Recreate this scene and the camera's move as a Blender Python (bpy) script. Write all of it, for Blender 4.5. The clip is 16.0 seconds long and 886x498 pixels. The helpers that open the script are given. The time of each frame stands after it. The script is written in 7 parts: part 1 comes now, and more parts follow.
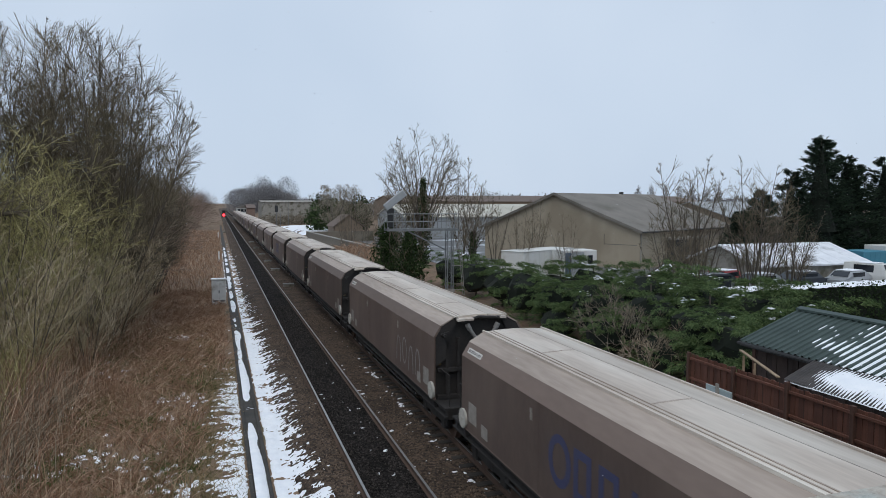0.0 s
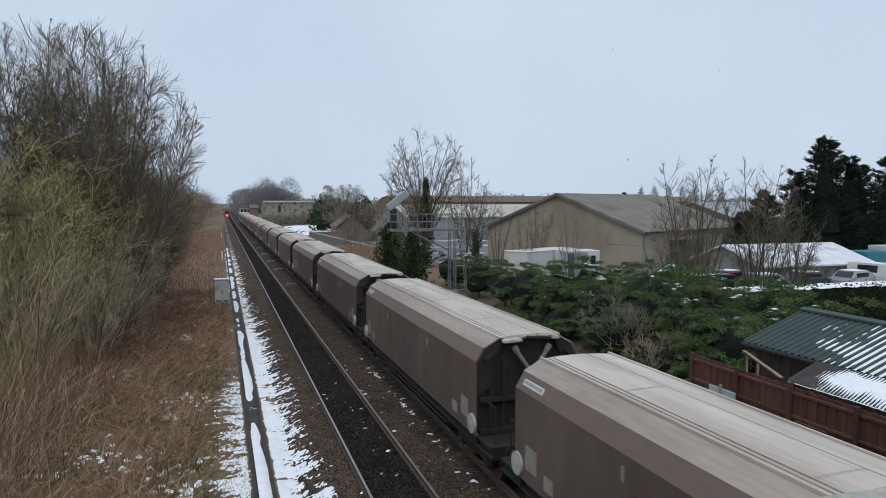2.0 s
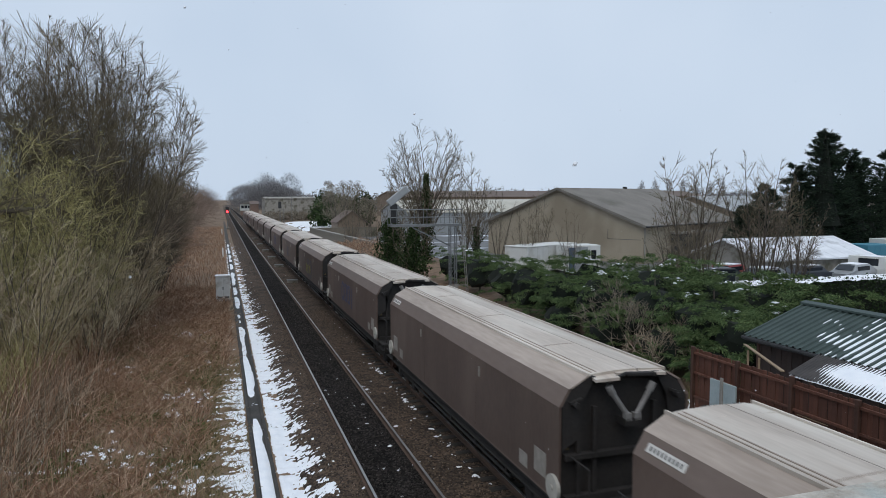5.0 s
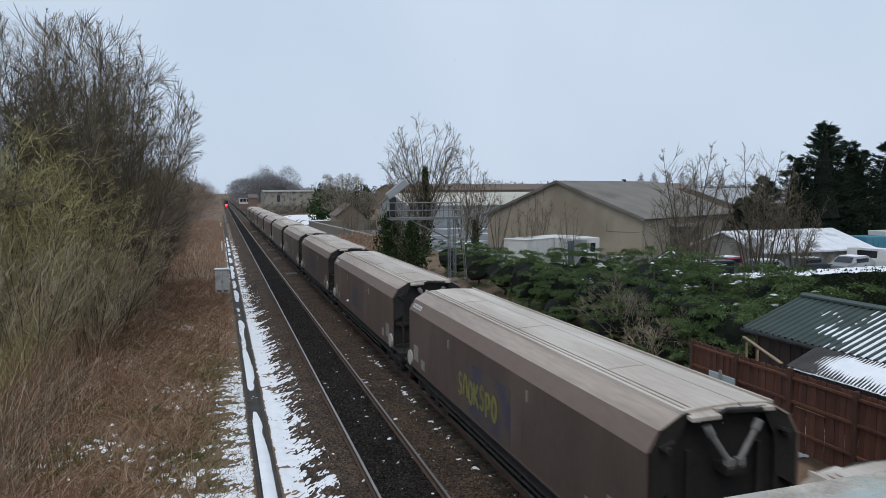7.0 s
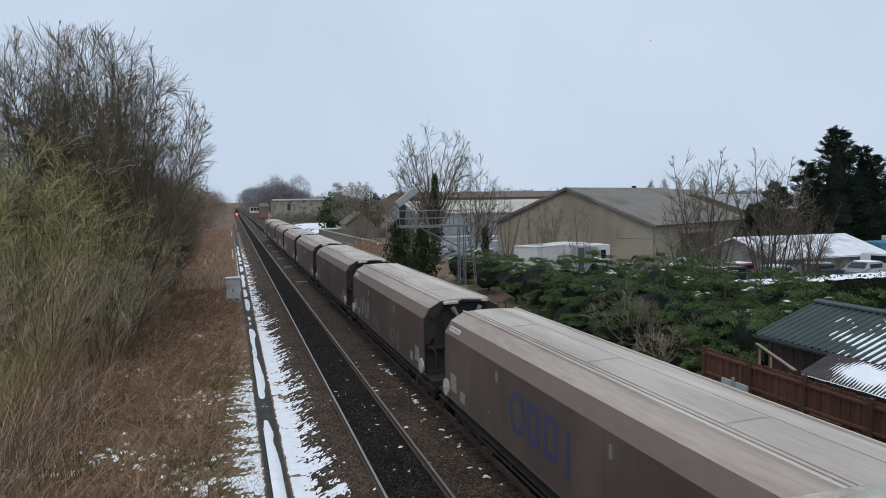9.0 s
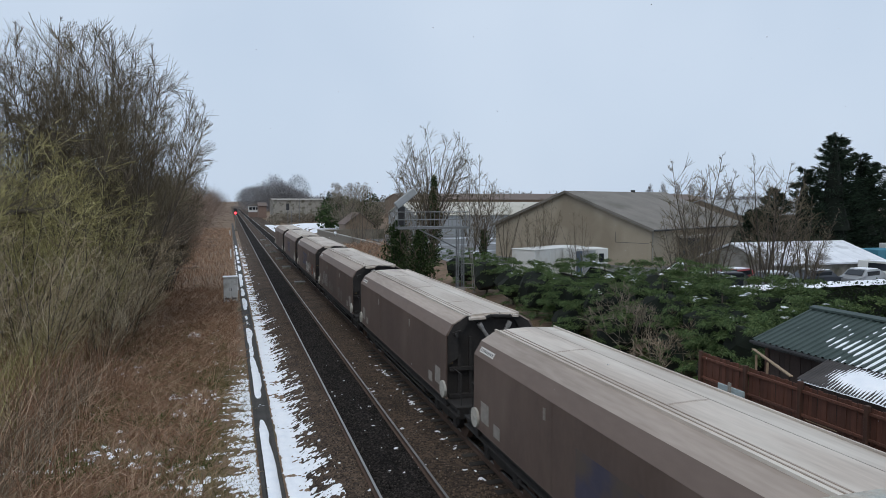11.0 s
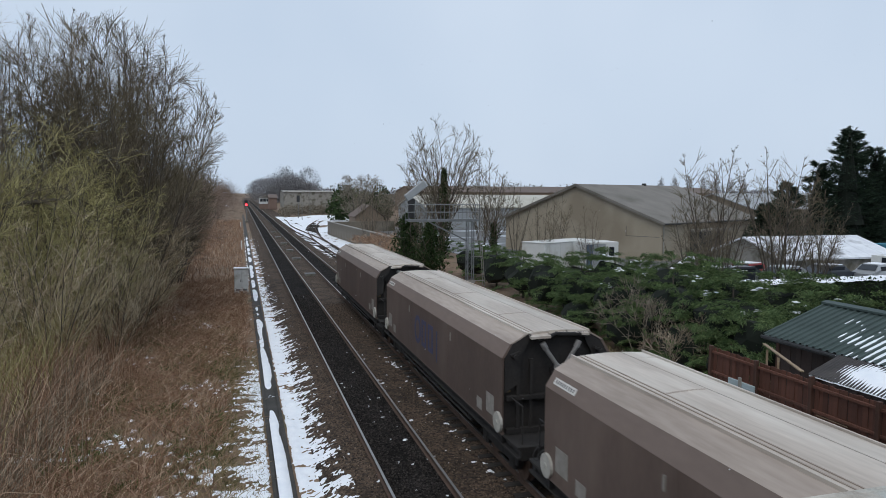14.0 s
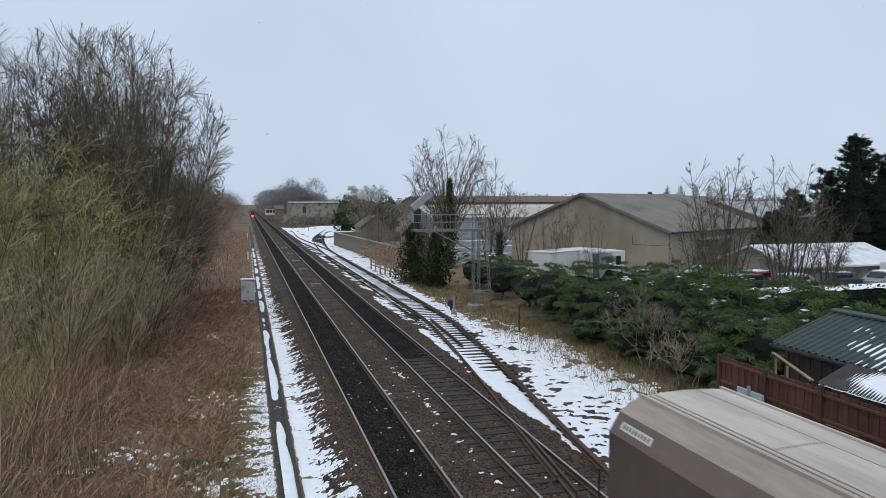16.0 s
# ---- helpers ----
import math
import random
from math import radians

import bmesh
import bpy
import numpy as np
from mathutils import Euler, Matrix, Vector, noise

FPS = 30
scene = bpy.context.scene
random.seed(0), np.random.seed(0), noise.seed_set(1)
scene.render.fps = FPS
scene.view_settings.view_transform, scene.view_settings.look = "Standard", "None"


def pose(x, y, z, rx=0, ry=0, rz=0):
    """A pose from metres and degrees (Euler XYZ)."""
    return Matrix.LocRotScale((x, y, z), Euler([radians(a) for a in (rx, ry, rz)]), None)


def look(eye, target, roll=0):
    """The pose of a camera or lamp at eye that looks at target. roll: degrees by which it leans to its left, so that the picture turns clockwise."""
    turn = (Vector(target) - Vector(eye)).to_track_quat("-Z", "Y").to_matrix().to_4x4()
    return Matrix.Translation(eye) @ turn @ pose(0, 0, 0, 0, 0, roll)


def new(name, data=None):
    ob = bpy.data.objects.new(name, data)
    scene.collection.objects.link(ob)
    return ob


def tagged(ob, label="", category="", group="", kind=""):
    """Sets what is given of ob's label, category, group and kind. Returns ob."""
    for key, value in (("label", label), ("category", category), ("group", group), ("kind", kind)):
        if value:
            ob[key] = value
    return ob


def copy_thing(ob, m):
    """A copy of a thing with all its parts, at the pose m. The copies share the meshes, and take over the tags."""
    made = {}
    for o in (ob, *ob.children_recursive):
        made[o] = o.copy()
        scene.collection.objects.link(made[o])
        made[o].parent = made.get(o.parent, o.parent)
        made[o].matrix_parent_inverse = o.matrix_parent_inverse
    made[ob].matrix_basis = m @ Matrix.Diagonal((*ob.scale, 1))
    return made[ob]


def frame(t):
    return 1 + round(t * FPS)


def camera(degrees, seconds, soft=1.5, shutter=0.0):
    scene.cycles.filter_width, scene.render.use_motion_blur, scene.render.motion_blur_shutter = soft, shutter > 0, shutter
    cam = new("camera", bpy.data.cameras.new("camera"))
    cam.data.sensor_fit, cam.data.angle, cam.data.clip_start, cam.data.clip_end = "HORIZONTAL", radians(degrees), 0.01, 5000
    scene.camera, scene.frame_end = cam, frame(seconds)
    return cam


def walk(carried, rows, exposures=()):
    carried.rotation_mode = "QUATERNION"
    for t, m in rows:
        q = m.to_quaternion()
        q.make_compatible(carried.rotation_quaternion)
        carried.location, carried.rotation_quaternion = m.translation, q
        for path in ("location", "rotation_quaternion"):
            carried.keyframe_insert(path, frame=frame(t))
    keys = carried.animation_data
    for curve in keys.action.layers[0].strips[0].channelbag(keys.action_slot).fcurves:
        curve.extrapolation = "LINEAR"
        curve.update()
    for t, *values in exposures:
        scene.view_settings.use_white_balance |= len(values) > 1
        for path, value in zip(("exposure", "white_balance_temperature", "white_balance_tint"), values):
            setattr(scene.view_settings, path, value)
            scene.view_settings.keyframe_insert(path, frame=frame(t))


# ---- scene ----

# ------------------------------------------------------------------ camera
EYE = (0.0, 0.0, 6.98)
# seconds, degrees to the right of the track, tilt, lean
PATH = [
    (0, 17.97, -3.83, 0.01),
    (0.5, 17.97, -3.81, 0.22),
    (1, 17.96, -3.84, 0.28),
    (1.5, 17.85, -3.89, 0.10),
    (2, 17.74, -3.81, 0.01),
    (2.5, 17.73, -4.11, -0.01),
    (3, 17.81, -4.40, -0.00),
    (3.5, 17.78, -4.31, -0.16),
    (4, 17.72, -4.18, -0.29),
    (6.5, 17.62, -4.47, -0.19),
    (7, 17.75, -4.77, -0.39),
    (7.5, 17.64, -4.61, -0.49),
    (8, 17.44, -4.23, -0.55),
    (8.5, 17.12, -4.05, -0.74),
    (9, 16.94, -4.13, -0.76),
    (11.5, 17.08, -3.95, 0.11),
    (12, 16.91, -3.77, -0.01),
    (12.5, 16.71, -3.89, -0.11),
    (13, 16.51, -4.32, 0.01),
    (13.5, 16.39, -4.62, 0.16),
    (14, 16.27, -4.60, 0.25),
    (14.5, 16.05, -4.16, 0.28),
    (15, 15.91, -4.06, 0.02),
    (15.5, 15.76, -4.15, -0.37),
    (16, 15.77, -3.78, -0.15),
]
cam = camera(65, 16.0, soft=0.75, shutter=0.12)
walk(cam, [(t, pose(*EYE, 90 + tilt, 0, -turn) @ pose(0, 0, 0, 0, 0, lean)) for t, turn, tilt, lean in PATH],
     exposures=[(0, 0.0), (16, 0.0)])

# ------------------------------------------------------------------ light
world = bpy.data.worlds.new("overcast_sky")
scene.world = world
world.use_nodes = True
wn, wl = world.node_tree.nodes, world.node_tree.links
bg = wn["Background"]
sky = wn.new("ShaderNodeTexSky")
sky.sky_type, sky.sun_disc = "NISHITA", False
sky.sun_elevation, sky.sun_rotation = radians(59), radians(214)
sky.air_density, sky.dust_density = 1.0, 3.0
dim = wn.new("ShaderNodeMix")
dim.data_type = "RGBA"
dim.inputs["Factor"].default_value = 0.93
tone = wn.new("ShaderNodeMix")
tone.data_type, tone.blend_type = "RGBA", "MULTIPLY"
tone.inputs["Factor"].default_value = 1.0
tone.inputs["B"].default_value = (0.08, 0.08, 0.08, 1)
cloud_noise = wn.new("ShaderNodeTexNoise")
cloud_noise.inputs["Scale"].default_value = 2.2
cloud_noise.inputs["Detail"].default_value = 3.0
cloud = wn.new("ShaderNodeValToRGB")
cloud.color_ramp.elements[0].position, cloud.color_ramp.elements[1].position = 0.3, 0.75
cloud.color_ramp.elements[0].color = (0.55, 0.66, 0.81, 1)
cloud.color_ramp.elements[1].color = (0.645, 0.745, 0.88, 1)
wl.new(sky.outputs["Color"], tone.inputs["A"])
wl.new(tone.outputs["Result"], dim.inputs["A"])
wl.new(cloud_noise.outputs["Fac"], cloud.inputs["Fac"])
wl.new(cloud.outputs["Color"], dim.inputs["B"])
wl.new(dim.outputs["Result"], bg.inputs["Color"])
bg.inputs["Strength"].default_value = 1.03

sun = new("sun", bpy.data.lights.new("sun", "SUN"))
sun.data.energy, sun.data.angle, sun.data.color = 0.9, radians(35), (1.0, 0.96, 0.9)
sun.matrix_world = look((-20, -30, 60), (0, 0, 0))

# ------------------------------------------------------------------ material kit


def material(name, base, rough=0.8, metal=0.0, second=None, scale=4.0, spread=0.5, bump=0.3, fine=60.0, stain=None,
             stain_scale=0.7, stain_at=(0.5, 0.65), stretch=(1, 1, 1), spec=0.5, vary=0.0):
    """Two scales of noise between two colours, an optional stain colour, and fine relief."""
    m = bpy.data.materials.new(name)
    m.use_nodes = True
    n, l = m.node_tree.nodes, m.node_tree.links
    p = n["Principled BSDF"]
    p.inputs["Roughness"].default_value, p.inputs["Metallic"].default_value = rough, metal
    p.inputs["Specular IOR Level"].default_value = spec
    co = n.new("ShaderNodeTexCoord")
    mp = n.new("ShaderNodeMapping")
    mp.inputs["Scale"].default_value = stretch
    l.new(co.outputs["Object"], mp.inputs["Vector"])
    t1 = n.new("ShaderNodeTexNoise")
    t1.inputs["Scale"].default_value, t1.inputs["Detail"].default_value = scale, 6
    l.new(mp.outputs["Vector"], t1.inputs["Vector"])
    t2 = n.new("ShaderNodeTexNoise")
    t2.inputs["Scale"].default_value, t2.inputs["Detail"].default_value = fine, 4
    l.new(mp.outputs["Vector"], t2.inputs["Vector"])
    add = n.new("ShaderNodeMath")
    add.operation = "MULTIPLY_ADD"
    add.inputs[1].default_value = 0.45
    l.new(t2.outputs["Fac"], add.inputs[0])
    sub = n.new("ShaderNodeMath")
    sub.operation = "MULTIPLY_ADD"
    sub.inputs[1].default_value, sub.inputs[2].default_value = 0.8, -0.12
    l.new(t1.outputs["Fac"], sub.inputs[0])
    l.new(sub.outputs[0], add.inputs[2])
    ramp = n.new("ShaderNodeValToRGB")
    ramp.color_ramp.elements[0].position, ramp.color_ramp.elements[1].position = 0.5 - spread / 2, 0.5 + spread / 2
    ramp.color_ramp.elements[0].color = (*base, 1)
    ramp.color_ramp.elements[1].color = (*(second or [min(1, c * 1.5) for c in base]), 1)
    l.new(add.outputs[0], ramp.inputs["Fac"])
    out = ramp.outputs["Color"]
    if stain:
        t3 = n.new("ShaderNodeTexNoise")
        t3.inputs["Scale"].default_value, t3.inputs["Detail"].default_value = stain_scale, 8
        l.new(mp.outputs["Vector"], t3.inputs["Vector"])
        sr = n.new("ShaderNodeMapRange")
        sr.inputs["From Min"].default_value, sr.inputs["From Max"].default_value = stain_at
        l.new(t3.outputs["Fac"], sr.inputs["Value"])
        mx = n.new("ShaderNodeMix")
        mx.data_type = "RGBA"
        mx.inputs["B"].default_value = (*stain, 1)
        l.new(sr.outputs["Result"], mx.inputs["Factor"])
        l.new(out, mx.inputs["A"])
        out = mx.outputs["Result"]
    if vary:
        info = n.new("ShaderNodeObjectInfo")
        vr = n.new("ShaderNodeMapRange")
        vr.inputs["To Min"].default_value, vr.inputs["To Max"].default_value = 1 - vary, 1 + vary
        l.new(info.outputs["Random"], vr.inputs["Value"])
        hs = n.new("ShaderNodeHueSaturation")
        l.new(vr.outputs["Result"], hs.inputs["Value"])
        l.new(out, hs.inputs["Color"])
        out = hs.outputs["Color"]
    l.new(out, p.inputs["Base Color"])
    if bump:
        b = n.new("ShaderNodeBump")
        b.inputs["Strength"].default_value, b.inputs["Distance"].default_value = bump, 0.03
        l.new(add.outputs[0], b.inputs["Height"])
        l.new(b.outputs["Normal"], p.inputs["Normal"])
    return m


def island_material(name, a, b, c, rough=0.85, spec=0.2, patch=0.0, patch_scale=0.5, tint=None):
    """Colours that differ from piece to piece of one joined mesh. patch: how far whole patches drift to the tint or to a deeper tone."""
    m = bpy.data.materials.new(name)
    m.use_nodes = True
    n, l = m.node_tree.nodes, m.node_tree.links
    p = n["Principled BSDF"]
    p.inputs["Roughness"].default_value = rough
    p.inputs["Specular IOR Level"].default_value = spec
    g = n.new("ShaderNodeNewGeometry")
    r = n.new("ShaderNodeValToRGB")
    r.color_ramp.elements[0].color, r.color_ramp.elements[1].color = (*a, 1), (*c, 1)
    r.color_ramp.elements.new(0.5).color = (*b, 1)
    l.new(g.outputs["Random Per Island"], r.inputs["Fac"])
    out = r.outputs["Color"]
    if patch:
        co = n.new("ShaderNodeTexCoord")
        t = n.new("ShaderNodeTexNoise")
        t.inputs["Scale"].default_value, t.inputs["Detail"].default_value = patch_scale, 5
        l.new(co.outputs["Object"], t.inputs["Vector"])
        mr = n.new("ShaderNodeMapRange")
        mr.inputs["From Min"].default_value, mr.inputs["From Max"].default_value = 0.38, 0.62
        mr.inputs["To Max"].default_value = patch
        l.new(t.outputs["Fac"], mr.inputs["Value"])
        mx = n.new("ShaderNodeMix")
        mx.data_type = "RGBA"
        mx.inputs["B"].default_value = (*(tint or [c_ * 0.5 for c_ in a]), 1)
        l.new(mr.outputs["Result"], mx.inputs["Factor"])
        l.new(out, mx.inputs["A"])
        out = mx.outputs["Result"]
    l.new(out, p.inputs["Base Color"])
    return m


def ballast_material(name, dark, light, size=14.0, spec=0.25):
    """Crushed stone: cells of differing tone with rounded relief."""
    m = bpy.data.materials.new(name)
    m.use_nodes = True
    n, l = m.node_tree.nodes, m.node_tree.links
    p = n["Principled BSDF"]
    p.inputs["Roughness"].default_value = 0.9
    p.inputs["Specular IOR Level"].default_value = spec
    co = n.new("ShaderNodeTexCoord")
    v = n.new("ShaderNodeTexVoronoi")
    v.inputs["Scale"].default_value = size
    l.new(co.outputs["Object"], v.inputs["Vector"])
    bw = n.new("ShaderNodeRGBToBW")
    l.new(v.outputs["Color"], bw.inputs["Color"])
    big = n.new("ShaderNodeTexNoise")
    big.inputs["Scale"].default_value, big.inputs["Detail"].default_value = 0.8, 6
    l.new(co.outputs["Object"], big.inputs["Vector"])
    mixf = n.new("ShaderNodeMath")
    mixf.operation = "MULTIPLY"
    l.new(bw.outputs["Val"], mixf.inputs[0])
    l.new(big.outputs["Fac"], mixf.inputs[1])
    r = n.new("ShaderNodeValToRGB")
    r.color_ramp.elements[0].position, r.color_ramp.elements[1].position = 0.05, 0.5
    r.color_ramp.elements[0].color, r.color_ramp.elements[1].color = (*dark, 1), (*light, 1)
    l.new(mixf.outputs[0], r.inputs["Fac"])
    l.new(r.outputs["Color"], p.inputs["Base Color"])
    b = n.new("ShaderNodeBump")
    b.invert = True
    b.inputs["Strength"].default_value, b.inputs["Distance"].default_value = 0.9, 0.04
    l.new(v.outputs["Distance"], b.inputs["Height"])
    l.new(b.outputs["Normal"], p.inputs["Normal"])
    return m


def plain(name, base, rough=0.6, metal=0.0, glow=None):
    m = bpy.data.materials.new(name)
    m.use_nodes = True
    p = m.node_tree.nodes["Principled BSDF"]
    p.inputs["Base Color"].default_value = (*base, 1)
    p.inputs["Roughness"].default_value, p.inputs["Metallic"].default_value = rough, metal
    if glow:
        p.inputs["Emission Color"].default_value = (*glow[:3], 1)
        p.inputs["Emission Strength"].default_value = glow[3]
    return m


MAT = {
    "ballast": ballast_material("brown_ballast", (0.012, 0.009, 0.007), (0.138, 0.095, 0.066), 16),
    "coal": ballast_material("coal_dusted_ballast", (0.003, 0.0027, 0.0025), (0.040, 0.034, 0.031), 17, 0.06),
    "earth": material("dead_grass_ground", (0.09, 0.056, 0.034), 0.95, second=(0.27, 0.18, 0.115), scale=1.3, fine=22, bump=0.8,
                      stain=(0.07, 0.075, 0.03), stain_scale=0.35, stain_at=(0.55, 0.75)),
    "yard": material("wet_yard_asphalt", (0.07, 0.07, 0.07), 0.6, second=(0.13, 0.13, 0.125), scale=0.6, fine=40, stain=(0.6, 0.63, 0.68), stain_scale=0.12, stain_at=(0.56, 0.66)),
    "strip_plate": material("white_number_strip", (0.5, 0.48, 0.44), 0.6, second=(0.65, 0.63, 0.59), scale=6, fine=40),
    "snow": material("thin_snow", (0.78, 0.81, 0.86), 0.75, second=(0.92, 0.93, 0.95), scale=3, fine=40, bump=0.35),
    "steel": material("worn_rail_steel", (0.30, 0.29, 0.28), 0.42, 0.9, second=(0.45, 0.44, 0.43), scale=2, fine=50, bump=0.05),
    "rust": material("rusty_rail_side", (0.05, 0.03, 0.02), 0.85, second=(0.11, 0.065, 0.045), scale=3, fine=50),
    "sleeper": material("weathered_sleeper", (0.016, 0.013, 0.011), 0.9, second=(0.055, 0.045, 0.037), scale=3, fine=30, stretch=(0.4, 4, 1), vary=0.3),
    "concrete": material("weathered_concrete", (0.23, 0.215, 0.19), 0.9, second=(0.36, 0.34, 0.30), scale=1.5, fine=30, stain=(0.13, 0.12, 0.09), stain_scale=0.8),
    "coping": material("lichen_spotted_coping_stone", (0.27, 0.235, 0.19), 0.9, second=(0.56, 0.52, 0.46), scale=20, fine=120, bump=0.6, stain=(0.40, 0.48, 0.47), stain_scale=6, stain_at=(0.5, 0.62)),
    "trough": material("dark_concrete_trough", (0.022, 0.02, 0.017), 0.8, second=(0.06, 0.054, 0.047), scale=2, fine=30),
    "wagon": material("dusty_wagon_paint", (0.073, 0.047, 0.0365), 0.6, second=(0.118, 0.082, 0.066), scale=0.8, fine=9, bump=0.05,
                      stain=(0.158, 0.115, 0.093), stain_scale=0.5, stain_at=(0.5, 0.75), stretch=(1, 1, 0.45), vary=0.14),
    # same dusty skin, stepped paler upwards: sky light put into the tones
    "shoulder": material("sky_lightened_dusty_shoulder", (0.13, 0.093, 0.075), 0.6, second=(0.182, 0.134, 0.11), scale=0.7, fine=8, bump=0.04, stretch=(1, 0.3, 1), vary=0.12),
    # the roof tone and its palest streaks also carry the sky's sheen
    "roof": material("sky_lightened_dusty_roof", (0.345, 0.29, 0.243), 0.58, second=(0.52, 0.45, 0.385), scale=1.0, fine=9, bump=0.05, spread=0.34,
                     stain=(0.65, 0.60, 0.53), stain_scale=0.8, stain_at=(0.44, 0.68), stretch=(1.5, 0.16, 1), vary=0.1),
    "roof_slope": material("sky_lightened_dusty_roof_slope", (0.262, 0.21, 0.172), 0.6, second=(0.42, 0.348, 0.295), scale=1.0, fine=9, bump=0.05, spread=0.36,
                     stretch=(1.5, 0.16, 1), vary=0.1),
    "wagon_end": material("blackish_wagon_end", (0.010, 0.009, 0.0085), 0.75, second=(0.032, 0.027, 0.024), scale=1.6, fine=14),
    "under": material("oily_underframe", (0.010, 0.009, 0.009), 0.7, second=(0.03, 0.026, 0.023), scale=3, fine=20),
    "strut": material("scuffed_grey_strut", (0.13, 0.123, 0.115), 0.5, second=(0.26, 0.25, 0.24), scale=6, fine=40),
    "disc": material("dirty_white_disc", (0.33, 0.31, 0.27), 0.6, second=(0.48, 0.46, 0.41), scale=5, fine=30),
    "plate": material("dirty_white_plate", (0.19, 0.172, 0.15), 0.6, second=(0.32, 0.295, 0.262), scale=6, fine=40),
    "yellow": plain("dull_yellow_sign", (0.13, 0.095, 0.04)),
    "blue": material("faded_blue_paint", (0.03, 0.036, 0.095), 0.6, second=(0.048, 0.055, 0.125), scale=4, fine=20, bump=0),
    "white_spray": material("white_spray_paint", (0.22, 0.2, 0.18), 0.6, second=(0.62, 0.61, 0.58), scale=3, fine=16, bump=0, spread=0.3),
    "orange_spray": plain("orange_spray_paint", (0.42, 0.11, 0.04)),
    "black_spray": plain("black_spray_paint", (0.015, 0.014, 0.016)),
    "violet": material("violet_blue_overspray", (0.036, 0.034, 0.062), 0.6, second=(0.06, 0.055, 0.085), scale=3, fine=20, bump=0, stain=(0.085, 0.064, 0.05), stain_scale=1.2, stain_at=(0.45, 0.6)),
    "chalk": plain("pale_grey_spray_paint", (0.27, 0.26, 0.245)),
    "chalk_faint": plain("faint_grey_spray_paint", (0.16, 0.145, 0.13)),
    "lime": material("yellow_green_spray_paint", (0.10, 0.09, 0.03), 0.6, second=(0.25, 0.235, 0.05), scale=3, fine=14, bump=0),
    "ink": plain("dark_lettering", (0.03, 0.03, 0.035)),
    "cabinet": material("pale_grey_cabinet_paint", (0.50, 0.50, 0.48), 0.5, second=(0.62, 0.62, 0.6), scale=2, fine=30, bump=0.05, stain=(0.33, 0.31, 0.27), stain_scale=1.5),
    "galv": material("weathered_galvanised_steel", (0.13, 0.135, 0.135), 0.6, 0.3, second=(0.22, 0.225, 0.225), scale=4, fine=30, bump=0.05),
    "black": material("matt_black_signal_paint", (0.012, 0.012, 0.013), 0.6, second=(0.03, 0.03, 0.03), scale=4, fine=30),
    "red_lamp": plain("red_signal_lens", (0.5, 0.02, 0.02), 0.3, glow=(1.0, 0.03, 0.04, 6)),
    "fence": material("red_brown_stained_fence", (0.08, 0.029, 0.017), 0.8, second=(0.15, 0.06, 0.037), scale=2, fine=30, stretch=(1, 5, 0.5), vary=0.25),
    "post": material("dark_fence_post", (0.045, 0.02, 0.013), 0.85, second=(0.085, 0.04, 0.026), scale=3, fine=30, vary=0.2),
    "pale_wood": material("pale_split_wood", (0.22, 0.15, 0.09), 0.8, second=(0.34, 0.25, 0.16), scale=3, fine=30),
    "tarp": material("pale_blue_grey_sheet", (0.30, 0.37, 0.38), 0.5, second=(0.42, 0.49, 0.5), scale=3, fine=20),
    "shed_wall": material("dark_shed_boards", (0.018, 0.011, 0.009), 0.85, second=(0.04, 0.025, 0.02), scale=2, fine=20, vary=0.25),
    "shed_roof": material("green_box_profile_sheet", (0.026, 0.044, 0.039), 0.55, second=(0.045, 0.07, 0.063), scale=1.5, fine=20, bump=0.03),
    "old_roof": material("old_fibre_cement_sheet", (0.035, 0.031, 0.031), 0.85, second=(0.075, 0.068, 0.066), scale=2.5, fine=25),
    "render_wall": material("buff_rendered_wall", (0.32, 0.27, 0.20), 0.9, second=(0.39, 0.335, 0.255), scale=0.35, fine=9, bump=0.1, stain=(0.27, 0.225, 0.165), stain_scale=0.15),
    "slate": material("grey_fibre_cement_roof", (0.155, 0.14, 0.122), 0.85, second=(0.22, 0.2, 0.175), scale=0.5, fine=6, bump=0.2, stain=(0.12, 0.11, 0.09), stain_scale=0.2),
    "cream": material("cream_profiled_cladding", (0.40, 0.375, 0.30), 0.6, second=(0.53, 0.51, 0.44), scale=0.3, fine=5, bump=0),
    "grey_clad": material("pale_grey_cladding", (0.28, 0.295, 0.30), 0.6, second=(0.34, 0.355, 0.36), scale=0.3, fine=5, bump=0),
    "white_box": material("off_white_panel", (0.60, 0.60, 0.57), 0.5, second=(0.72, 0.72, 0.70), scale=0.8, fine=12, bump=0, stain=(0.48, 0.46, 0.41), stain_scale=0.5),
    "door_blue": plain("grey_blue_door", (0.10, 0.14, 0.20)),
    "glass": plain("dark_window_glass", (0.02, 0.024, 0.03), 0.12),
    "brick": material("red_brick", (0.19, 0.125, 0.10), 0.9, second=(0.26, 0.185, 0.15), scale=2, fine=12),
    "tan": material("tan_brick", (0.17, 0.125, 0.09), 0.9, second=(0.23, 0.175, 0.13), scale=2, fine=12),
    "roof_tile": material("brown_roof_tile", (0.115, 0.085, 0.07), 0.9, second=(0.165, 0.125, 0.105), scale=1.5, fine=9),
    "bark": material("grey_brown_bark", (0.055, 0.045, 0.035), 0.95, second=(0.12, 0.10, 0.08), scale=5, fine=30, stretch=(1, 1, 0.3)),
    "twig": island_material("bare_twigs", (0.10, 0.084, 0.063), (0.20, 0.17, 0.13), (0.33, 0.285, 0.225)),
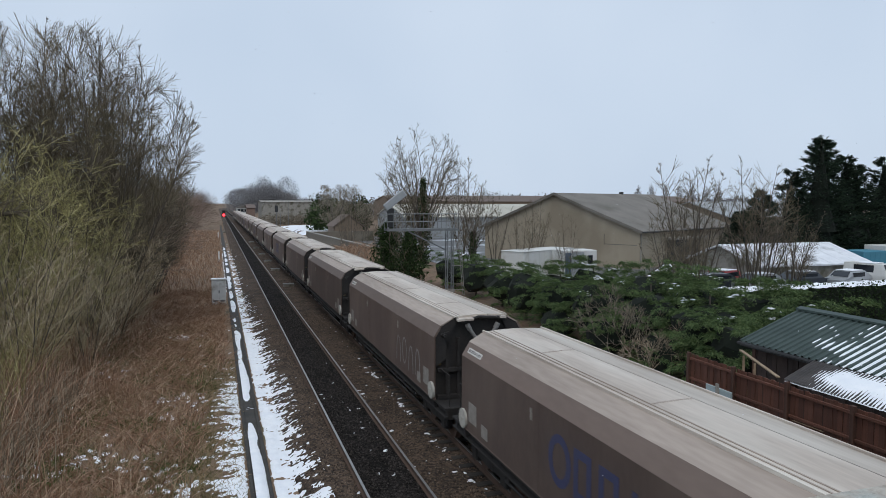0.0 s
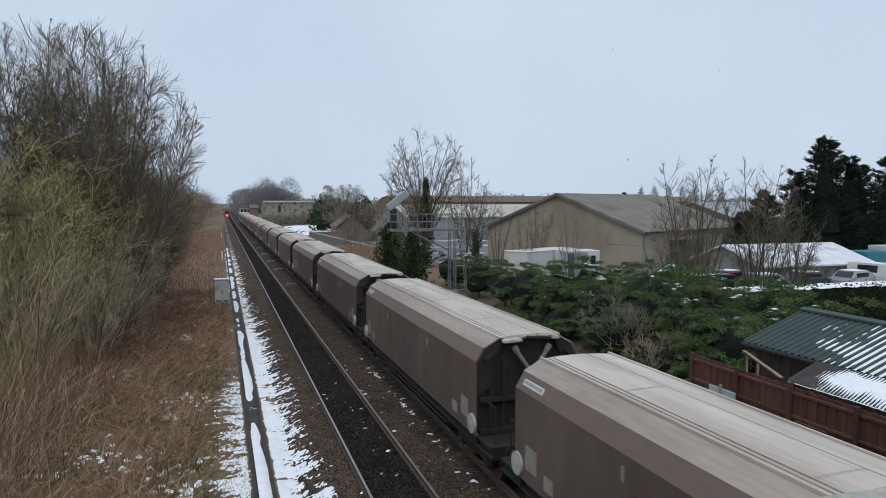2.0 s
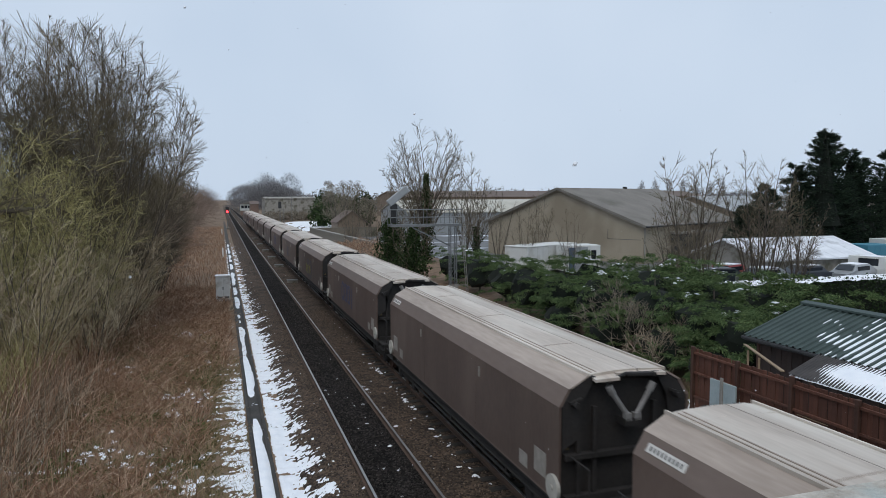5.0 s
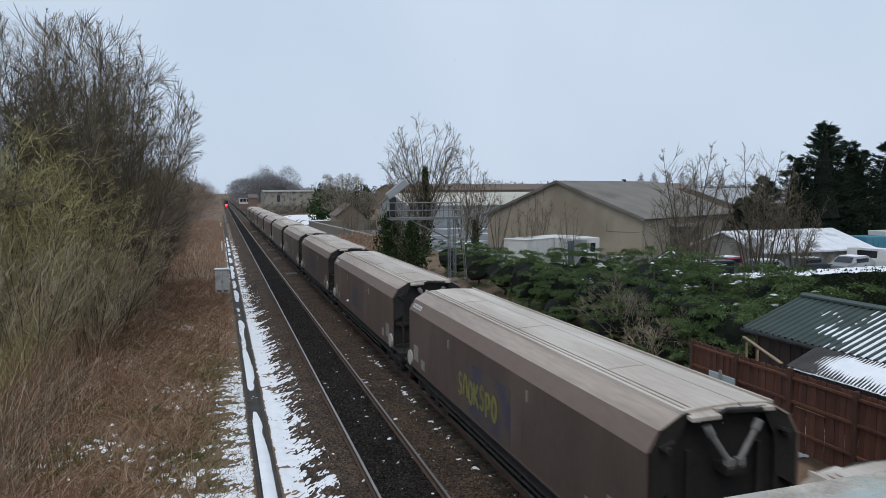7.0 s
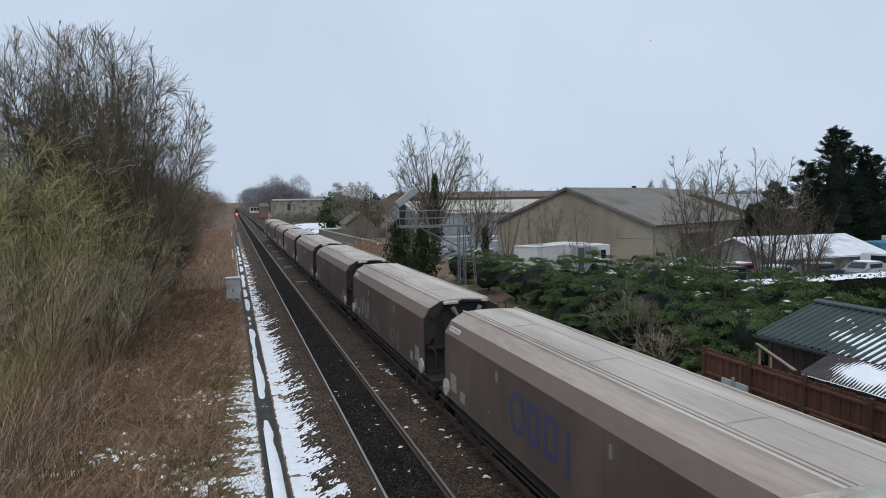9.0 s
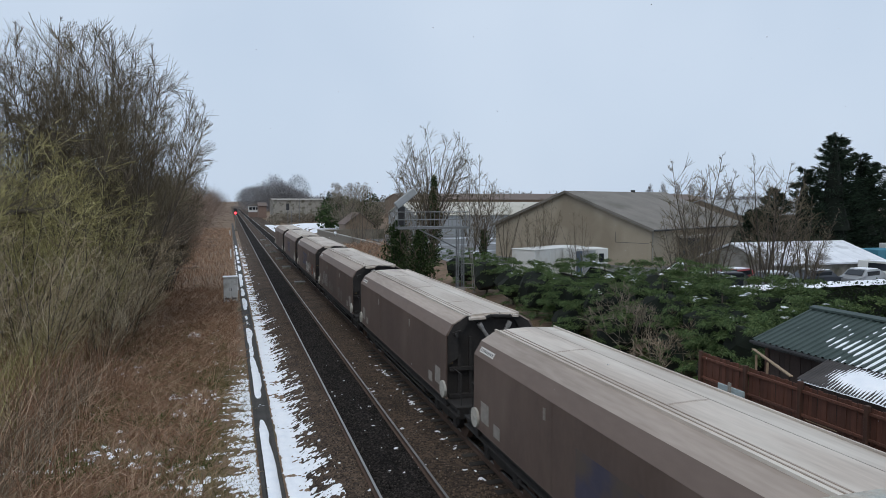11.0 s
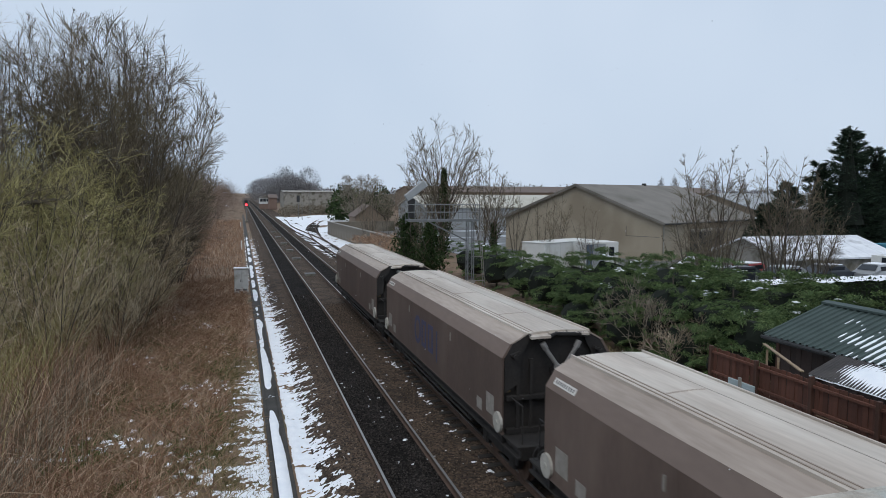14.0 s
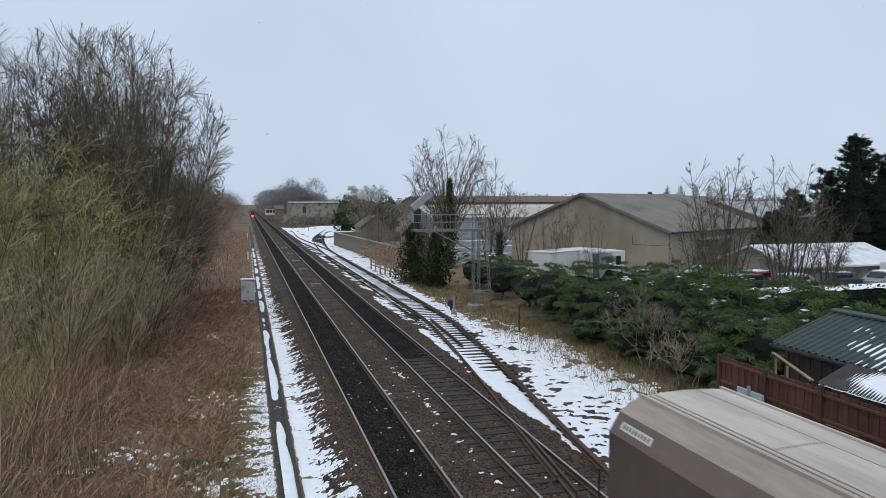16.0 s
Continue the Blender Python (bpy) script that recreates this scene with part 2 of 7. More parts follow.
    "twig_dark": island_material("dark_bare_twigs", (0.07, 0.055, 0.04), (0.145, 0.117, 0.087), (0.27, 0.222, 0.168), patch=0.5, patch_scale=0.3, tint=(0.13, 0.115, 0.06)),
    "twig_brown": island_material("brown_bare_twigs", (0.20, 0.148, 0.094), (0.41, 0.325, 0.215), (0.68, 0.58, 0.43), patch=0.55, patch_scale=0.35, tint=(0.28, 0.235, 0.115)),
    "twig_red": island_material("reddish_bare_twigs", (0.125, 0.088, 0.068), (0.23, 0.168, 0.133), (0.36, 0.275, 0.22)),
    "twig_olive": island_material("lichen_green_twigs", (0.165, 0.147, 0.06), (0.34, 0.302, 0.13), (0.58, 0.52, 0.27)),
    "twig_pale": island_material("pale_brown_twigs", (0.13, 0.10, 0.07), (0.25, 0.20, 0.145), (0.44, 0.37, 0.275)),
    "block_wall": material("stained_block_wall", (0.13, 0.112, 0.088), 0.9, second=(0.21, 0.185, 0.15), scale=0.8, fine=9, bump=0.2, stain=(0.08, 0.075, 0.05), stain_scale=0.4),
    "snow_roof": material("snow_patched_sheet_roof", (0.62, 0.64, 0.68), 0.75, second=(0.82, 0.84, 0.87), scale=1.0, fine=12, stain=(0.2, 0.2, 0.21), stain_scale=0.35, stain_at=(0.6, 0.72), bump=0.1),
    "bramble": island_material("dead_bramble_stems", (0.13, 0.068, 0.042), (0.35, 0.205, 0.13), (0.66, 0.50, 0.36), patch=0.35, patch_scale=0.45, tint=(0.24, 0.15, 0.10)),
    "grass": island_material("rough_winter_grass", (0.065, 0.075, 0.024), (0.23, 0.175, 0.09), (0.50, 0.38, 0.23), patch=0.45, patch_scale=0.6, tint=(0.07, 0.08, 0.025)),
    "green_grass": island_material("green_winter_grass", (0.05, 0.065, 0.02), (0.10, 0.125, 0.04), (0.2, 0.215, 0.085)),
    "conifer": island_material("dark_conifer_sprays", (0.035, 0.066, 0.024), (0.09, 0.145, 0.055), (0.20, 0.26, 0.105)),
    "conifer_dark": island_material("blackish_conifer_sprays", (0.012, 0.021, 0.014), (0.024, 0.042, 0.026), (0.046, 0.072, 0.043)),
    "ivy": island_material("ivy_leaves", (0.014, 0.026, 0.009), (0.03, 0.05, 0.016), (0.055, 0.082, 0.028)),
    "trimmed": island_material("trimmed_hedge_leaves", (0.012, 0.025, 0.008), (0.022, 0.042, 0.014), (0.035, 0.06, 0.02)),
    # near-black colour puts the shade of the hollows into the cores
    "core": plain("painted_hollow_shade", (0.006, 0.010, 0.005), 1.0),
    # pale grey base colour has the distance haze put into it
    "far_wood": island_material("haze_greyed_bare_woods", (0.15, 0.145, 0.145), (0.2, 0.195, 0.2), (0.25, 0.245, 0.25)),
    "coal_stone": island_material("coal_dusted_stones", (0.006, 0.0055, 0.005), (0.025, 0.021, 0.019), (0.075, 0.064, 0.057), 0.8, 0.15),
    "stone": island_material("ballast_stones", (0.022, 0.016, 0.012), (0.072, 0.051, 0.036), (0.20, 0.15, 0.112)),
    "red_paint": plain("red_car_paint", (0.35, 0.02, 0.02), 0.35),
    "dark_paint": plain("dark_car_paint", (0.03, 0.035, 0.045), 0.3),
    "silver_paint": plain("silver_car_paint", (0.4, 0.41, 0.42), 0.3, 0.4),
    "tyre": plain("tyre_rubber", (0.015, 0.015, 0.015), 0.9),
    "teal": plain("teal_painted_door", (0.06, 0.22, 0.30), 0.6),
}

# ------------------------------------------------------------------ building kit


def mesh_of(name, verts, faces, mats, smooth=False, mat_index=None):
    me = bpy.data.meshes.new(name)
    me.from_pydata(verts, [], faces)
    for m in (mats if isinstance(mats, (list, tuple)) else [mats]):
        me.materials.append(m)
    if mat_index:
        me.polygons.foreach_set("material_index", mat_index)
    if smooth:
        me.polygons.foreach_set("use_smooth", [True] * len(me.polygons))
    me.update()
    return me


def from_bm(name, bm, mat):
    bmesh.ops.recalc_face_normals(bm, faces=bm.faces)
    me = bpy.data.meshes.new(name)
    bm.to_mesh(me)
    bm.free()
    for m in (mat if isinstance(mat, (list, tuple)) else [mat]):
        me.materials.append(m)
    return me


def part(name, bm, mat, parent, label=""):
    """Links a bmesh, or a mesh, as one object under a thing or a part."""
    me = bm if isinstance(bm, bpy.types.Mesh) else from_bm(name, bm, mat)
    ob = new(name, me)
    ob.parent = parent
    if label:
        tagged(ob, label)
    return ob


def thing(name, label, category, group="", kind="", at=None):
    ob = new(name)
    ob.empty_display_size = 0.2
    if at is not None:
        ob.matrix_basis = at
    return tagged(ob, label, category, group, kind)


def single(name, bm, mat, label, category, group="", kind="", at=None):
    me = bm if isinstance(bm, bpy.types.Mesh) else from_bm(name, bm, mat)
    ob = new(name, me)
    if at is not None:
        ob.matrix_basis = at
    return tagged(ob, label, category, group, kind)


def box(bm, x0, x1, y0, y1, z0, z1, bevel=0.0):
    r = bmesh.ops.create_cube(bm, size=1.0, matrix=Matrix.LocRotScale(((x0 + x1) / 2, (y0 + y1) / 2, (z0 + z1) / 2), None, (x1 - x0, y1 - y0, z1 - z0)))
    if bevel:
        edges = list({e for v in r["verts"] for e in v.link_edges})
        bmesh.ops.bevel(bm, geom=edges, offset=bevel, segments=1, affect="EDGES")
    return bm


def slab(x0, x1, y0, y1, z0, z1, bevel=0.0):
    return box(bmesh.new(), x0, x1, y0, y1, z0, z1, bevel)


def rod(bm, a, b, r, sides=8, r2=None):
    a, b = Vector(a), Vector(b)
    d = b - a
    m = Matrix.Translation((a + b) / 2) @ d.to_track_quat("Z", "Y").to_matrix().to_4x4()
    bmesh.ops.create_cone(bm, cap_ends=True, segments=sides, radius1=r, radius2=r if r2 is None else r2, depth=d.length, matrix=m)
    return bm


def beam(bm, a, b, w, h):
    """A square bar from a to b."""
    a, b = Vector(a), Vector(b)
    d = b - a
    m = Matrix.Translation((a + b) / 2) @ d.to_track_quat("Z", "Y").to_matrix().to_4x4() @ Matrix.Diagonal((w, h, d.length, 1))
    bmesh.ops.create_cube(bm, size=1.0, matrix=m)
    return bm


def prism(profile, y0, y1, closed=True):
    """A bmesh of a profile of (x, z), carried along y."""
    bm = bmesh.new()
    a = [bm.verts.new((x, y0, z)) for x, z in profile]
    b = [bm.verts.new((x, y1, z)) for x, z in profile]
    n = len(profile)
    for i in range(n if closed else n - 1):
        j = (i + 1) % n
        bm.faces.new((a[i], a[j], b[j], b[i]))
    if closed:
        bm.faces.new(a[::-1])
        bm.faces.new(b)
    return bm


def sweep(points, profile, name, mat):
    """A profile of (sideways, up), carried along points (x, y, z) in the plan."""
    verts, faces, n = [], [], len(profile)
    for i, p in enumerate(points):
        q0, q1 = Vector(points[max(0, i - 1)]), Vector(points[min(len(points) - 1, i + 1)])
        d = (q1 - q0).normalized()
        s = Vector((d.y, -d.x, 0))
        verts += [(p[0] + s.x * u, p[1] + s.y * u, p[2] + v) for u, v in profile]
    for i in range(len(points) - 1):
        for k in range(n):
            j = (k + 1) % n
            faces.append((i * n + k, (i + 1) * n + k, (i + 1) * n + j, i * n + j))
    faces += [tuple(range(n)), tuple(range((len(points) - 1) * n, len(points) * n))[::-1]]
    return mesh_of(name, verts, faces, mat)


def fbm(x, y, z=0.0, octaves=4):
    return noise.fractal((x, y, z), 1.0, 2.0, octaves)


def scatter(name, template, count_xform, mat):
    """One mesh of many small copies: template (verts n x 3, faces), transforms k x 4 x 4."""
    tv, tf = template
    tv = np.c_[np.array(tv, float), np.ones(len(tv))]
    xf = np.array(count_xform, float)
    v = np.einsum("kij,nj->kni", xf, tv)[..., :3].reshape(-1, 3)
    n, k = len(tv), len(xf)
    sizes = [len(f) for f in tf]
    flat = np.array([i for f in tf for i in f])
    loops = (flat[None, :] + n * np.arange(k)[:, None]).ravel()
    me = bpy.data.meshes.new(name)
    me.vertices.add(len(v))
    me.vertices.foreach_set("co", v.ravel())
    me.loops.add(len(loops))
    me.loops.foreach_set("vertex_index", loops.astype(np.int32))
    tot = np.tile(sizes, k)
    me.polygons.add(len(tot))
    me.polygons.foreach_set("loop_start", np.r_[0, np.cumsum(tot)[:-1]].astype(np.int32))
    me.update(calc_edges=True)
    me.materials.append(mat)
    return me


def xforms(places, sizes, rng, upright=0.0, dirs=None):
    """Random turns at the places; upright 1 turns about z alone."""
    k = len(places)
    q = rng.normal(size=(k, 4))
    if upright:
        q[:, 1:3] *= 1 - upright
    q /= np.linalg.norm(q, axis=1)[:, None]
    w, x, y, z = q.T
    r = np.stack([1 - 2 * (y * y + z * z), 2 * (x * y - w * z), 2 * (x * z + w * y),
                  2 * (x * y + w * z), 1 - 2 * (x * x + z * z), 2 * (y * z - w * x),
                  2 * (x * z - w * y), 2 * (y * z + w * x), 1 - 2 * (x * x + y * y)], 1).reshape(k, 3, 3)
    m = np.zeros((k, 4, 4))
    m[:, :3, :3] = r * np.asarray(sizes)[:, None, None]
    m[:, :3, 3] = places
    m[:, 3, 3] = 1
    return m


# ------------------------------------------------------------------ plan
NEAR, FAR_TRACK, SIDING = 4.04, 7.36, 11.33   # centre lines of the tracks
RAIL = 0.7525
BED = -0.20


def smooth(a, b, x):
    s = max(0.0, min(1.0, (x - a) / (b - a)))
    return s * s * (3 - 2 * s)


def ground_z(x, y):
    z = -0.47
    z += 0.35 * smooth(-3, -9, x) + 0.5 * smooth(-10, -25, x)
    z -= 0.12 * smooth(8.0, 9.0, x) * smooth(13.2, 12.4, x)
    z += 0.9 * smooth(12.0, 12.9, x) * smooth(22, 18, y)
    z += 0.45 * smooth(16, 22, x)
    if -30 < x < 14 and -20 < y < 150:
        z += 0.06 * fbm(x * 0.6, y * 0.6) * (1 if x < 0 or x > 12.6 else 0.2)
    return z


SID_Y = [-10, 2, 6, 10, 13, 16.3, 20, 26, 32.4, 38, 42, 48]
SID_X = [7.36, 7.36, 7.44, 7.68, 7.97, 8.38, 8.86, 9.66, 10.42, 11.0, 11.25, 11.33]


def siding_x(y):
    """The centre line of the siding: it leaves the far track and then runs beside it."""
    return float(np.interp(y, SID_Y, SID_X))


# ------------------------------------------------------------------ ground


def spaced(*runs):
    out = []
    for a, b, step in runs:
        out += list(np.arange(a, b, step))
    return out + [runs[-1][1]]


def build_ground():
    xs = spaced((-1500, -200, 260), (-200, -30, 17), (-30, -4, 1.0), (-4, 14, 0.3), (14, 30, 1.0), (30, 200, 17), (200, 1500, 260))
    ys = spaced((-300, -20, 40), (-20, 60, 0.8), (60, 160, 5), (160, 400, 30), (400, 4000, 400))
    verts = [(x, y, ground_z(x, y)) for y in ys for x in xs]
    n = len(xs)
    faces = [(j * n + i, j * n + i + 1, (j + 1) * n + i + 1, (j + 1) * n + i) for j in range(len(ys) - 1) for i in range(n - 1)]
    ob = new("ground", mesh_of("ground", verts, faces, MAT["earth"], smooth=True))
    tagged(ob, "rough winter ground of dead grass and earth", "ground", kind="structure")
    bed = prism([(1.75, -0.75), (1.85, -0.46), (2.5, BED), (9.1, BED), (10.0, -0.36), (13.1, -0.40), (13.4, -0.8)], -60, 900)
    ob = new("ballast_bed", from_bm("ballast_bed", bed, MAT["ballast"]))
    tagged(ob, "brown crushed-stone ballast bed under the tracks", "ballast", kind="structure")
    strip = prism([(NEAR - 0.70, BED - 0.1), (NEAR - 0.70, -0.165), (NEAR, -0.15), (NEAR + 0.70, -0.165), (NEAR + 0.70, BED - 0.1)], -60, 600)
    tagged(new("coal_dust_strip", from_bm("coal_dust_strip", strip, MAT["coal"])), "coal-blackened ballast between the near rails", "ballast", kind="structure")
    strip = prism([(FAR_TRACK - 0.70, BED - 0.1), (FAR_TRACK - 0.70, -0.175), (FAR_TRACK, -0.168), (FAR_TRACK + 0.70, -0.175), (FAR_TRACK + 0.70, BED - 0.1)], 31, 600)
    tagged(new("coal_dust_strip", from_bm("coal_dust_strip", strip, MAT["coal"])), "coal-blackened ballast between the far rails", "ballast", kind="structure")
    yard = slab(24, 130, 31, 140, -0.3, 0.06)
    tagged(new("yard", from_bm("yard", yard, MAT["yard"])), "damp asphalt yard with patches of thin snow", "yard", kind="structure")


build_ground()

# ------------------------------------------------------------------ tracks
RAIL_PROFILE = [(-0.07, -0.155), (0.07, -0.155), (0.07, -0.145), (0.012, -0.125), (0.012, -0.045), (0.036, -0.035), (0.036, -0.004),
                (-0.036, -0.004), (-0.036, -0.035), (-0.012, -0.045), (-0.012, -0.125), (-0.07, -0.145)]
HEAD_PROFILE = [(-0.033, -0.004), (0.033, -0.004), (0.027, 0.002), (-0.027, 0.002)]


def line(fx, y0, y1, step, z=0.0):
    return [(fx(y), y, z) for y in np.arange(y0, y1 + step / 2, step)]


def build_track(label, fx, y0, y1, step, bright=True, sleepers=None, z=0.0, gauge=RAIL):
    tr = thing("railway_track", label, "railway track", kind="structure")
    for s in (-1, 1):
        pts = line(lambda y: fx(y) + s * gauge, y0, y1, step, z)
        r = part("rail", sweep(pts, RAIL_PROFILE, "rail", MAT["rust"]), None, tr)
        part("running_surface", sweep(pts, HEAD_PROFILE, "running_surface", MAT["steel" if bright else "rust"]), None, r,
             "polished steel rail head" if bright else "")
    if sleepers:
        a, b, pitch, top, wide = sleepers
        me = from_bm("sleeper", slab(-wide / 2, wide / 2, -0.125, 0.125, -0.15, 0, 0.012), MAT["sleeper"])
        for i, y in enumerate(np.arange(a, b, pitch)):
            ob = new("sleeper", me)
            ob.parent = tr
            ob.matrix_basis = pose(fx(y), y, z + top, 0, 0, 0.8 * math.sin(i * 7.3))
    return tr


build_track("main-line track with bright worn rails in coal-blackened ballast", lambda y: NEAR, -60, 760, 20)
build_track("main-line track with worn rails on dark sleepers", lambda y: FAR_TRACK, -60, 760, 20, sleepers=(-4, 33, 0.65, -0.172, 2.45))
build_track("rusty siding on timber sleepers in thin snow", siding_x, 1, 97, 1.0, bright=False, sleepers=(18, 97, 0.68, -0.222, 2.5), z=-0.08)
build_track("rusty siding curving away through snow", lambda y: SIDING + 11.5 * (max(0, y - 95) / 100) ** 2, 97, 196, 3, bright=False,
            sleepers=(97, 196, 0.9, -0.275, 2.5), z=-0.08)
build_track("rusty siding running straight on through snow", lambda y: SIDING - 1.6 * smooth(100, 150, y) + 0.8 * smooth(150, 185, y), 99, 188, 3, bright=False,
            sleepers=(100, 188, 0.9, -0.275, 2.5), z=-0.08)

# crossing timbers and wing rails of the turnout


def build_turnout():
    t = thing("turnout_crossing", "rusty turnout crossing with wing and check rails", "railway turnout")
    for y0, y1, dx in ((16, 24, -0.09), (15, 21, 0.09)):
        pts = line(lambda y: siding_x(y) - RAIL + dx + 0.012 * abs(y - 20), y0, y1, 0.5)
        part("wing_rail", sweep(pts, RAIL_PROFILE, "wing_rail", MAT["rust"]), None, t)
    pts = line(lambda y: siding_x(y) + RAIL - 0.11 - 0.01 * max(0, abs(y - 19) - 2.5), 14.5, 23.5, 0.5, -0.03)
    part("check_rail", sweep(pts, RAIL_PROFILE, "check_rail", MAT["rust"]), None, t)
    pts = line(lambda y: SIDING - RAIL + 0.16 - 0.06 * (40 - y), 33.0, 41, 1, -0.09)
    part("spare_rail", sweep(pts, RAIL_PROFILE, "spare_rail", MAT["rust"]), None, t, "short loose rail lying between the siding rails")


build_turnout()


def build_troughing():
    """The cable trough beside the near track, open and half full of snow."""
    t = thing("cable_trough", "dark concrete cable trough half filled with snow", "cable trough", kind="structure")
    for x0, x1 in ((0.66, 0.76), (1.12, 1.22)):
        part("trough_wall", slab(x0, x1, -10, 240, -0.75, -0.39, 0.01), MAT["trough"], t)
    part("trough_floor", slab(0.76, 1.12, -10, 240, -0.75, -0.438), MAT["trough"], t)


build_troughing()


def build_track_boxes():
    """Low boxes standing between the two main tracks."""
    mid = (NEAR + FAR_TRACK) / 2
    first = None
    for y in (60.5, 75.0, 86.0, 98.0, 112.0, 128.0):
        if first is None:
            first = thing("lineside_box", "low grey equipment box on the ballast between tracks", "equipment box", "boxes between the tracks", at=pose(mid, y, BED))
            part("case", slab(-0.42, 0.42, -0.3, 0.3, -0.04, 0.2, 0.03), MAT["concrete"], first)
            part("lid", slab(-0.46, 0.46, -0.34, 0.34, 0.2, 0.25, 0.015), MAT["galv"], first)
        else:
            copy_thing(first, pose(mid, y, BED, 0, 0, 3 * math.sin(y)))


build_track_boxes()

# ------------------------------------------------------------------ snow


def snow_sheet(label, x0, x1, y0, y1, step, cover, top, thick=0.05):
    """A thin uneven layer that dips under the ground where the snow has gone."""
    xs, ys = np.arange(x0, x1 + step / 2, step), np.arange(y0, y1 + step / 2, step * 1.3)
    h = np.empty((len(ys), len(xs)))
    verts = []
    for j, y in enumerate(ys):
        for i, x in enumerate(xs):
            c = cover(x, y)
            h[j, i] = c
            verts.append((x, y, top(x, y) + max(-0.06, min(thick, c * 0.16))))
    n, faces = len(xs), []
    for j in range(len(ys) - 1):
        for i in range(n - 1):
            if h[j:j + 2, i:i + 2].max() > 0:
                faces.append((j * n + i, j * n + i + 1, (j + 1) * n + i + 1, (j + 1) * n + i))
    ob = new("snow", mesh_of("snow", verts, faces, MAT["snow"], smooth=True))
    return tagged(ob, label, "snow", kind="stuff")


def bed_top(x, y):
    if x < 1.85:
        return -0.46
    if x < 2.5:
        return -0.46 + (x - 1.85) / 0.65 * 0.26
    if x < 9.1:
        return BED
    return BED - 0.16 * min(1, (x - 9.1) / 0.9) - 0.04 * max(0, min(1, (x - 10) / 3.1))


def cess_cover(x, y):
    edge = min(x + 0.25, 2.15 - x)
    finger = 0.42 * fbm(x * 0.8 + y * 0.5, y * 2.4, 3.0) + 0.16 * fbm(x * 5, y * 9, 1.0)
    gone = 0.6 if 0.63 < x < 1.25 else 0.0
    thin = 0.25 * smooth(30, 60, y) + 0.5 * smooth(90, 170, y)
    left = 0.10 if x < 0.6 else 0.0
    left += 0.35 * smooth(27, 34, y) if x < 0.6 else 0.0
    frost = 0.30 * fbm(x * 9, y * 14, 8.0, 3)
    return 0.34 * edge + finger + 1.25 * frost - gone - thin - left - 0.05


snow_sheet("streaky thin snow along the trackside path", -1.0, 2.6, 8, 60, 0.075, cess_cover, lambda x, y: ground_z(x, y) + 0.004 if x < 1.85 else bed_top(x, y))
snow_sheet("streaky thin snow along the far trackside path", -0.6, 2.5, 60, 170, 0.2, cess_cover, lambda x, y: ground_z(x, y) + 0.004 if x < 1.85 else bed_top(x, y))
snow_sheet("broken ribbon of snow lying in the trough", 0.79, 1.13, 8, 120, 0.085,
           lambda x, y: 0.16 - 2.4 * max(0, abs(x - 0.90 - 0.05 * fbm(0.5, y * 0.5)) - 0.07) + 0.75 * fbm(3.1, y * 0.22, 5.0, 2) + 0.05 * fbm(x * 8, y * 2), lambda x, y: -0.432)


def siding_cover(x, y):
    sx = siding_x(y)
    near = abs(x - sx)
    c = 0.48 + 0.4 * fbm(x * 0.5, y * 0.4, 9.0) + 0.2 * fbm(x * 3, y * 3.5, 2.0)
    c -= 0.5 * smooth(9.6, 8.6, x)
    c -= 0.9 * smooth(1.1, 0.2, x - FAR_TRACK - RAIL)
    if x < sx - 0.95:
        c -= 0.55
    if x > sx + 0.85:
        c += 0.6 * fbm(x * 1.6, y * 2.2, 14.0) + 0.35 * fbm(x * 5, y * 6, 3.0) - 0.30 - 0.1 * smooth(32, 20, y)
    if near < 0.95:
        c += 0.06 - 0.42 * smooth(30, 19, y) - (0.42 if math.sin((y - 18) / 0.68 * 2 * math.pi + 1.57) > 0.1 and 28 < y < 62 else 0)
    if abs(near - RAIL) < 0.14:
        c -= 0.4
    c -= 0.5 * smooth(14.8, 16.6, x) + 0.5 * smooth(13.2, 14.2, x) * smooth(34, 42, y) * smooth(75, 60, y)
    return c


def siding_top(x, y):
    return max(bed_top(x, y) if x < 13.1 else -0.6, ground_z(x, y)) + 0.012


snow_sheet("patchy white snow over the siding", 8.3, 16.4, 13, 66, 0.11, siding_cover, siding_top, 0.06)
snow_sheet("patchy white snow over the far sidings", 9.4, 17, 66, 130, 0.3, siding_cover, siding_top, 0.06)
snow_sheet("snow round the far siding points", 10, 32, 130, 215, 0.8, lambda x, y: 0.25 + 0.5 * fbm(x * 0.2, y * 0.1) - 0.5 * smooth(16, 30, x - (y - 130) * 0.1), siding_top, 0.1)


def specks_cover(x, y):
    c = -0.52 + 0.62 * fbm(x * 3.2, y * 4.0, 4.0, 3) + 0.35 * fbm(x * 8, y * 9, 7.0, 2)
    c += 0.16 * smooth(0.25, 0.05, abs(x - NEAR - 0.95)) + 0.22 * smooth(0.35, 0.1, abs(x - 6.1)) - 0.3 * smooth(24, 45, y)
    if abs(x - NEAR) < 0.62:
        c += 0.03
    return c


snow_sheet("small scattered flecks of snow on the ballast", 2.4, 8.4, 8, 44, 0.06, specks_cover,
           lambda x, y: (-0.15 if abs(x - NEAR) < 0.72 else BED) + 0.006, 0.03)
snow_sheet("thin snow lying among dead grass", -12, -0.6, 12, 44, 0.1,
           lambda x, y: -0.62 + 0.5 * fbm(x * 0.35, y * 0.35, 11.0, 3) + 0.85 * fbm(x * 5.2, y * 6.4, 6.0) + 0.3 * smooth(21, 15, y) * smooth(-3, -5, x),
           lambda x, y: ground_z(x, y) + 0.05, 0.05)

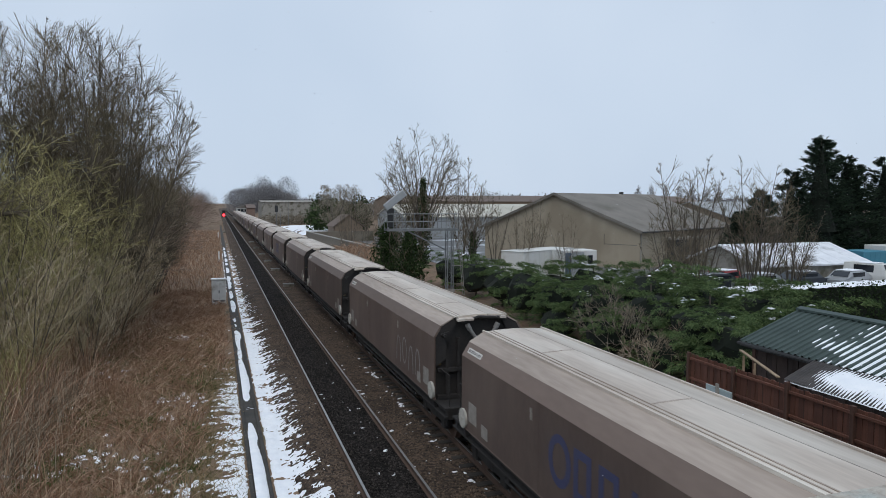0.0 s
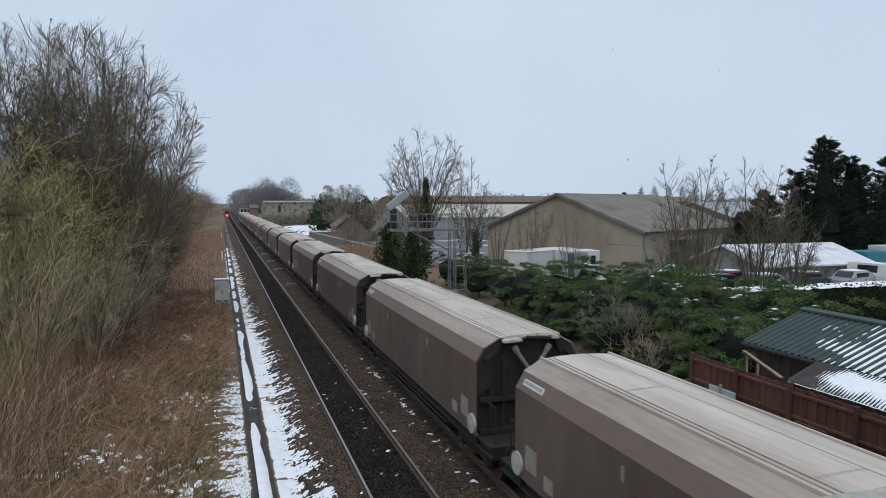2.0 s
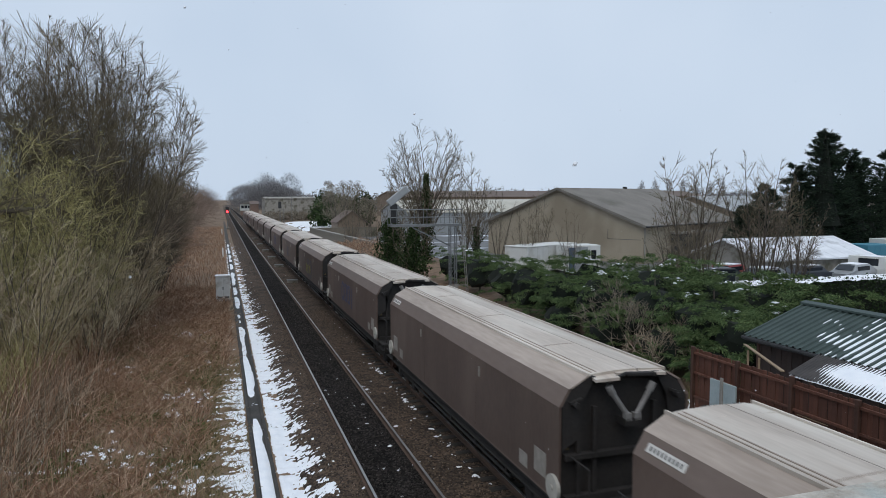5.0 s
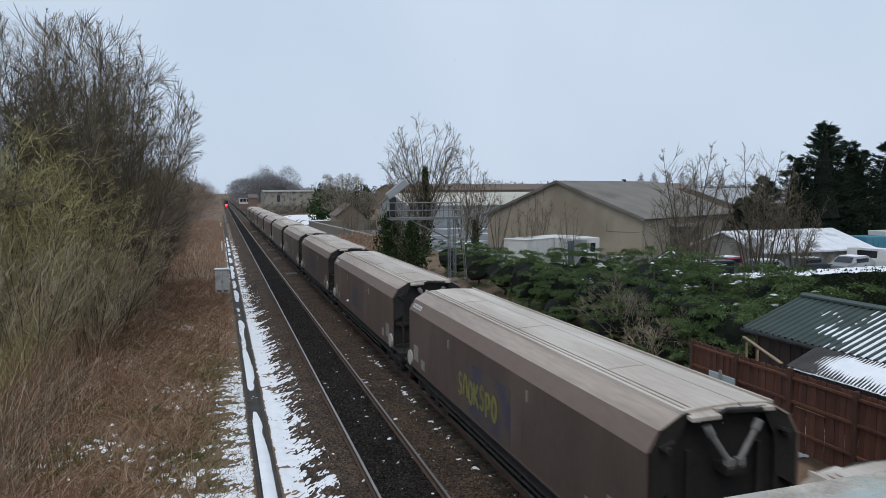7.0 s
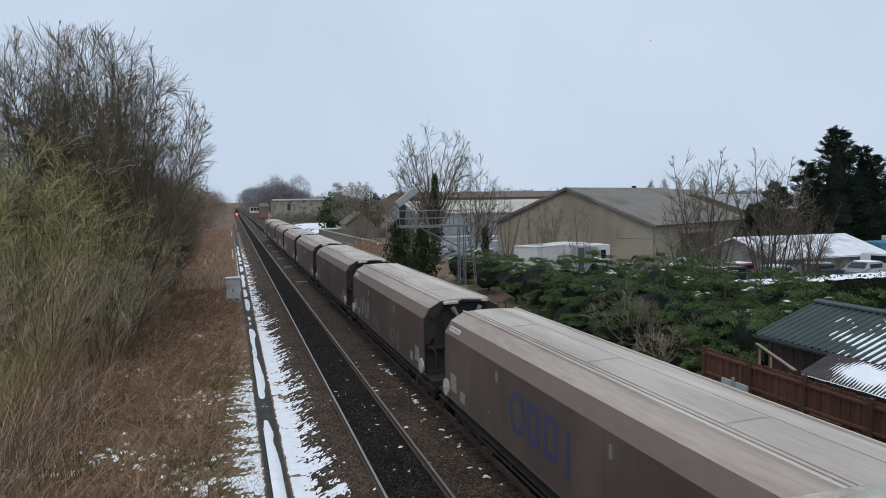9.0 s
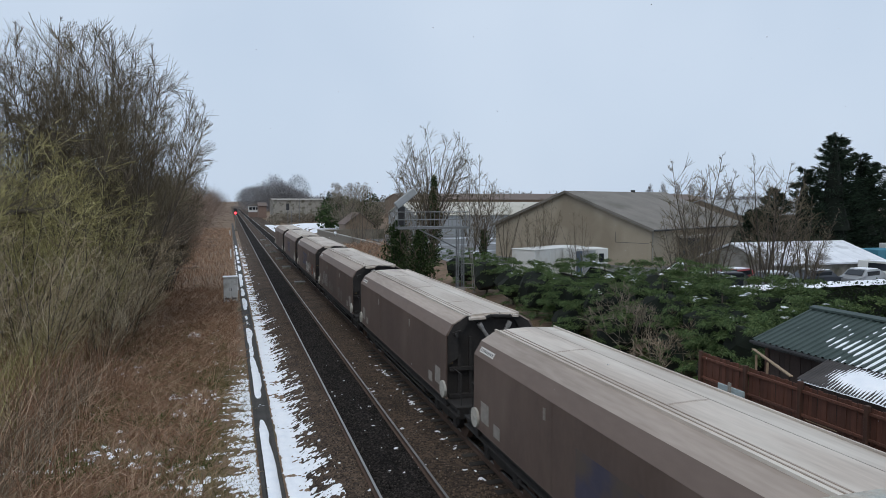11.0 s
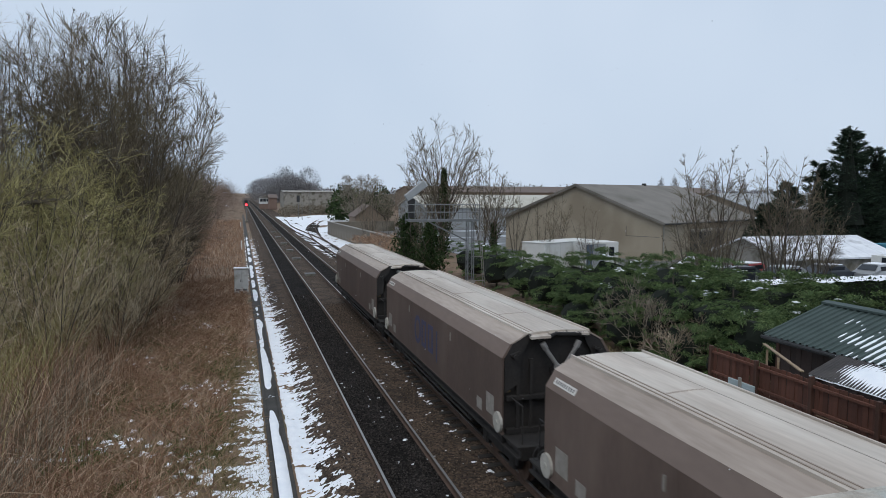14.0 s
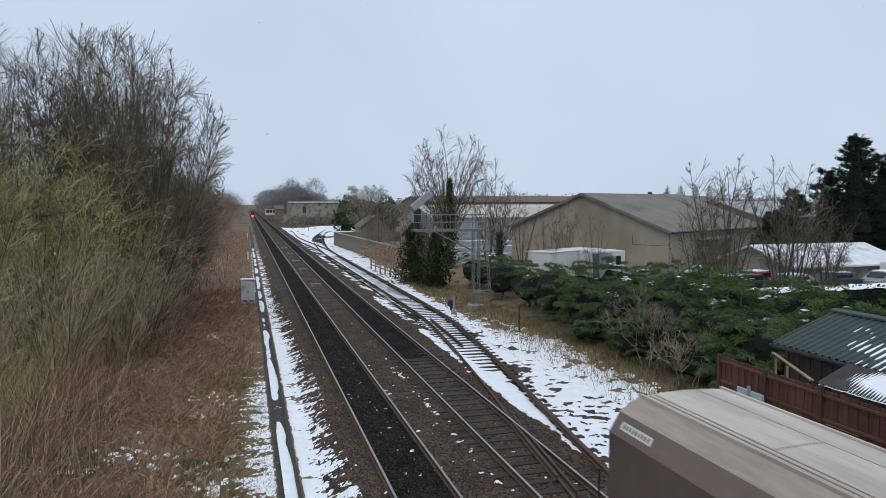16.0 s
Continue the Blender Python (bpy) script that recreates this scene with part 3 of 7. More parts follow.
# ------------------------------------------------------------------ wagons
PITCH, HALF = 16.05, 6.8
SIDE, Z_SIDE, Z_MID, Z_ROOF, BEND, TOP = 1.43, 3.06, 3.39, 3.63, 1.23, 0.80


def build_wagon():
    w = thing("hopper_wagon", "dusty brown-grey covered coal hopper wagon on the far track", "railway wagon", "wagons of the train")
    lo = 1.22
    for s in (-1, 1):
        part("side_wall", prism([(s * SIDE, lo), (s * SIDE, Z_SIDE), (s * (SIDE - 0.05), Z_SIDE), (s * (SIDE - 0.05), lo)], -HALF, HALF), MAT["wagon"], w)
        part("shoulder_panel", prism([(s * SIDE, Z_SIDE + 0.002), (s * BEND, Z_MID), (s * (BEND - 0.06), Z_MID), (s * 1.36, Z_SIDE + 0.002)], -HALF, HALF), MAT["shoulder"], w, "sloping dusty shoulder panel, toned lighter for sky light")
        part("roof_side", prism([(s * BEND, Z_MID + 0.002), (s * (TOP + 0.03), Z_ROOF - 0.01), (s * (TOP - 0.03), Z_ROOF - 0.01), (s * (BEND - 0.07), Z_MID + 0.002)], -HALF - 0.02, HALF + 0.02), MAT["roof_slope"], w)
        rail = bmesh.new()
        box(rail, s * (TOP + 0.03) - 0.02, s * (TOP + 0.03) + 0.02, -HALF - 0.04, HALF + 0.04, Z_ROOF - 0.02, Z_ROOF + 0.035)
        part("roof_edge_rail", rail, MAT["roof"], w)
        part("sole_bar", prism([(s * 1.22, 0.90), (s * 1.38, 0.90), (s * 1.38, 0.94), (s * 1.26, 0.96), (s * 1.26, 1.12), (s * 1.38, 1.14), (s * 1.38, 1.19), (s * 1.22, 1.19)],
                               -HALF - 0.9, HALF + 0.9), MAT["under"], w)
        lip = bmesh.new()
        box(lip, s * 1.40 - 0.03, s * 1.40 + 0.04, -HALF, HALF, 1.19, 1.24)
        part("bottom_flange", lip, MAT["shoulder"], w)
    # roof in two leaves with a raised seam off the centre
    prof = [(-TOP, Z_ROOF), (-0.42, Z_ROOF + 0.03), (0.0, Z_ROOF + 0.045), (0.24, Z_ROOF + 0.04), (0.24, Z_ROOF + 0.0), (-TOP, Z_ROOF - 0.05)]
    roof = prism(prof, -HALF + 0.02, HALF - 0.02)
    part("roof_leaf", roof, MAT["roof"], w, "dusty roof cover, sky light put into its pale tone")
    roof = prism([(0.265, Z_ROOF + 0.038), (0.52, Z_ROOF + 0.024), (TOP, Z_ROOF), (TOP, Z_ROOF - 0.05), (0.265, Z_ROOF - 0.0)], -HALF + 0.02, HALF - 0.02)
    part("roof_leaf", roof, MAT["roof"], w, "dusty roof cover, sky light put into its pale tone")
    seam = bmesh.new()
    box(seam, 0.236, 0.269, -HALF + 0.03, HALF - 0.03, Z_ROOF - 0.02, Z_ROOF + 0.03)
    part("roof_seam", seam, MAT["under"], w)
    for x, z in ((-0.60, 0.016), (-0.70, 0.008)):
        part("roof_rib", slab(x - 0.012, x + 0.012, -HALF + 0.1, HALF - 0.1, Z_ROOF + z - 0.01, Z_ROOF + z + 0.014), MAT["roof_slope"], w)
    for y in (-4.3, -0.2, 3.9):
        part("roof_batten", prism([(-0.58, Z_ROOF + 0.012), (-0.42, Z_ROOF + 0.024), (0.0, Z_ROOF + 0.039), (0.22, Z_ROOF + 0.036), (0.22, Z_ROOF + 0.046), (0.0, Z_ROOF + 0.053), (-0.42, Z_ROOF + 0.038), (-0.58, Z_ROOF + 0.026)],
                                  y - 0.012, y + 0.012), MAT["roof_slope"], w)
    for s in (-1, 1):
        for y in (-2.3, 2.3):
            part("side_seam", slab(min(s * SIDE, s * (SIDE + 0.004)), max(s * SIDE, s * (SIDE + 0.004)), y - 0.02, y + 0.02, 1.24, Z_SIDE - 0.01), MAT["wagon"], w)
    # short folding flaps that close the roof at each end, their lips sagging and uneven
    for e in (-1, 1):
        for xa, xb, out, drop in ((-0.74, -0.26, 0.20, 0.07), (-0.24, 0.22, 0.10, 0.03), (0.27, 0.79, 0.15, 0.035)):
            fl = bmesh.new()
            za, zb = Z_ROOF + 0.04 - 0.05 * abs(xa), Z_ROOF + 0.04 - 0.05 * abs(xb)
            y0, y1 = e * (HALF - 0.55), e * (HALF + out)
            v = [fl.verts.new(p) for p in ((xa, y0, za + 0.012), (xb, y0, zb + 0.012), (xb, y1, zb - drop), (xa, y1 - e * 0.06, za - drop),
                                           (xa, y0, za - 0.03), (xb, y0, zb - 0.03), (xb, y1, zb - drop - 0.06), (xa, y1 - e * 0.06, za - drop - 0.06))]
            for q in ((0, 1, 2, 3), (7, 6, 5, 4), (0, 4, 5, 1), (1, 5, 6, 2), (2, 6, 7, 3), (3, 7, 4, 0)):
                fl.faces.new([v[c] for c in q])
            bmesh.ops.recalc_face_normals(fl, faces=fl.faces)
            part("roof_flap", fl, MAT["roof"], w)
    # ends: a recessed dark bulkhead with ribs, overhanging hood and a pair of inclined struts
    for e in (-1, 1):
        y = e * HALF
        inner = y - e * 0.10
        pr = [(-SIDE + 0.05, 0.95), (-SIDE + 0.05, Z_SIDE), (0.07 - BEND, Z_MID), (-0.76, Z_ROOF - 0.02), (0.76, Z_ROOF - 0.02), (BEND - 0.07, Z_MID), (SIDE - 0.05, Z_SIDE), (SIDE - 0.05, 0.95)]
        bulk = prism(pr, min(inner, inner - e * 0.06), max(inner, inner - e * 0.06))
        part("end_panel", bulk, MAT["wagon_end"], w, "blackish end panel")
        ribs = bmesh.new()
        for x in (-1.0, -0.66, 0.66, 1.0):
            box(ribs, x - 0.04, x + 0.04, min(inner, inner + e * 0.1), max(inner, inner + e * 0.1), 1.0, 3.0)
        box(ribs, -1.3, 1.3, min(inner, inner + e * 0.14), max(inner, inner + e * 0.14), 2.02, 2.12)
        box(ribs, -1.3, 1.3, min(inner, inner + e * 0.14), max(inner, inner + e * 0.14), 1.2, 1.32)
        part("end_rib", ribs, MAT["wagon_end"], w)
        hood = bmesh.new()
        rod(hood, (-0.80, y - e * 0.05, 3.58), (-0.52, y + e * 0.08, 3.49), 0.05, 6)
        rod(hood, (-0.52, y + e * 0.08, 3.49), (-0.26, y + e * 0.1, 3.55), 0.055, 6)
        rod(hood, (-0.26, y + e * 0.1, 3.55), (-0.05, y + e * 0.08, 3.62), 0.04, 6)
        rod(hood, (-0.05, y + e * 0.08, 3.60), (0.5, y + e * 0.09, 3.57), 0.05, 6)
        rod(hood, (0.5, y + e * 0.09, 3.57), (0.80, y + e * 0.04, 3.54), 0.06, 6)
        part("hood_seal", hood, MAT["under"], w, "torn black rubber roof seal")
        for s in (-1, 1):
            pts = [(s * 1.36, Z_SIDE), (s * (BEND - 0.07), Z_MID), (s * 0.76, Z_ROOF - 0.03), (s * 0.66, Z_ROOF - 0.06), (s * 0.92, 3.1), (s * 1.02, 2.4), (s * 1.36, 2.2)]
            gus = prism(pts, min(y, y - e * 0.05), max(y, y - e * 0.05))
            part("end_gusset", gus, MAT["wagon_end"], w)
            st = bmesh.new()
            a, b = Vector((0.06 + s * 0.49, y + e * 0.08, 3.37)), Vector((0.05 + s * 0.10, y + e * 0.14, 2.82))
            rod(st, a, b, 0.052, 8)
            rod(st, a + Vector((0, 0, 0.03)), a + (b - a) * 0.22, 0.075, 8)
            box(st, b.x - 0.07, b.x + 0.07, b.y - 0.06, b.y + 0.06, b.z - 0.1, b.z + 0.04)
            part("cover_ram", st, MAT["strut"], w, "scuffed pale grey ram")
            arm = bmesh.new()
            beam(arm, (s * 0.98, y + e * 0.05, 3.20), (s * 1.22, y + e * 0.03, 3.12), 0.1, 0.05)
            rod(arm, (s * 1.12, y, 3.1), (s * 1.12, y + e * 0.16, 3.1), 0.06, 8)
            part("hinge_arm", arm, MAT["under"], w)
        br = bmesh.new()
        box(br, -0.14, 0.24, min(inner, y + e * 0.2), max(inner, y + e * 0.2), 2.62, 2.76)
        part("ram_bracket", br, MAT["under"], w)
        # headstock, platform, buffers and coupling
        hy = y + e * 0.9
        hs = bmesh.new()
        box(hs, -1.3, 1.3, min(hy, hy - e * 0.2), max(hy, hy - e * 0.2), 0.85, 1.2, 0.02)
        part("headstock", hs, MAT["under"], w)
        plat = bmesh.new()
        box(plat, -1.22, 1.22, min(y - e * 0.2, hy - e * 0.2), max(y - e * 0.2, hy - e * 0.2), 1.13, 1.18)
        part("end_platform", plat, MAT["under"], w)
        for s in (-1, 1):
            bf = bmesh.new()
            rod(bf, (s * 0.87, hy, 1.05), (s * 0.87, hy + e * 0.2, 1.05), 0.1, 10)
            rod(bf, (s * 0.87, hy + e * 0.18, 1.05), (s * 0.87, hy + e * 0.24, 1.05), 0.22, 12)
            part("buffer", bf, MAT["under"], w)
            rl = bmesh.new()
            rod(rl, (s * 1.2, hy - e * 0.15, 1.18), (s * 1.2, hy - e * 0.15, 2.1), 0.018, 6)
            rod(rl, (s * 1.2, hy - e * 0.15, 2.1), (s * 1.2, y - e * 0.2, 2.1), 0.018, 6)
            part("handrail", rl, MAT["under"], w)
        cp = bmesh.new()
        box(cp, -0.12, 0.12, min(hy, hy + e * 0.33), max(hy, hy + e * 0.33), 0.86, 1.1, 0.03)
        part("coupling", cp, MAT["under"], w)
        # bogie
        by = e * 5.75
        bog = bmesh.new()
        box(bog, -1.0, 1.0, by - 0.28, by + 0.28, 0.5, 0.8, 0.04)
        for s in (-1, 1):
            box(bog, s * 1.0 - 0.09, s * 1.0 + 0.09, by - 1.25, by + 1.25, 0.42, 0.62, 0.03)
            for d in (-0.95, 0.95):
                box(bog, s * 1.0 - 0.13, s * 1.0 + 0.13, by + d - 0.17, by + d + 0.17, 0.3, 0.66, 0.04)
            box(bog, s * 1.0 - 0.1, s * 1.0 + 0.1, by - 0.32, by + 0.32, 0.4, 0.86, 0.03)
        bg_ = part("bogie", bog, MAT["under"], w)
        for d in (-0.95, 0.95):
            ws = bmesh.new()
            rod(ws, (-0.8, by + d, 0.46), (0.8, by + d, 0.46), 0.08, 10)
            for s in (-1, 1):
                rod(ws, (s * 0.70, by + d, 0.46), (s * 0.83, by + d, 0.46), 0.46, 24)
                rod(ws, (s * 0.68, by + d, 0.46), (s * 0.71, by + d, 0.46), 0.49, 24)
            part("wheelset", ws, MAT["rust"], bg_)
        # round hand-brake wheel, plates on the side
        for s in (-1, 1):
            dk = bmesh.new()
            rod(dk, (s * 1.42, e * 6.62, 1.46), (s * 1.49, e * 6.62, 1.46), 0.25, 20)
            rod(dk, (s * 1.48, e * 6.62, 1.46), (s * 1.51, e * 6.62, 1.46), 0.06, 10)
            part("handbrake_wheel", dk, MAT["disc"], w, "dirty white round hand-brake wheel")
            part("data_plate", slab(min(s * 1.43, s * 1.437), max(s * 1.43, s * 1.437), e * 6.0 - 0.27, e * 6.0 + 0.27, 1.48, 1.98), MAT["plate"], w, "dirty white data plate")
            part("data_plate", slab(min(s * 1.43, s * 1.437), max(s * 1.43, s * 1.437), e * 5.2 - 0.2, e * 5.2 + 0.2, 1.36, 1.66), MAT["plate"], w, "dirty white data plate")
            part("lamp_bracket", slab(min(s * 1.43, s * 1.46), max(s * 1.43, s * 1.46), e * 2.6 - 0.03, e * 2.6 + 0.03, 2.62, 2.86), MAT["plate"], w)
        part("warning_sign", slab(-1.30, -1.18, min(inner + e * 0.03, inner), max(inner + e * 0.03, inner), 2.2, 2.36), MAT["yellow"], w, "small dull yellow warning sign")
    # number strip on the shoulder near the trailing end
    slope = math.degrees(math.atan2(Z_MID - Z_SIDE, SIDE - BEND))
    strip = slab(-0.07, 0.07, -0.46, 0.46, 0, 0.006)
    ob = part("number_strip", strip, MAT["strip_plate"], w, "white number strip with dark bars")
    ob.matrix_basis = pose(-(SIDE + BEND) / 2 - 0.004, HALF - 0.7, (Z_SIDE + Z_MID) / 2 + 0.004, 0, -slope, 0)
    for k in range(9):
        q = part("number_bar", slab(-0.035, 0.035, -0.018, 0.018, 0.006, 0.009), MAT["ink"], ob)
        q.matrix_basis = pose(0, -0.36 + k * 0.09, 0)
    # hopper chutes between the bogies
    for y in (-2.9, 0.0, 2.9):
        ch = bmesh.new()
        r1 = bmesh.ops.create_cube(ch, size=1.0)
        for v in r1["verts"]:
            top = v.co.z > 0
            v.co = Vector((v.co.x * (2.5 if top else 1.5), y + v.co.y * (2.6 if top else 0.9), 1.3 if top else 0.36))
        part("discharge_chute", ch, MAT["under"], w)
    pipe = bmesh.new()
    for s in (-1, 1):
        rod(pipe, (s * 1.3, -4.2, 0.72), (s * 1.3, 4.2, 0.72), 0.035, 6)
        for y in (-4, -2, 0, 2, 4):
            box(pipe, s * 1.3 - 0.03, s * 1.3 + 0.03, y - 0.04, y + 0.04, 0.7, 0.92)
    part("brake_pipe", pipe, MAT["under"], w)
    return w


def loop_curve(name, pts, r, mat, parent, label="", up=0.002):
    """A sprayed stroke: a flat ribbon tube along points on the wagon side."""
    bm = bmesh.new()
    rows = []
    for k, p in enumerate(pts):
        a, b = pts[max(0, k - 1)], pts[min(len(pts) - 1, k + 1)]
        n = Vector((0, -(b[2] - a[2]), b[1] - a[1])).normalized() * r
        rows.append([bm.verts.new((-SIDE - d, p[1] + s * n.y, p[2] + s * n.z)) for d, s in ((up, -1), (up + 0.004, -1), (up + 0.004, 1), (up, 1))])
    for a, b in zip(rows, rows[1:]):
        for q in range(4):
            bm.faces.new((a[q], a[(q + 1) % 4], b[(q + 1) % 4], b[q]))
    bm.faces.new(rows[0])
    bm.faces.new(rows[-1][::-1])
    return part(name, bm, mat, parent, label)


def add_lettering(w, y0):
    """A faded operator's mark, as plain blue shapes."""
    x = -SIDE - 0.006
    def bar(y, z0, z1, wid):
        return slab(x, x + 0.005, y - wid / 2, y + wid / 2, z0, z1, 0)
    def outline(outer, inner):
        """A flat closed band between two loops of (y, z)."""
        bm = bmesh.new()
        loops = [[bm.verts.new((q, a, b)) for a, b in loop] for q, loop in ((x, outer), (x, inner), (x + 0.005, inner), (x + 0.005, outer))]
        n = len(outer)
        for a, b in ((0, 1), (1, 2), (2, 3), (3, 0)):
            for k in range(n):
                bm.faces.new((loops[a][k], loops[a][(k + 1) % n], loops[b][(k + 1) % n], loops[b][k]))
        return bm
    def oval(ry, rz):
        return [(y0 + 1.2 + ry * math.cos(radians(k * 15)), 2.2 + rz * math.sin(radians(k * 15))) for k in range(24)]
    part("painted_mark", outline(oval(0.44, 0.50), oval(0.28, 0.34)), MAT["blue"], w, "faded blue ring-shaped mark")
    for yy in (0.35, -0.5):
        def rect(a, b):
            return [(y0 + yy - a, 2.2 - b), (y0 + yy + a, 2.2 - b), (y0 + yy + a, 2.2 + b), (y0 + yy - a, 2.2 + b)]
        part("painted_mark", outline(rect(0.3, 0.455), rect(0.15, 0.305)), MAT["blue"], w, "faded blue hollow block mark")
    part("painted_mark", bar(y0 - 1.25, 1.6, 2.6, 0.14), MAT["blue"], w, "faded blue bar mark")


BUBBLES = {"fork": [[(0, 0), (0.05, 0.5), (0, 1)], [(0.85, 1), (0.45, 0.65), (0.15, 0.5), (0.5, 0.3), (0.95, 0)]],
           "ring": [[(0.45 + 0.4 * math.cos(q * 0.45), 0.5 + 0.48 * math.sin(q * 0.45)) for q in range(15)]],
           "peaks": [[(0, 0), (0.1, 0.95), (0.42, 0.4), (0.75, 0.98), (0.9, 0)]],
           "flag": [[(0.1, 0), (0.05, 0.5), (0.1, 1), (0.6, 1), (0.8, 0.75), (0.6, 0.48), (0.12, 0.45)]],
           "arch": [[(0.05, 0), (0.1, 0.6), (0.35, 0.95), (0.65, 0.9), (0.85, 0.55), (0.9, 0.0)]],
           "post": [[(0.35, 0), (0.32, 0.5), (0.38, 1)]],
           "snake": [[(0.85, 0.85), (0.5, 1), (0.15, 0.8), (0.35, 0.55), (0.7, 0.42), (0.8, 0.15), (0.45, 0), (0.05, 0.12)]]}


def add_bubbles(w, shapes, y0, step, z0, z1, body, rim, label, r=0.085):
    """A row of fat sprayed shapes with an outline, on the near side of the wagon."""
    for k, kind in enumerate(shapes):
        for stroke in BUBBLES[kind]:
            pts = [(-SIDE, y0 - k * step - u * step * 0.8, z0 + (z1 - z0) * v + 0.06 * math.sin(k * 2.1)) for u, v in stroke]
            if rim:
                loop_curve("graffiti_outline", pts, r + 0.045, MAT[rim], w, up=0.006 + 0.0006 * k)
            loop_curve("graffiti_stroke", pts, r, MAT[body], w, label, up=0.0115 + 0.0006 * k)


def add_panel(w, ya, yb, za, zb, mat, label):
    part("painted_panel", slab(-SIDE - 0.005, -SIDE - 0.001, ya, yb, za, zb), MAT[mat], w, label)


WAGONS = []


def build_train():
    """Number -2 leads; number 16 is the tail."""
    first = build_wagon()
    for k in range(-2, 17):
        w = first if k == -2 else copy_thing(first, Matrix())
        WAGONS.append((k, w))
    for k, w in WAGONS:
        if k in (-1, 3, 6, 9, 14, 15):
            add_lettering(w, 0.2)
        if k == 0:
            add_bubbles(w, ("arch", "ring", "arch", "arch"), -2.4, 0.8, 1.5, 2.4, "chalk", None, "pale looping spray-paint stroke", 0.022)
        if k in (4, 10, 13):
            add_bubbles(w, ("peaks", "post", "fork", "peaks"), 4.6, 0.55, 1.5, 2.3, "chalk", None, "faded pale grey sprayed shape", 0.06)
            add_bubbles(w, ("flag", "snake", "ring"), 1.6, 0.5, 1.45, 1.9, "chalk_faint", None, "faint grey sprayed shape", 0.05)
            add_bubbles(w, ("fork", "post", "ring"), -2.0, 0.5, 1.4, 2.0, "chalk_faint", None, "faint grey sprayed shape", 0.06)
        if k in (8, 11):
            add_panel(w, -0.9, 1.3, 1.6, 2.5, "violet", "faint violet-blue overspray")
        if k == 7:
            add_panel(w, -1.7, 0.9, 1.30, 2.62, "violet", "faded violet-blue overspray")
            add_bubbles(w, ("snake", "arch", "ring", "fork", "snake", "flag", "ring"), 1.75, 0.40, 1.62, 2.2, "lime", "violet", "yellow-green tangled graffiti shape", 0.06)
        if k == 14:
            add_bubbles(w, ("fork", "arch", "ring", "peaks", "flag", "post", "snake"), -0.75, 0.54, 1.30, 2.05, "white_spray", "black_spray", "white bubble graffiti shape", 0.095)
            add_bubbles(w, ("post", "snake"), -4.2, 0.6, 1.40, 2.1, "orange_spray", "black_spray", "orange bubble graffiti shape", 0.07)
    tagged(WAGONS[-1][1], "dusty brown-grey covered coal hopper wagon at the tail of the train")


build_train()

# ------------------------------------------------------------------ trees and scrub


class Wood:
    """Gathers branches as tapering tubes of one mesh; the finest twigs and blades are ribbons."""

    def __init__(self, seed):
        self.rng = random.Random(seed)
        self.v, self.f = [], []

    def tube(self, pts, r0, r1, sides=3):
        b, n = len(self.v), len(pts)
        for i, p in enumerate(pts):
            d = (pts[min(n - 1, i + 1)] - pts[max(0, i - 1)]).normalized()
            u = d.cross(Vector((0.31, 0.93, 0.17))).normalized()
            w = d.cross(u)
            r = r0 + (r1 - r0) * i / (n - 1)
            for k in range(sides):
                a = 2 * math.pi * k / sides
                self.v.append(p + (u * math.cos(a) + w * math.sin(a)) * r)
        for i in range(n - 1):
            for k in range(sides if sides > 2 else 1):
                j = (k + 1) % sides
                self.f.append((b + i * sides + k, b + i * sides + j, b + (i + 1) * sides + j, b + (i + 1) * sides + k))

    def fork(self, p, d, length, r, depth, ratio, angle, lift, three=0.5, side=0.6):
        """A branch that forks again and again, with side twigs towards its tips."""
        rng = self.rng
        pts = [p]
        for i in range(2):
            d = (d + Vector((rng.gauss(0, 0.16), rng.gauss(0, 0.16), rng.gauss(0, 0.1) + lift))).normalized()
            pts.append(pts[-1] + d * length * 0.5)
        self.tube(pts if depth else [pts[0], pts[2]], r, max(r * 0.6, 0.005), 5 if r > 0.08 else (3 if r > 0.0125 else 2))
        if depth == 0:
            return
        n = 3 if rng.random() < three else 2
        roll = rng.uniform(0, 2 * math.pi)
        u = d.cross(Vector((0.31, 0.93, 0.17))).normalized()
        w = d.cross(u)
        for k in range(n):
            a = radians(angle * rng.uniform(0.55, 1.35))
            b = roll + 2 * math.pi * k / n + rng.uniform(-0.5, 0.5)
            nd = d * math.cos(a) + (u * math.cos(b) + w * math.sin(b)) * math.sin(a)
            self.fork(pts[-1], nd, length * ratio * rng.uniform(0.8, 1.15), max(0.0095, r * 0.68), depth - 1, ratio, angle, lift, three, side)
        if depth <= 4 and rng.random() < side:
            b = rng.uniform(0, 2 * math.pi)
            nd = d * 0.6 + (u * math.cos(b) + w * math.sin(b)) * 0.8
            self.fork(pts[1], nd.normalized(), length * ratio, max(0.0085, r * 0.45), max(0, depth - 2), ratio, angle, lift, 0.2, side)

    def mesh(self, name, mat):
        return mesh_of(name, self.v, self.f, mat)


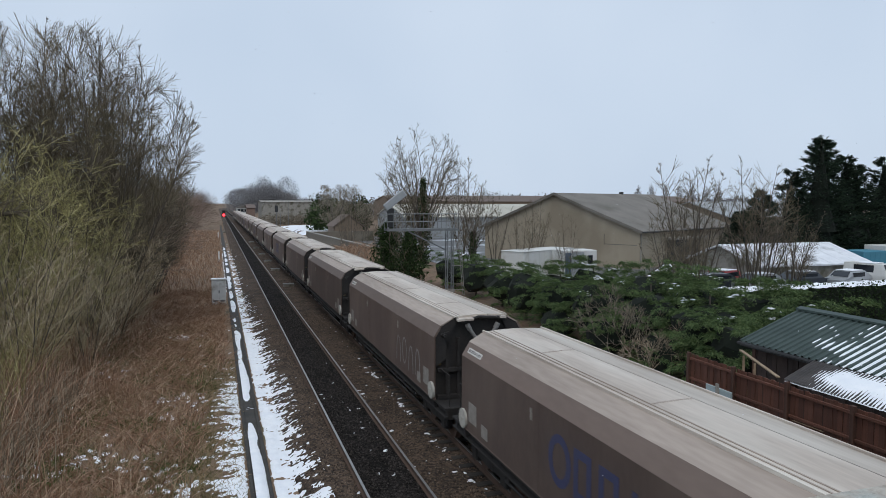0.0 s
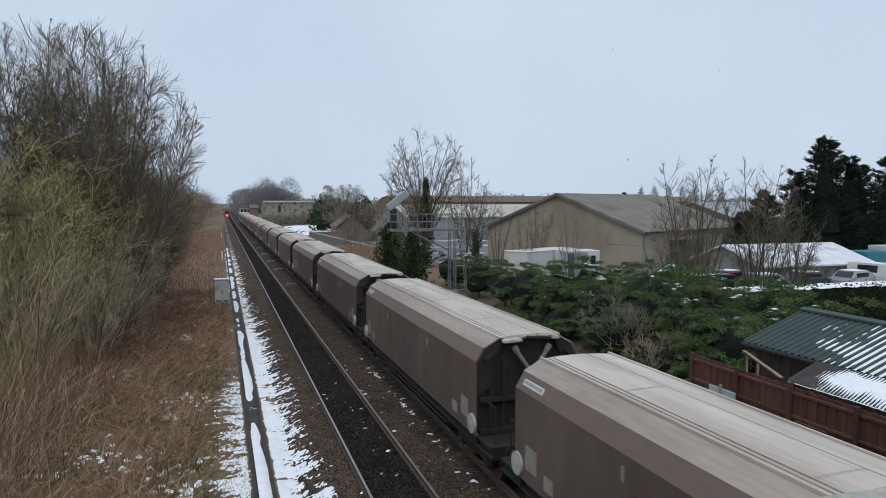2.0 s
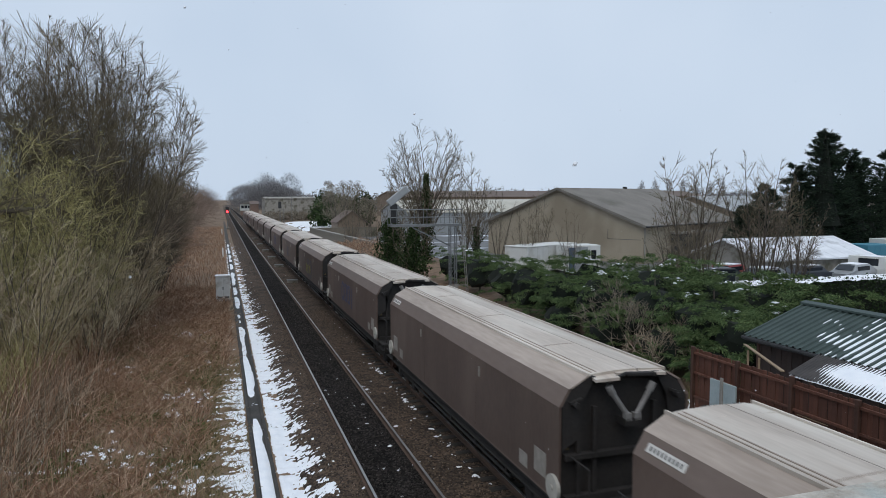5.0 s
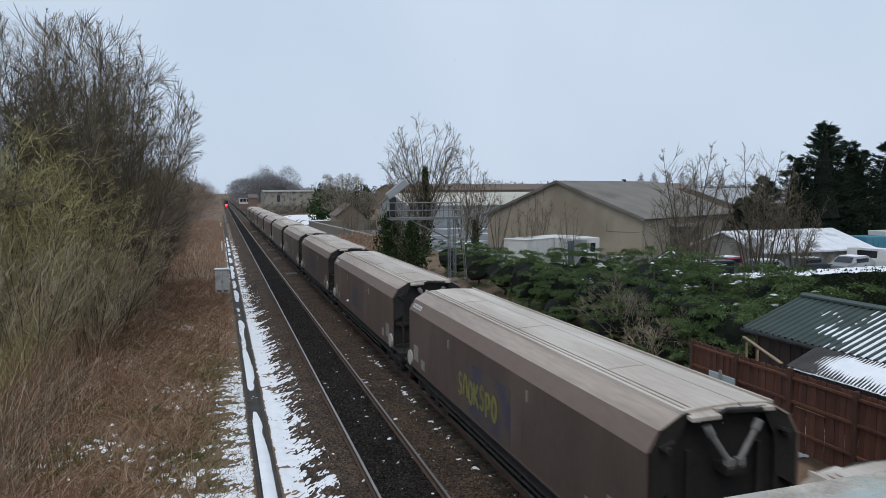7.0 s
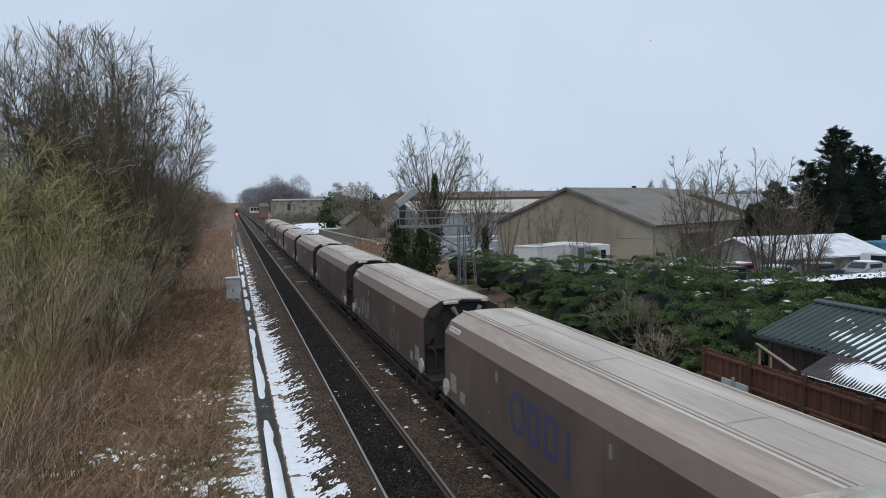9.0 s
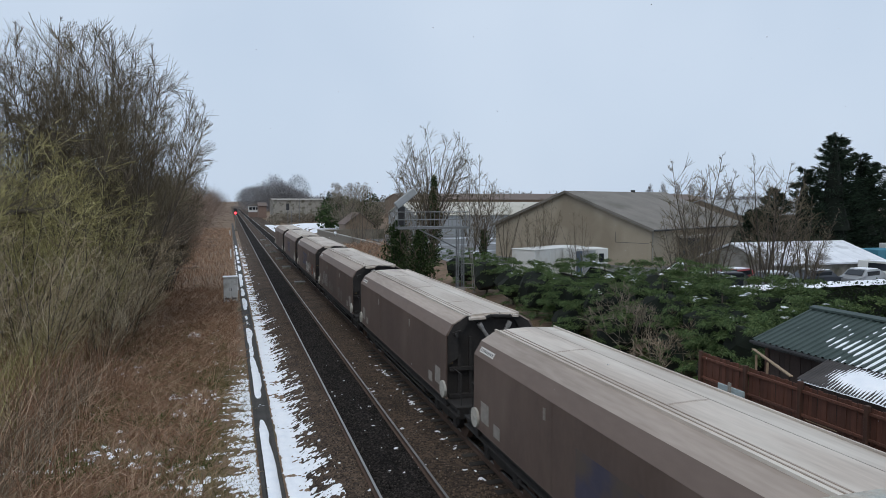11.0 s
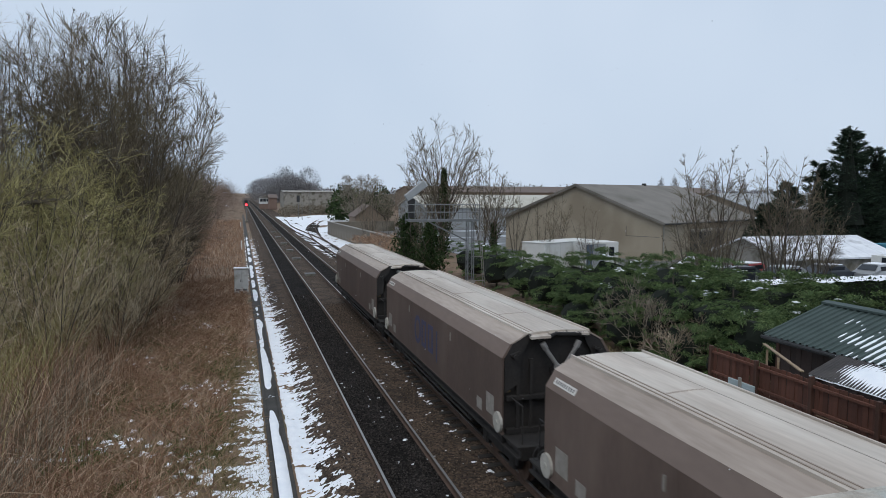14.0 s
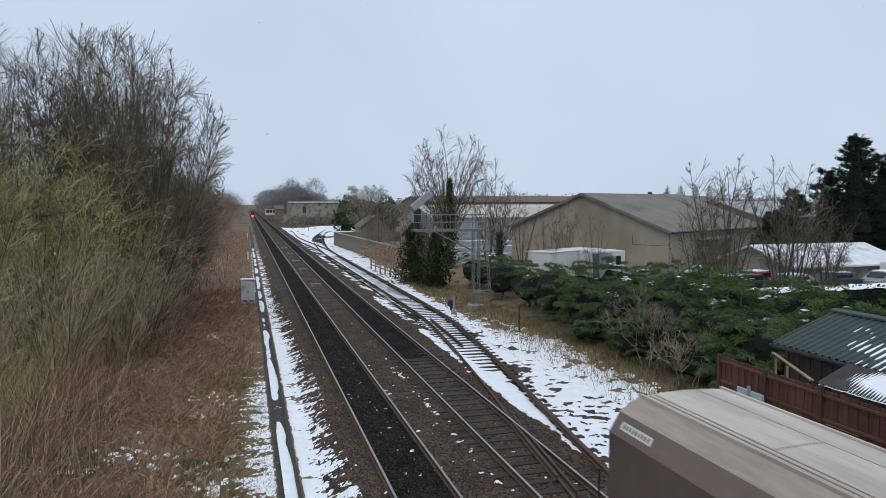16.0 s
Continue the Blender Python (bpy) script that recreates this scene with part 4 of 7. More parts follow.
def bare_tree(label, at, seed, height, spec, r=0.16, stems=1, lean=0.1, mat="twig", group="", cat="tree", bole=0.16, limbs=0, wide=0.42):
    """A leafless tree: one or more stems and a crown of forking branches. spec: forks, ratio, angle, lift.
    limbs: side limbs up each stem, which make a dome; wide: the longest limb as a share of the height."""
    t = thing("bare_tree", label, cat, group, at=at)
    rng = random.Random(seed)
    trunk, crown = Wood(seed), Wood(seed + 1)
    depth, ratio, angle, lift = spec
    reach = sum(ratio ** k for k in range(depth + 1))
    for s in range(stems):
        a = 2 * math.pi * s / stems + rng.uniform(-0.4, 0.4)
        tilt = lean * rng.uniform(0.35, 1.15) if stems > 1 else 0.03
        d = Vector((math.cos(a) * tilt, math.sin(a) * tilt, 1)).normalized()
        base = Vector((math.cos(a), math.sin(a), 0)) * (0.12 * math.sqrt(stems) if stems > 1 else 0)
        h = height * rng.uniform(0.85, 1.0) if stems > 1 else height
        low = h * (0.86 if limbs else bole)
        n = 7 if limbs else 3
        pts, q = [base + Vector((0, 0, -0.15))], d
        for i in range(n):
            q = (q + Vector((rng.gauss(0, 0.06), rng.gauss(0, 0.06), 0.02))).normalized()
            pts.append(pts[-1] + q * (low + 0.15) / n)
        trunk.tube(pts, r * 1.15, r * (0.16 if limbs else 1), 7)
        if not limbs:
            crown.fork(pts[-1], q, (h - low) / reach * 1.06, r, depth, ratio, angle, lift)
            continue
        for k in range(limbs):
            u = bole + (1 - bole) * (k + rng.random() * 0.8) / limbs
            i = min(n - 1, int(u * n))
            p = pts[i].lerp(pts[i + 1], min(1, u * n - i))
            b = k * 2.4 + rng.uniform(-0.5, 0.5)
            out = radians(rng.uniform(34, 62) * (1.1 - 0.55 * u))
            nd = Vector((math.cos(b) * math.sin(out), math.sin(b) * math.sin(out), math.cos(out)))
            far = h * wide * min(1.0, 0.55 + u) * (1.0 - 0.62 * u ** 2.2) * rng.uniform(0.8, 1.1)
            crown.fork(p, nd, far / reach * 1.12, r * (0.5 - 0.34 * u), depth, ratio, angle, lift)
        crown.fork(pts[-1], q, h * 0.16 / reach * 1.1, r * 0.16, depth, ratio, angle, lift)
    part("trunk", trunk.mesh("trunk", MAT["bark"]), None, t)
    part("crown", crown.mesh("crown", MAT[mat]), None, t)
    return t




def bend(rng, p, d, length, n, r0, r1, wood, lift=0.05, wobble=0.07, sides=3):
    """A shoot of n steps that wanders and turns up; returns its points and ways."""
    pts, ways = [p], [d]
    for i in range(n):
        d = (d + Vector((rng.gauss(0, wobble), rng.gauss(0, wobble), rng.gauss(0, wobble) * 0.6 + lift))).normalized()
        pts.append(pts[-1] + d * length / n)
        ways.append(d)
    wood.tube(pts, r0, r1, sides)
    return pts, ways


def aside(rng, d, a):
    """A way that leaves d at the angle a, to a random side."""
    u = d.cross(Vector((0.31, 0.93, 0.17))).normalized()
    w = d.cross(u)
    b = rng.uniform(0, 2 * math.pi)
    return d * math.cos(a) + (u * math.cos(b) + w * math.sin(b)) * math.sin(a)


def fan_tree(label, at, seed, height, stems, dome, mat, group="", cat="tree", r=0.07, fork=0.0, low=0.18, gap=0.5, reach=1.8, twig=0.009,
             offs=5, open_=38, lift=0.05, foot=0.4, belly=0.6, crook=0.07):
    """A leafless tree of many long stems that fan out from the foot, or from a bole up to the share fork of the height, with side shoots
    and fine straight twigs along each, within a dome. dome: its half width as a share of the height; belly: where it is widest;
    gap: metres between side shoots; reach: their length in metres; offs: twigs on each shoot."""
    t = thing("bare_tree", label, cat, group, at=at)
    rng = random.Random(seed)
    trunk, crown = Wood(seed), Wood(seed + 1)
    zc, wide = height * belly, height * dome

    def inside(p):
        """Below 1 within the dome, whose surface is a little uneven."""
        k = 1.0 + 0.05 * noise.noise((p.x * 0.5 + seed, p.y * 0.5, p.z * 0.5))
        flat = math.hypot(p.x, p.y) / (wide * k)
        if p.z < zc:
            return flat / (0.45 + 0.55 * max(0.0, p.z) / zc)
        return math.hypot(flat, (p.z - zc) / ((height - zc) * k))

    bole = None
    if fork:
        bole, _ = bend(rng, Vector((0, 0, -0.2)), Vector((0, 0, 1)), height * fork + 0.2, 4, r * 2.4, r * 1.6, trunk, 0.1, 0.03, 8)
    for k in range(stems):
        share = math.sqrt((k + 0.5) / stems)
        a = k * 2.39996 + rng.uniform(-0.3, 0.3)
        start = bole[-1].lerp(bole[1], 0.8 * share * rng.random()) if fork else Vector((math.cos(a), math.sin(a), 0)) * foot * share + Vector((0, 0, -0.15))
        lean = share * rng.uniform(0.85, 1.08) * wide / (zc * 1.05 - start.z)
        d = Vector((math.cos(a) * lean, math.sin(a) * lean, 1)).normalized()
        length = 1.0
        while length < height * 1.2 and inside(start + d * length) < 0.97:
            length += 0.2
        n = 9
        pts, ways = bend(rng, start, d, length, n, r * (1.0 - 0.35 * share), twig * 1.2, trunk, 0.012, 0.035, 5)
        m = int(length * (1 - low) / gap)
        for q in range(m):
            u = low + (1 - low) * (q + rng.random()) / m
            i = min(n - 1, int(u * n))
            p = pts[i].lerp(pts[i + 1], u * n - i)
            b = aside(rng, ways[i], radians(open_ * rng.uniform(0.5, 1.4)))
            lb = reach * (1.25 - 0.55 * u) * rng.uniform(0.6, 1.2)
            while lb > 0.4 and inside(p + b * lb) > 1.0:
                lb *= 0.75
            bp, bw = bend(rng, p, b, lb, 4, max(twig * 1.5, 0.028 * (1 - u)), twig, crown, lift, crook)
            for o in range(max(2, int(offs * rng.uniform(0.6, 1.4)))):
                v = rng.uniform(0.05, 1.0)
                j = min(3, int(v * 4))
                e = aside(rng, bw[j], radians(rng.uniform(15, 45)))
                le = rng.uniform(0.35, 0.8) * min(reach, lb * 1.3)
                f = bp[j].lerp(bp[j + 1], v * 4 - j)
                while le > 0.25 and inside(f + e * le) > 1.06:
                    le *= 0.7
                ep, ew = bend(rng, f, e, le, 2 if crook < 0.1 else 3, twig, twig * 0.6, crown, lift, crook * 1.3, 2)
                if rng.random() < 0.75:
                    bend(rng, ep[0].lerp(ep[1], rng.uniform(0.4, 1.0)), aside(rng, ew[1], rng.uniform(0.3, 0.65)), le * rng.uniform(0.4, 0.8), 1, twig * 0.8, twig * 0.6, crown, lift, 0.05, 2)
    part("trunk", trunk.mesh("trunk", MAT["bark"]), None, t)
    part("crown", crown.mesh("crown", MAT[mat]), None, t)
    return t


LIMB = (5, 0.80, 27, 0.06)
FINE = (4, 0.78, 27, 0.07)
BUSH = (6, 0.84, 27, 0.0)
SCRUB = (5, 0.82, 26, 0.0)


def gat(x, y, turn=0, size=1.0):
    return pose(x, y, ground_z(x, y) - 0.05, 0, 0, turn) @ Matrix.Diagonal((size, size, size, 1))


def scaled_copy(ob, x, y, turn, size, label=""):
    c = copy_thing(ob, pose(x, y, ground_z(x, y) - 0.05, 0, 0, turn))
    c.scale = (size, size, size * (0.94 + 0.12 * ((x * 7.3) % 1)))
    if label:
        tagged(c, label)
    return c


def build_left_wood():
    tall = "tall trees beside the line"
    big = fan_tree("tall bare broadleaf tree fanning into fine dark twigs", gat(-5.9, 43.0), 3, 16.9, 28, 0.305, "twig_dark", tall, r=0.07, gap=0.42, reach=2.1, twig=0.0095, offs=8, low=0.22, open_=44, crook=0.09)
    for x, y, a, s in ((-9.4, 44.5, 200, 1.02), (-7.9, 47.5, 285, 1.07), (-12.0, 42.5, 130, 0.99), (-15.4, 44.0, 250, 0.98), (-8.4, 53.0, 70, 0.98), (-19.0, 46.0, 20, 0.96), (-4.9, 57, 150, 0.72), (-5.2, 66, 40, 0.62)):
        scaled_copy(big, x, y, a, s)
    sal = fan_tree("mossy bare sallow with lichen-green twigs", gat(-8.9, 33.5), 21, 10.4, 20, 0.36, "twig_olive", "sallow scrub beside the line", r=0.05, gap=0.40, reach=1.7,
                   twig=0.0066, offs=8, open_=44, lift=0.02, crook=0.14)
    for x, y, a, s in ((-6.7, 35.5, 100, 0.95), (-12.4, 35.5, 40, 1.1), (-8.0, 38.5, 300, 1.08), (-11.0, 30.0, 200, 0.88)):
        scaled_copy(sal, x, y, a, s)
    brown = fan_tree("grey-brown leafless sallow thicket", gat(-7.3, 30.0), 24, 6.6, 17, 0.42, "twig_brown", "sallow scrub beside the line", r=0.035, gap=0.36, reach=1.5,
                     twig=0.006, offs=6, open_=46, lift=0.015, low=0.08, crook=0.14)
    for x, y, a, s in ((-5.6, 34.0, 60, 0.85), (-9.2, 27.0, 140, 0.8), (-5.4, 39.5, 20, 1.0), (-10.6, 25.0, 200, 0.75), (-5.3, 45.0, 250, 1.05), (-12.0, 28.5, 10, 0.95)):
        scaled_copy(brown, x, y, a, s)
    old = thing("bare_tree", "gnarled bare tree with thick mossy limbs", "tree", tall, at=gat(-10.3, 31.6))
    wood, fine, rng = Wood(12), Wood(13), random.Random(12)
    bole, _ = bend(rng, Vector((0, 0, -0.2)), Vector((0.03, 0, 1)), 6.3, 5, 0.30, 0.24, wood, 0.0, 0.05, 8)
    for d, ln, rr in (((0.75, 0.1, 0.42), 4.6, 0.17), ((-0.6, 0.2, 0.8), 4.2, 0.15), ((0.25, -0.3, 1.0), 5.6, 0.16), ((0.5, 0.4, 0.2), 3.2, 0.12), ((-0.2, -0.7, 0.7), 3.6, 0.13)):
        lp, lw_ = bend(rng, bole[-1], Vector(d).normalized(), ln, 7, rr, 0.05, wood, 0.03, 0.26, 6)
        for i in range(1, 8):
            for _ in range(3):
                sp, sw = bend(rng, lp[i], aside(rng, lw_[i], radians(rng.uniform(30, 75))), rng.uniform(1.0, 2.4), 5, 0.045, 0.014, fine, 0.05, 0.22)
                for j in range(1, 6):
                    for _ in range(2):
                        bend(rng, sp[j], aside(rng, sw[j], radians(rng.uniform(25, 60))), rng.uniform(0.3, 0.9), 2, 0.013, 0.009, fine, 0.05, 0.2)
    part("trunk", wood.mesh("trunk", MAT["bark"]), None, old)
    part("crown", fine.mesh("crown", MAT["twig_dark"]), None, old)
    red = bare_tree("dark reddish bare thorn scrub", gat(-6.9, 56), 33, 7.2, BUSH, 0.045, 10, 0.5, "twig_red", "thorn scrub beside the line", bole=0.1)
    for x, y, a, s in ((-6.2, 47, 60, 0.62), (-6.4, 66, 120, 1.05), (-6.6, 77, 10, 1.1), (-6.8, 38, 310, 0.5), (-9.5, 66, 90, 1.2)):
        scaled_copy(red, x, y, a, s)
    far = bare_tree("dark bare thorn scrub farther along the line", gat(-6.8, 90), 36, 8.2, SCRUB, 0.05, 10, 0.5, "twig_red", "thorn scrub beside the line", bole=0.1)
    for x, y, a, s in ((-6.4, 102, 200, 1.0), (-6.4, 116, 280, 1.05), (-6.2, 132, 30, 1.05), (-6.2, 150, 100, 1.1), (-10, 96, 150, 1.35), (-10, 112, 20, 1.4), (-6, 170, 20, 1.1), (-10.5, 128, 220, 1.45),
                       (-6, 192, 260, 1.1), (-10, 148, 90, 1.5), (-6, 216, 10, 1.2), (-10, 172, 45, 1.5), (-6.5, 244, 70, 1.3), (-10, 204, 70, 1.6), (-7, 280, 110, 1.5), (-8, 320, 20, 1.6)):
        scaled_copy(far, x, y, a, s)


build_left_wood()


def build_stems(label, name, mat, count, region, height, seed, droop=0.5, radius=0.006, density=None):
    """Thin curved stems, far too many to count."""
    rng = random.Random(seed)
    w = Wood(seed)
    n = 0
    while n < count:
        x, y = rng.uniform(region[0], region[1]), rng.uniform(region[2], region[3])
        if density and rng.random() > density(x, y):
            continue
        n += 1
        h = height * rng.uniform(0.35, 1.2)
        a = rng.uniform(0, 2 * math.pi)
        d = Vector((math.cos(a), math.sin(a), 0))
        p = Vector((x, y, ground_z(x, y) - 0.03))
        lean = rng.uniform(0.05, droop)
        pts = [p, p + d * h * lean * 0.35 + Vector((0, 0, h * 0.55)), p + d * h * lean + Vector((0, 0, h * rng.uniform(0.75, 1.0)))]
        if rng.random() < 0.4:
            pts.append(pts[-1] + d * h * 0.3 + Vector((0, 0, -h * rng.uniform(0.0, 0.35))))
        w.tube(pts, radius * rng.uniform(0.7, 1.7), radius * 0.5, 3 if count < 500 else 2)
    return tagged(new(name, w.mesh(name, MAT[mat])), label, "undergrowth", kind="stuff")


def snow_gap(x, y):
    """Where the undergrowth is thin and snow lies on the ground."""
    return smooth(0.10, 0.24, fbm(x * 0.35, y * 0.35, 11.0, 3) + 0.3 * smooth(21, 15, y) * smooth(-3, -5, x) + 0.1 * fbm(x * 2, y * 2, 5.0, 2))


def bank(x, y):
    """Undergrowth thins out towards the trackside path and in snowy gaps."""
    return (1 - 0.5 * snow_gap(x, y)) * max(smooth(-0.35, -1.1, x), smooth(0.5, 0.1, x) * smooth(30, 34, y)) * (0.45 + 0.65 * smooth(-0.25, 0.25, fbm(x * 0.35, y * 0.35, 2.0)))


build_stems("tangle of dead brown bramble and willowherb stems", "dead_bramble", "bramble", 32000, (-11, 0.45, 13, 60), 0.6, 5, 1.7, 0.0075, bank)
build_stems("taller dead brown stems along the scrub edge", "dead_bramble", "bramble", 8000, (-10, -3.2, 16, 130), 1.5, 6, 0.5, 0.008, lambda x, y: smooth(-3, -6, x))
build_stems("tall pale dead stems in front of the sallow thicket", "dead_stems", "twig_olive", 5000, (-14, -5.5, 17, 34), 2.6, 15, 0.45, 0.008, lambda x, y: smooth(-5.5, -8, x))
build_stems("tall brown dead stems in front of the sallow thicket", "dead_stems", "bramble", 6000, (-14, -4.6, 16, 40), 2.0, 16, 0.5, 0.008, lambda x, y: smooth(-4.6, -6.5, x))
build_stems("leaning straw-brown dead stems at the foot of the thicket", "dead_stems", "twig_pale", 7000, (-13, -4.2, 14, 30), 1.3, 17, 0.9, 0.009, lambda x, y: smooth(-4.2, -6.0, x))
build_stems("long arching bramble canes over the bank", "bramble_canes", "bramble", 420, (-10, -1.0, 13, 36), 1.2, 31, 1.6, 0.009, lambda x, y: smooth(-1.0, -3.0, x))
build_stems("grass blades poking through thin snow beside the trough", "rough_grass", "grass", 4200, (-0.6, 0.62, 10, 34), 0.16, 32, 1.4, 0.006)
build_stems("green tufts among the dead stems", "rough_grass", "green_grass", 5200, (-8, -0.6, 12, 40), 0.30, 33, 1.3, 0.009,
            lambda x, y: smooth(0.12, 0.3, fbm(x * 0.55, y * 0.55, 41.0)))
build_stems("low dead brown stems along the line", "dead_bramble", "bramble", 9000, (-7, 0.4, 60, 190), 0.6, 7, 0.7, 0.012)
build_stems("rough tufts of green and straw-coloured grass", "rough_grass", "grass", 24000, (-10, -0.2, 12, 44), 0.27, 8, 1.5, 0.007,
            lambda x, y: (0.3 + 0.7 * smooth(0.05, 0.35, fbm(x * 0.3, y * 0.3, 21.0))) * (1 - 0.3 * snow_gap(x, y)))
build_stems("dead straw grass at the foot of the hedge", "rough_grass", "grass", 9000, (12.0, 17, 17, 66), 0.42, 9, 0.8, 0.007,
            lambda x, y: 0.12 + smooth(13.0, 15.3, x) if y < 45 else smooth(13.4, 14.5, x))


SPRAY = ([(0, 0, 0), (0.5, 0.1, 0.05), (1.0, 0.0, -0.1), (0.5, -0.1, 0.05), (0.3, 0.14, -0.02), (0.75, 0.36, -0.1), (0.3, -0.14, -0.02), (0.75, -0.36, -0.1), (0.0, 0.0, 0.12), (0.6, 0.0, 0.32)],
         [(0, 1, 2, 3), (0, 4, 5), (0, 6, 7), (0, 8, 9)])
LEAF = ([(0, 0, 0), (0.5, 0.3, 0.08), (1, 0, 0), (0.5, -0.3, 0.08)], [(0, 1, 2, 3)])
PEBBLE = ([(1, 0, 0), (-1, 0.1, 0), (0, 1, 0.1), (0.1, -1, 0), (0, 0, 0.8), (0.1, 0, -0.7)],
          [(0, 2, 4), (2, 1, 4), (1, 3, 4), (3, 0, 4), (2, 0, 5), (1, 2, 5), (3, 1, 5), (0, 3, 5)])


def aimed(places, dirs, sizes, rng):
    """Turns the sprays so that they point along dirs, lying flat with a random roll."""
    k = len(places)
    x = dirs / np.linalg.norm(dirs, axis=1)[:, None]
    up = np.tile([0.0, 0.0, 1.0], (k, 1)) + rng.normal(0, 0.45, (k, 3))
    y = np.cross(up, x)
    y /= np.linalg.norm(y, axis=1)[:, None] + 1e-9
    z = np.cross(x, y)
    m = np.zeros((k, 4, 4))
    m[:, :3, 0], m[:, :3, 1], m[:, :3, 2] = x * sizes[:, None], y * sizes[:, None], z * sizes[:, None]
    m[:, :3, 3] = places
    m[:, 3, 3] = 1
    return m


def boughs(rx, ry, h, count, per, rng):
    """Sprays along arching boughs that fan out of a bush and droop at their tips."""
    pts, dirs = [], []
    for _ in range(count):
        a = rng.uniform(0, 2 * math.pi)
        z0 = h * rng.uniform(0.0, 0.86) ** 0.9
        c = np.array([rng.uniform(-0.55, 0.55) * rx, rng.uniform(-0.8, 0.8) * ry, z0])
        reach = rng.uniform(0.4, 1.3) * min(rx, 2.0) * (0.75 - 0.45 * z0 / h) + 0.25
        d = np.array([math.cos(a), math.sin(a), 0.0])
        side = np.array([-d[1], d[0], 0.0])
        for _ in range(per):
            u = rng.uniform(0.25, 1.05)
            w = rng.normal(0, 0.12) * (1.3 - u)
            p = c + d * reach * u + side * w * 1.6 + np.array([0, 0, reach * (0.55 * u - 0.42 * u * u) + rng.normal(0, 0.05)])
            pts.append((p[0], p[1], max(0.04, p[2])))
            dirs.append(d + side * w * 3 + np.array([0, 0, 0.45 - 0.95 * u]) + rng.normal(0, 0.25, 3))
    return np.array(pts), np.array(dirs)


FLAT = ([(1, 0, 0), (-1, 0.1, 0), (0, 0.8, 0.05), (0.1, -0.7, 0), (0, 0, 0.25), (0.1, 0, -0.2)], PEBBLE[1])


def conifer_bush(label, x, y, rx, ry, h, seed, count=110, mat="conifer", snow=0):
    b = thing("conifer_bush", label, "bush", "overgrown conifer hedge", at=pose(x, y, ground_z(x, y)))
    rng = np.random.default_rng(seed)
    pts, dirs = boughs(rx, ry, h, count, 165, rng)
    part("foliage", scatter("foliage", SPRAY, aimed(pts, dirs, rng.uniform(0.07, 0.17, len(pts)), rng), MAT[mat]), None, b)
    tr = Wood(seed)
    tr.tube([Vector((0, 0, -0.2)), Vector((0.1, 0.05, h * 0.4)), Vector((0, 0, h * 0.8))], 0.09, 0.03, 6)
    part("trunk", tr.mesh("trunk", MAT["bark"]), None, b)
    # solid core, coloured near black for the shade between the boughs
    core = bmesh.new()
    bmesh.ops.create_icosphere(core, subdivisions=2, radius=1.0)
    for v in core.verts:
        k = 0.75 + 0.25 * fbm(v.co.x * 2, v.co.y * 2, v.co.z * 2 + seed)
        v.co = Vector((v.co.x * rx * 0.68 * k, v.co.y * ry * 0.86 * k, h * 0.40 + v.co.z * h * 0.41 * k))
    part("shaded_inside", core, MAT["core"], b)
    if snow:
        top = pts[pts[:, 2] > h * 0.62][::41][:snow]
        part("snow_tuft", scatter("snow_tuft", FLAT, xforms(top + [0, 0, 0.05], rng.uniform(0.05, 0.2, len(top)), rng, 0.95), MAT["snow"]), None, b)["kind"] = "stuff"
    return b


# y, x, half widths, height above the ground
HEDGE = [(20.4, 18.2, 2.3, 2.0, 3.15), (20.2, 20.6, 2.0, 1.7, 3.35), (23.5, 19.1, 2.6, 2.4, 4.15), (24.0, 22.2, 2.1, 2.1, 3.95), (27.0, 18.7, 2.6, 2.6, 4.3), (27.6, 21.8, 2.2, 2.2, 4.3), (31.0, 18.5, 2.6, 2.7, 4.15), (31.8, 21.6, 2.2, 2.4, 4.2), (36.4, 21.2, 2.2, 2.6, 4.0),
         (35.0, 18.3, 2.5, 2.7, 4.1), (39.5, 18.3, 2.4, 2.9, 3.9), (44.5, 18.8, 2.2, 3.2, 3.4), (50, 18.9, 2.1, 3.2, 3.4), (56, 18.9, 2.2, 3.6, 3.2)]
for n_, (y_, x_, rx_, ry_, h_) in enumerate(HEDGE):
    conifer_bush("overgrown dark green conifer hedge bush flecked with snow", x_, y_, rx_, ry_, h_ + 0.15, 50 + n_, 88 if y_ < 40 else 55, snow=9)

for n_, (y_, x_, rx_, ry_, h_) in enumerate(((20.8, 16.9, 1.3, 1.6, 2.3), (24.4, 17.5, 1.4, 2.2, 2.7), (28.6, 17.3, 1.4, 2.2, 2.6), (33.0, 17.1, 1.3, 2.2, 2.4))):
    conifer_bush("low dark green conifer growth at the foot of the hedge", x_, y_, rx_, ry_, h_, 80 + n_, 40)

bare_tree("tangled bare brown shrub growing through the hedge", gat(17.0, 26.4), 71, 3.7, SCRUB, 0.025, 5, 0.5, "twig", bole=0.1)
bare_tree("tangled bare brown shrub growing through the hedge", gat(16.6, 23.4), 72, 2.6, SCRUB, 0.02, 5, 0.6, "twig_pale", bole=0.1)


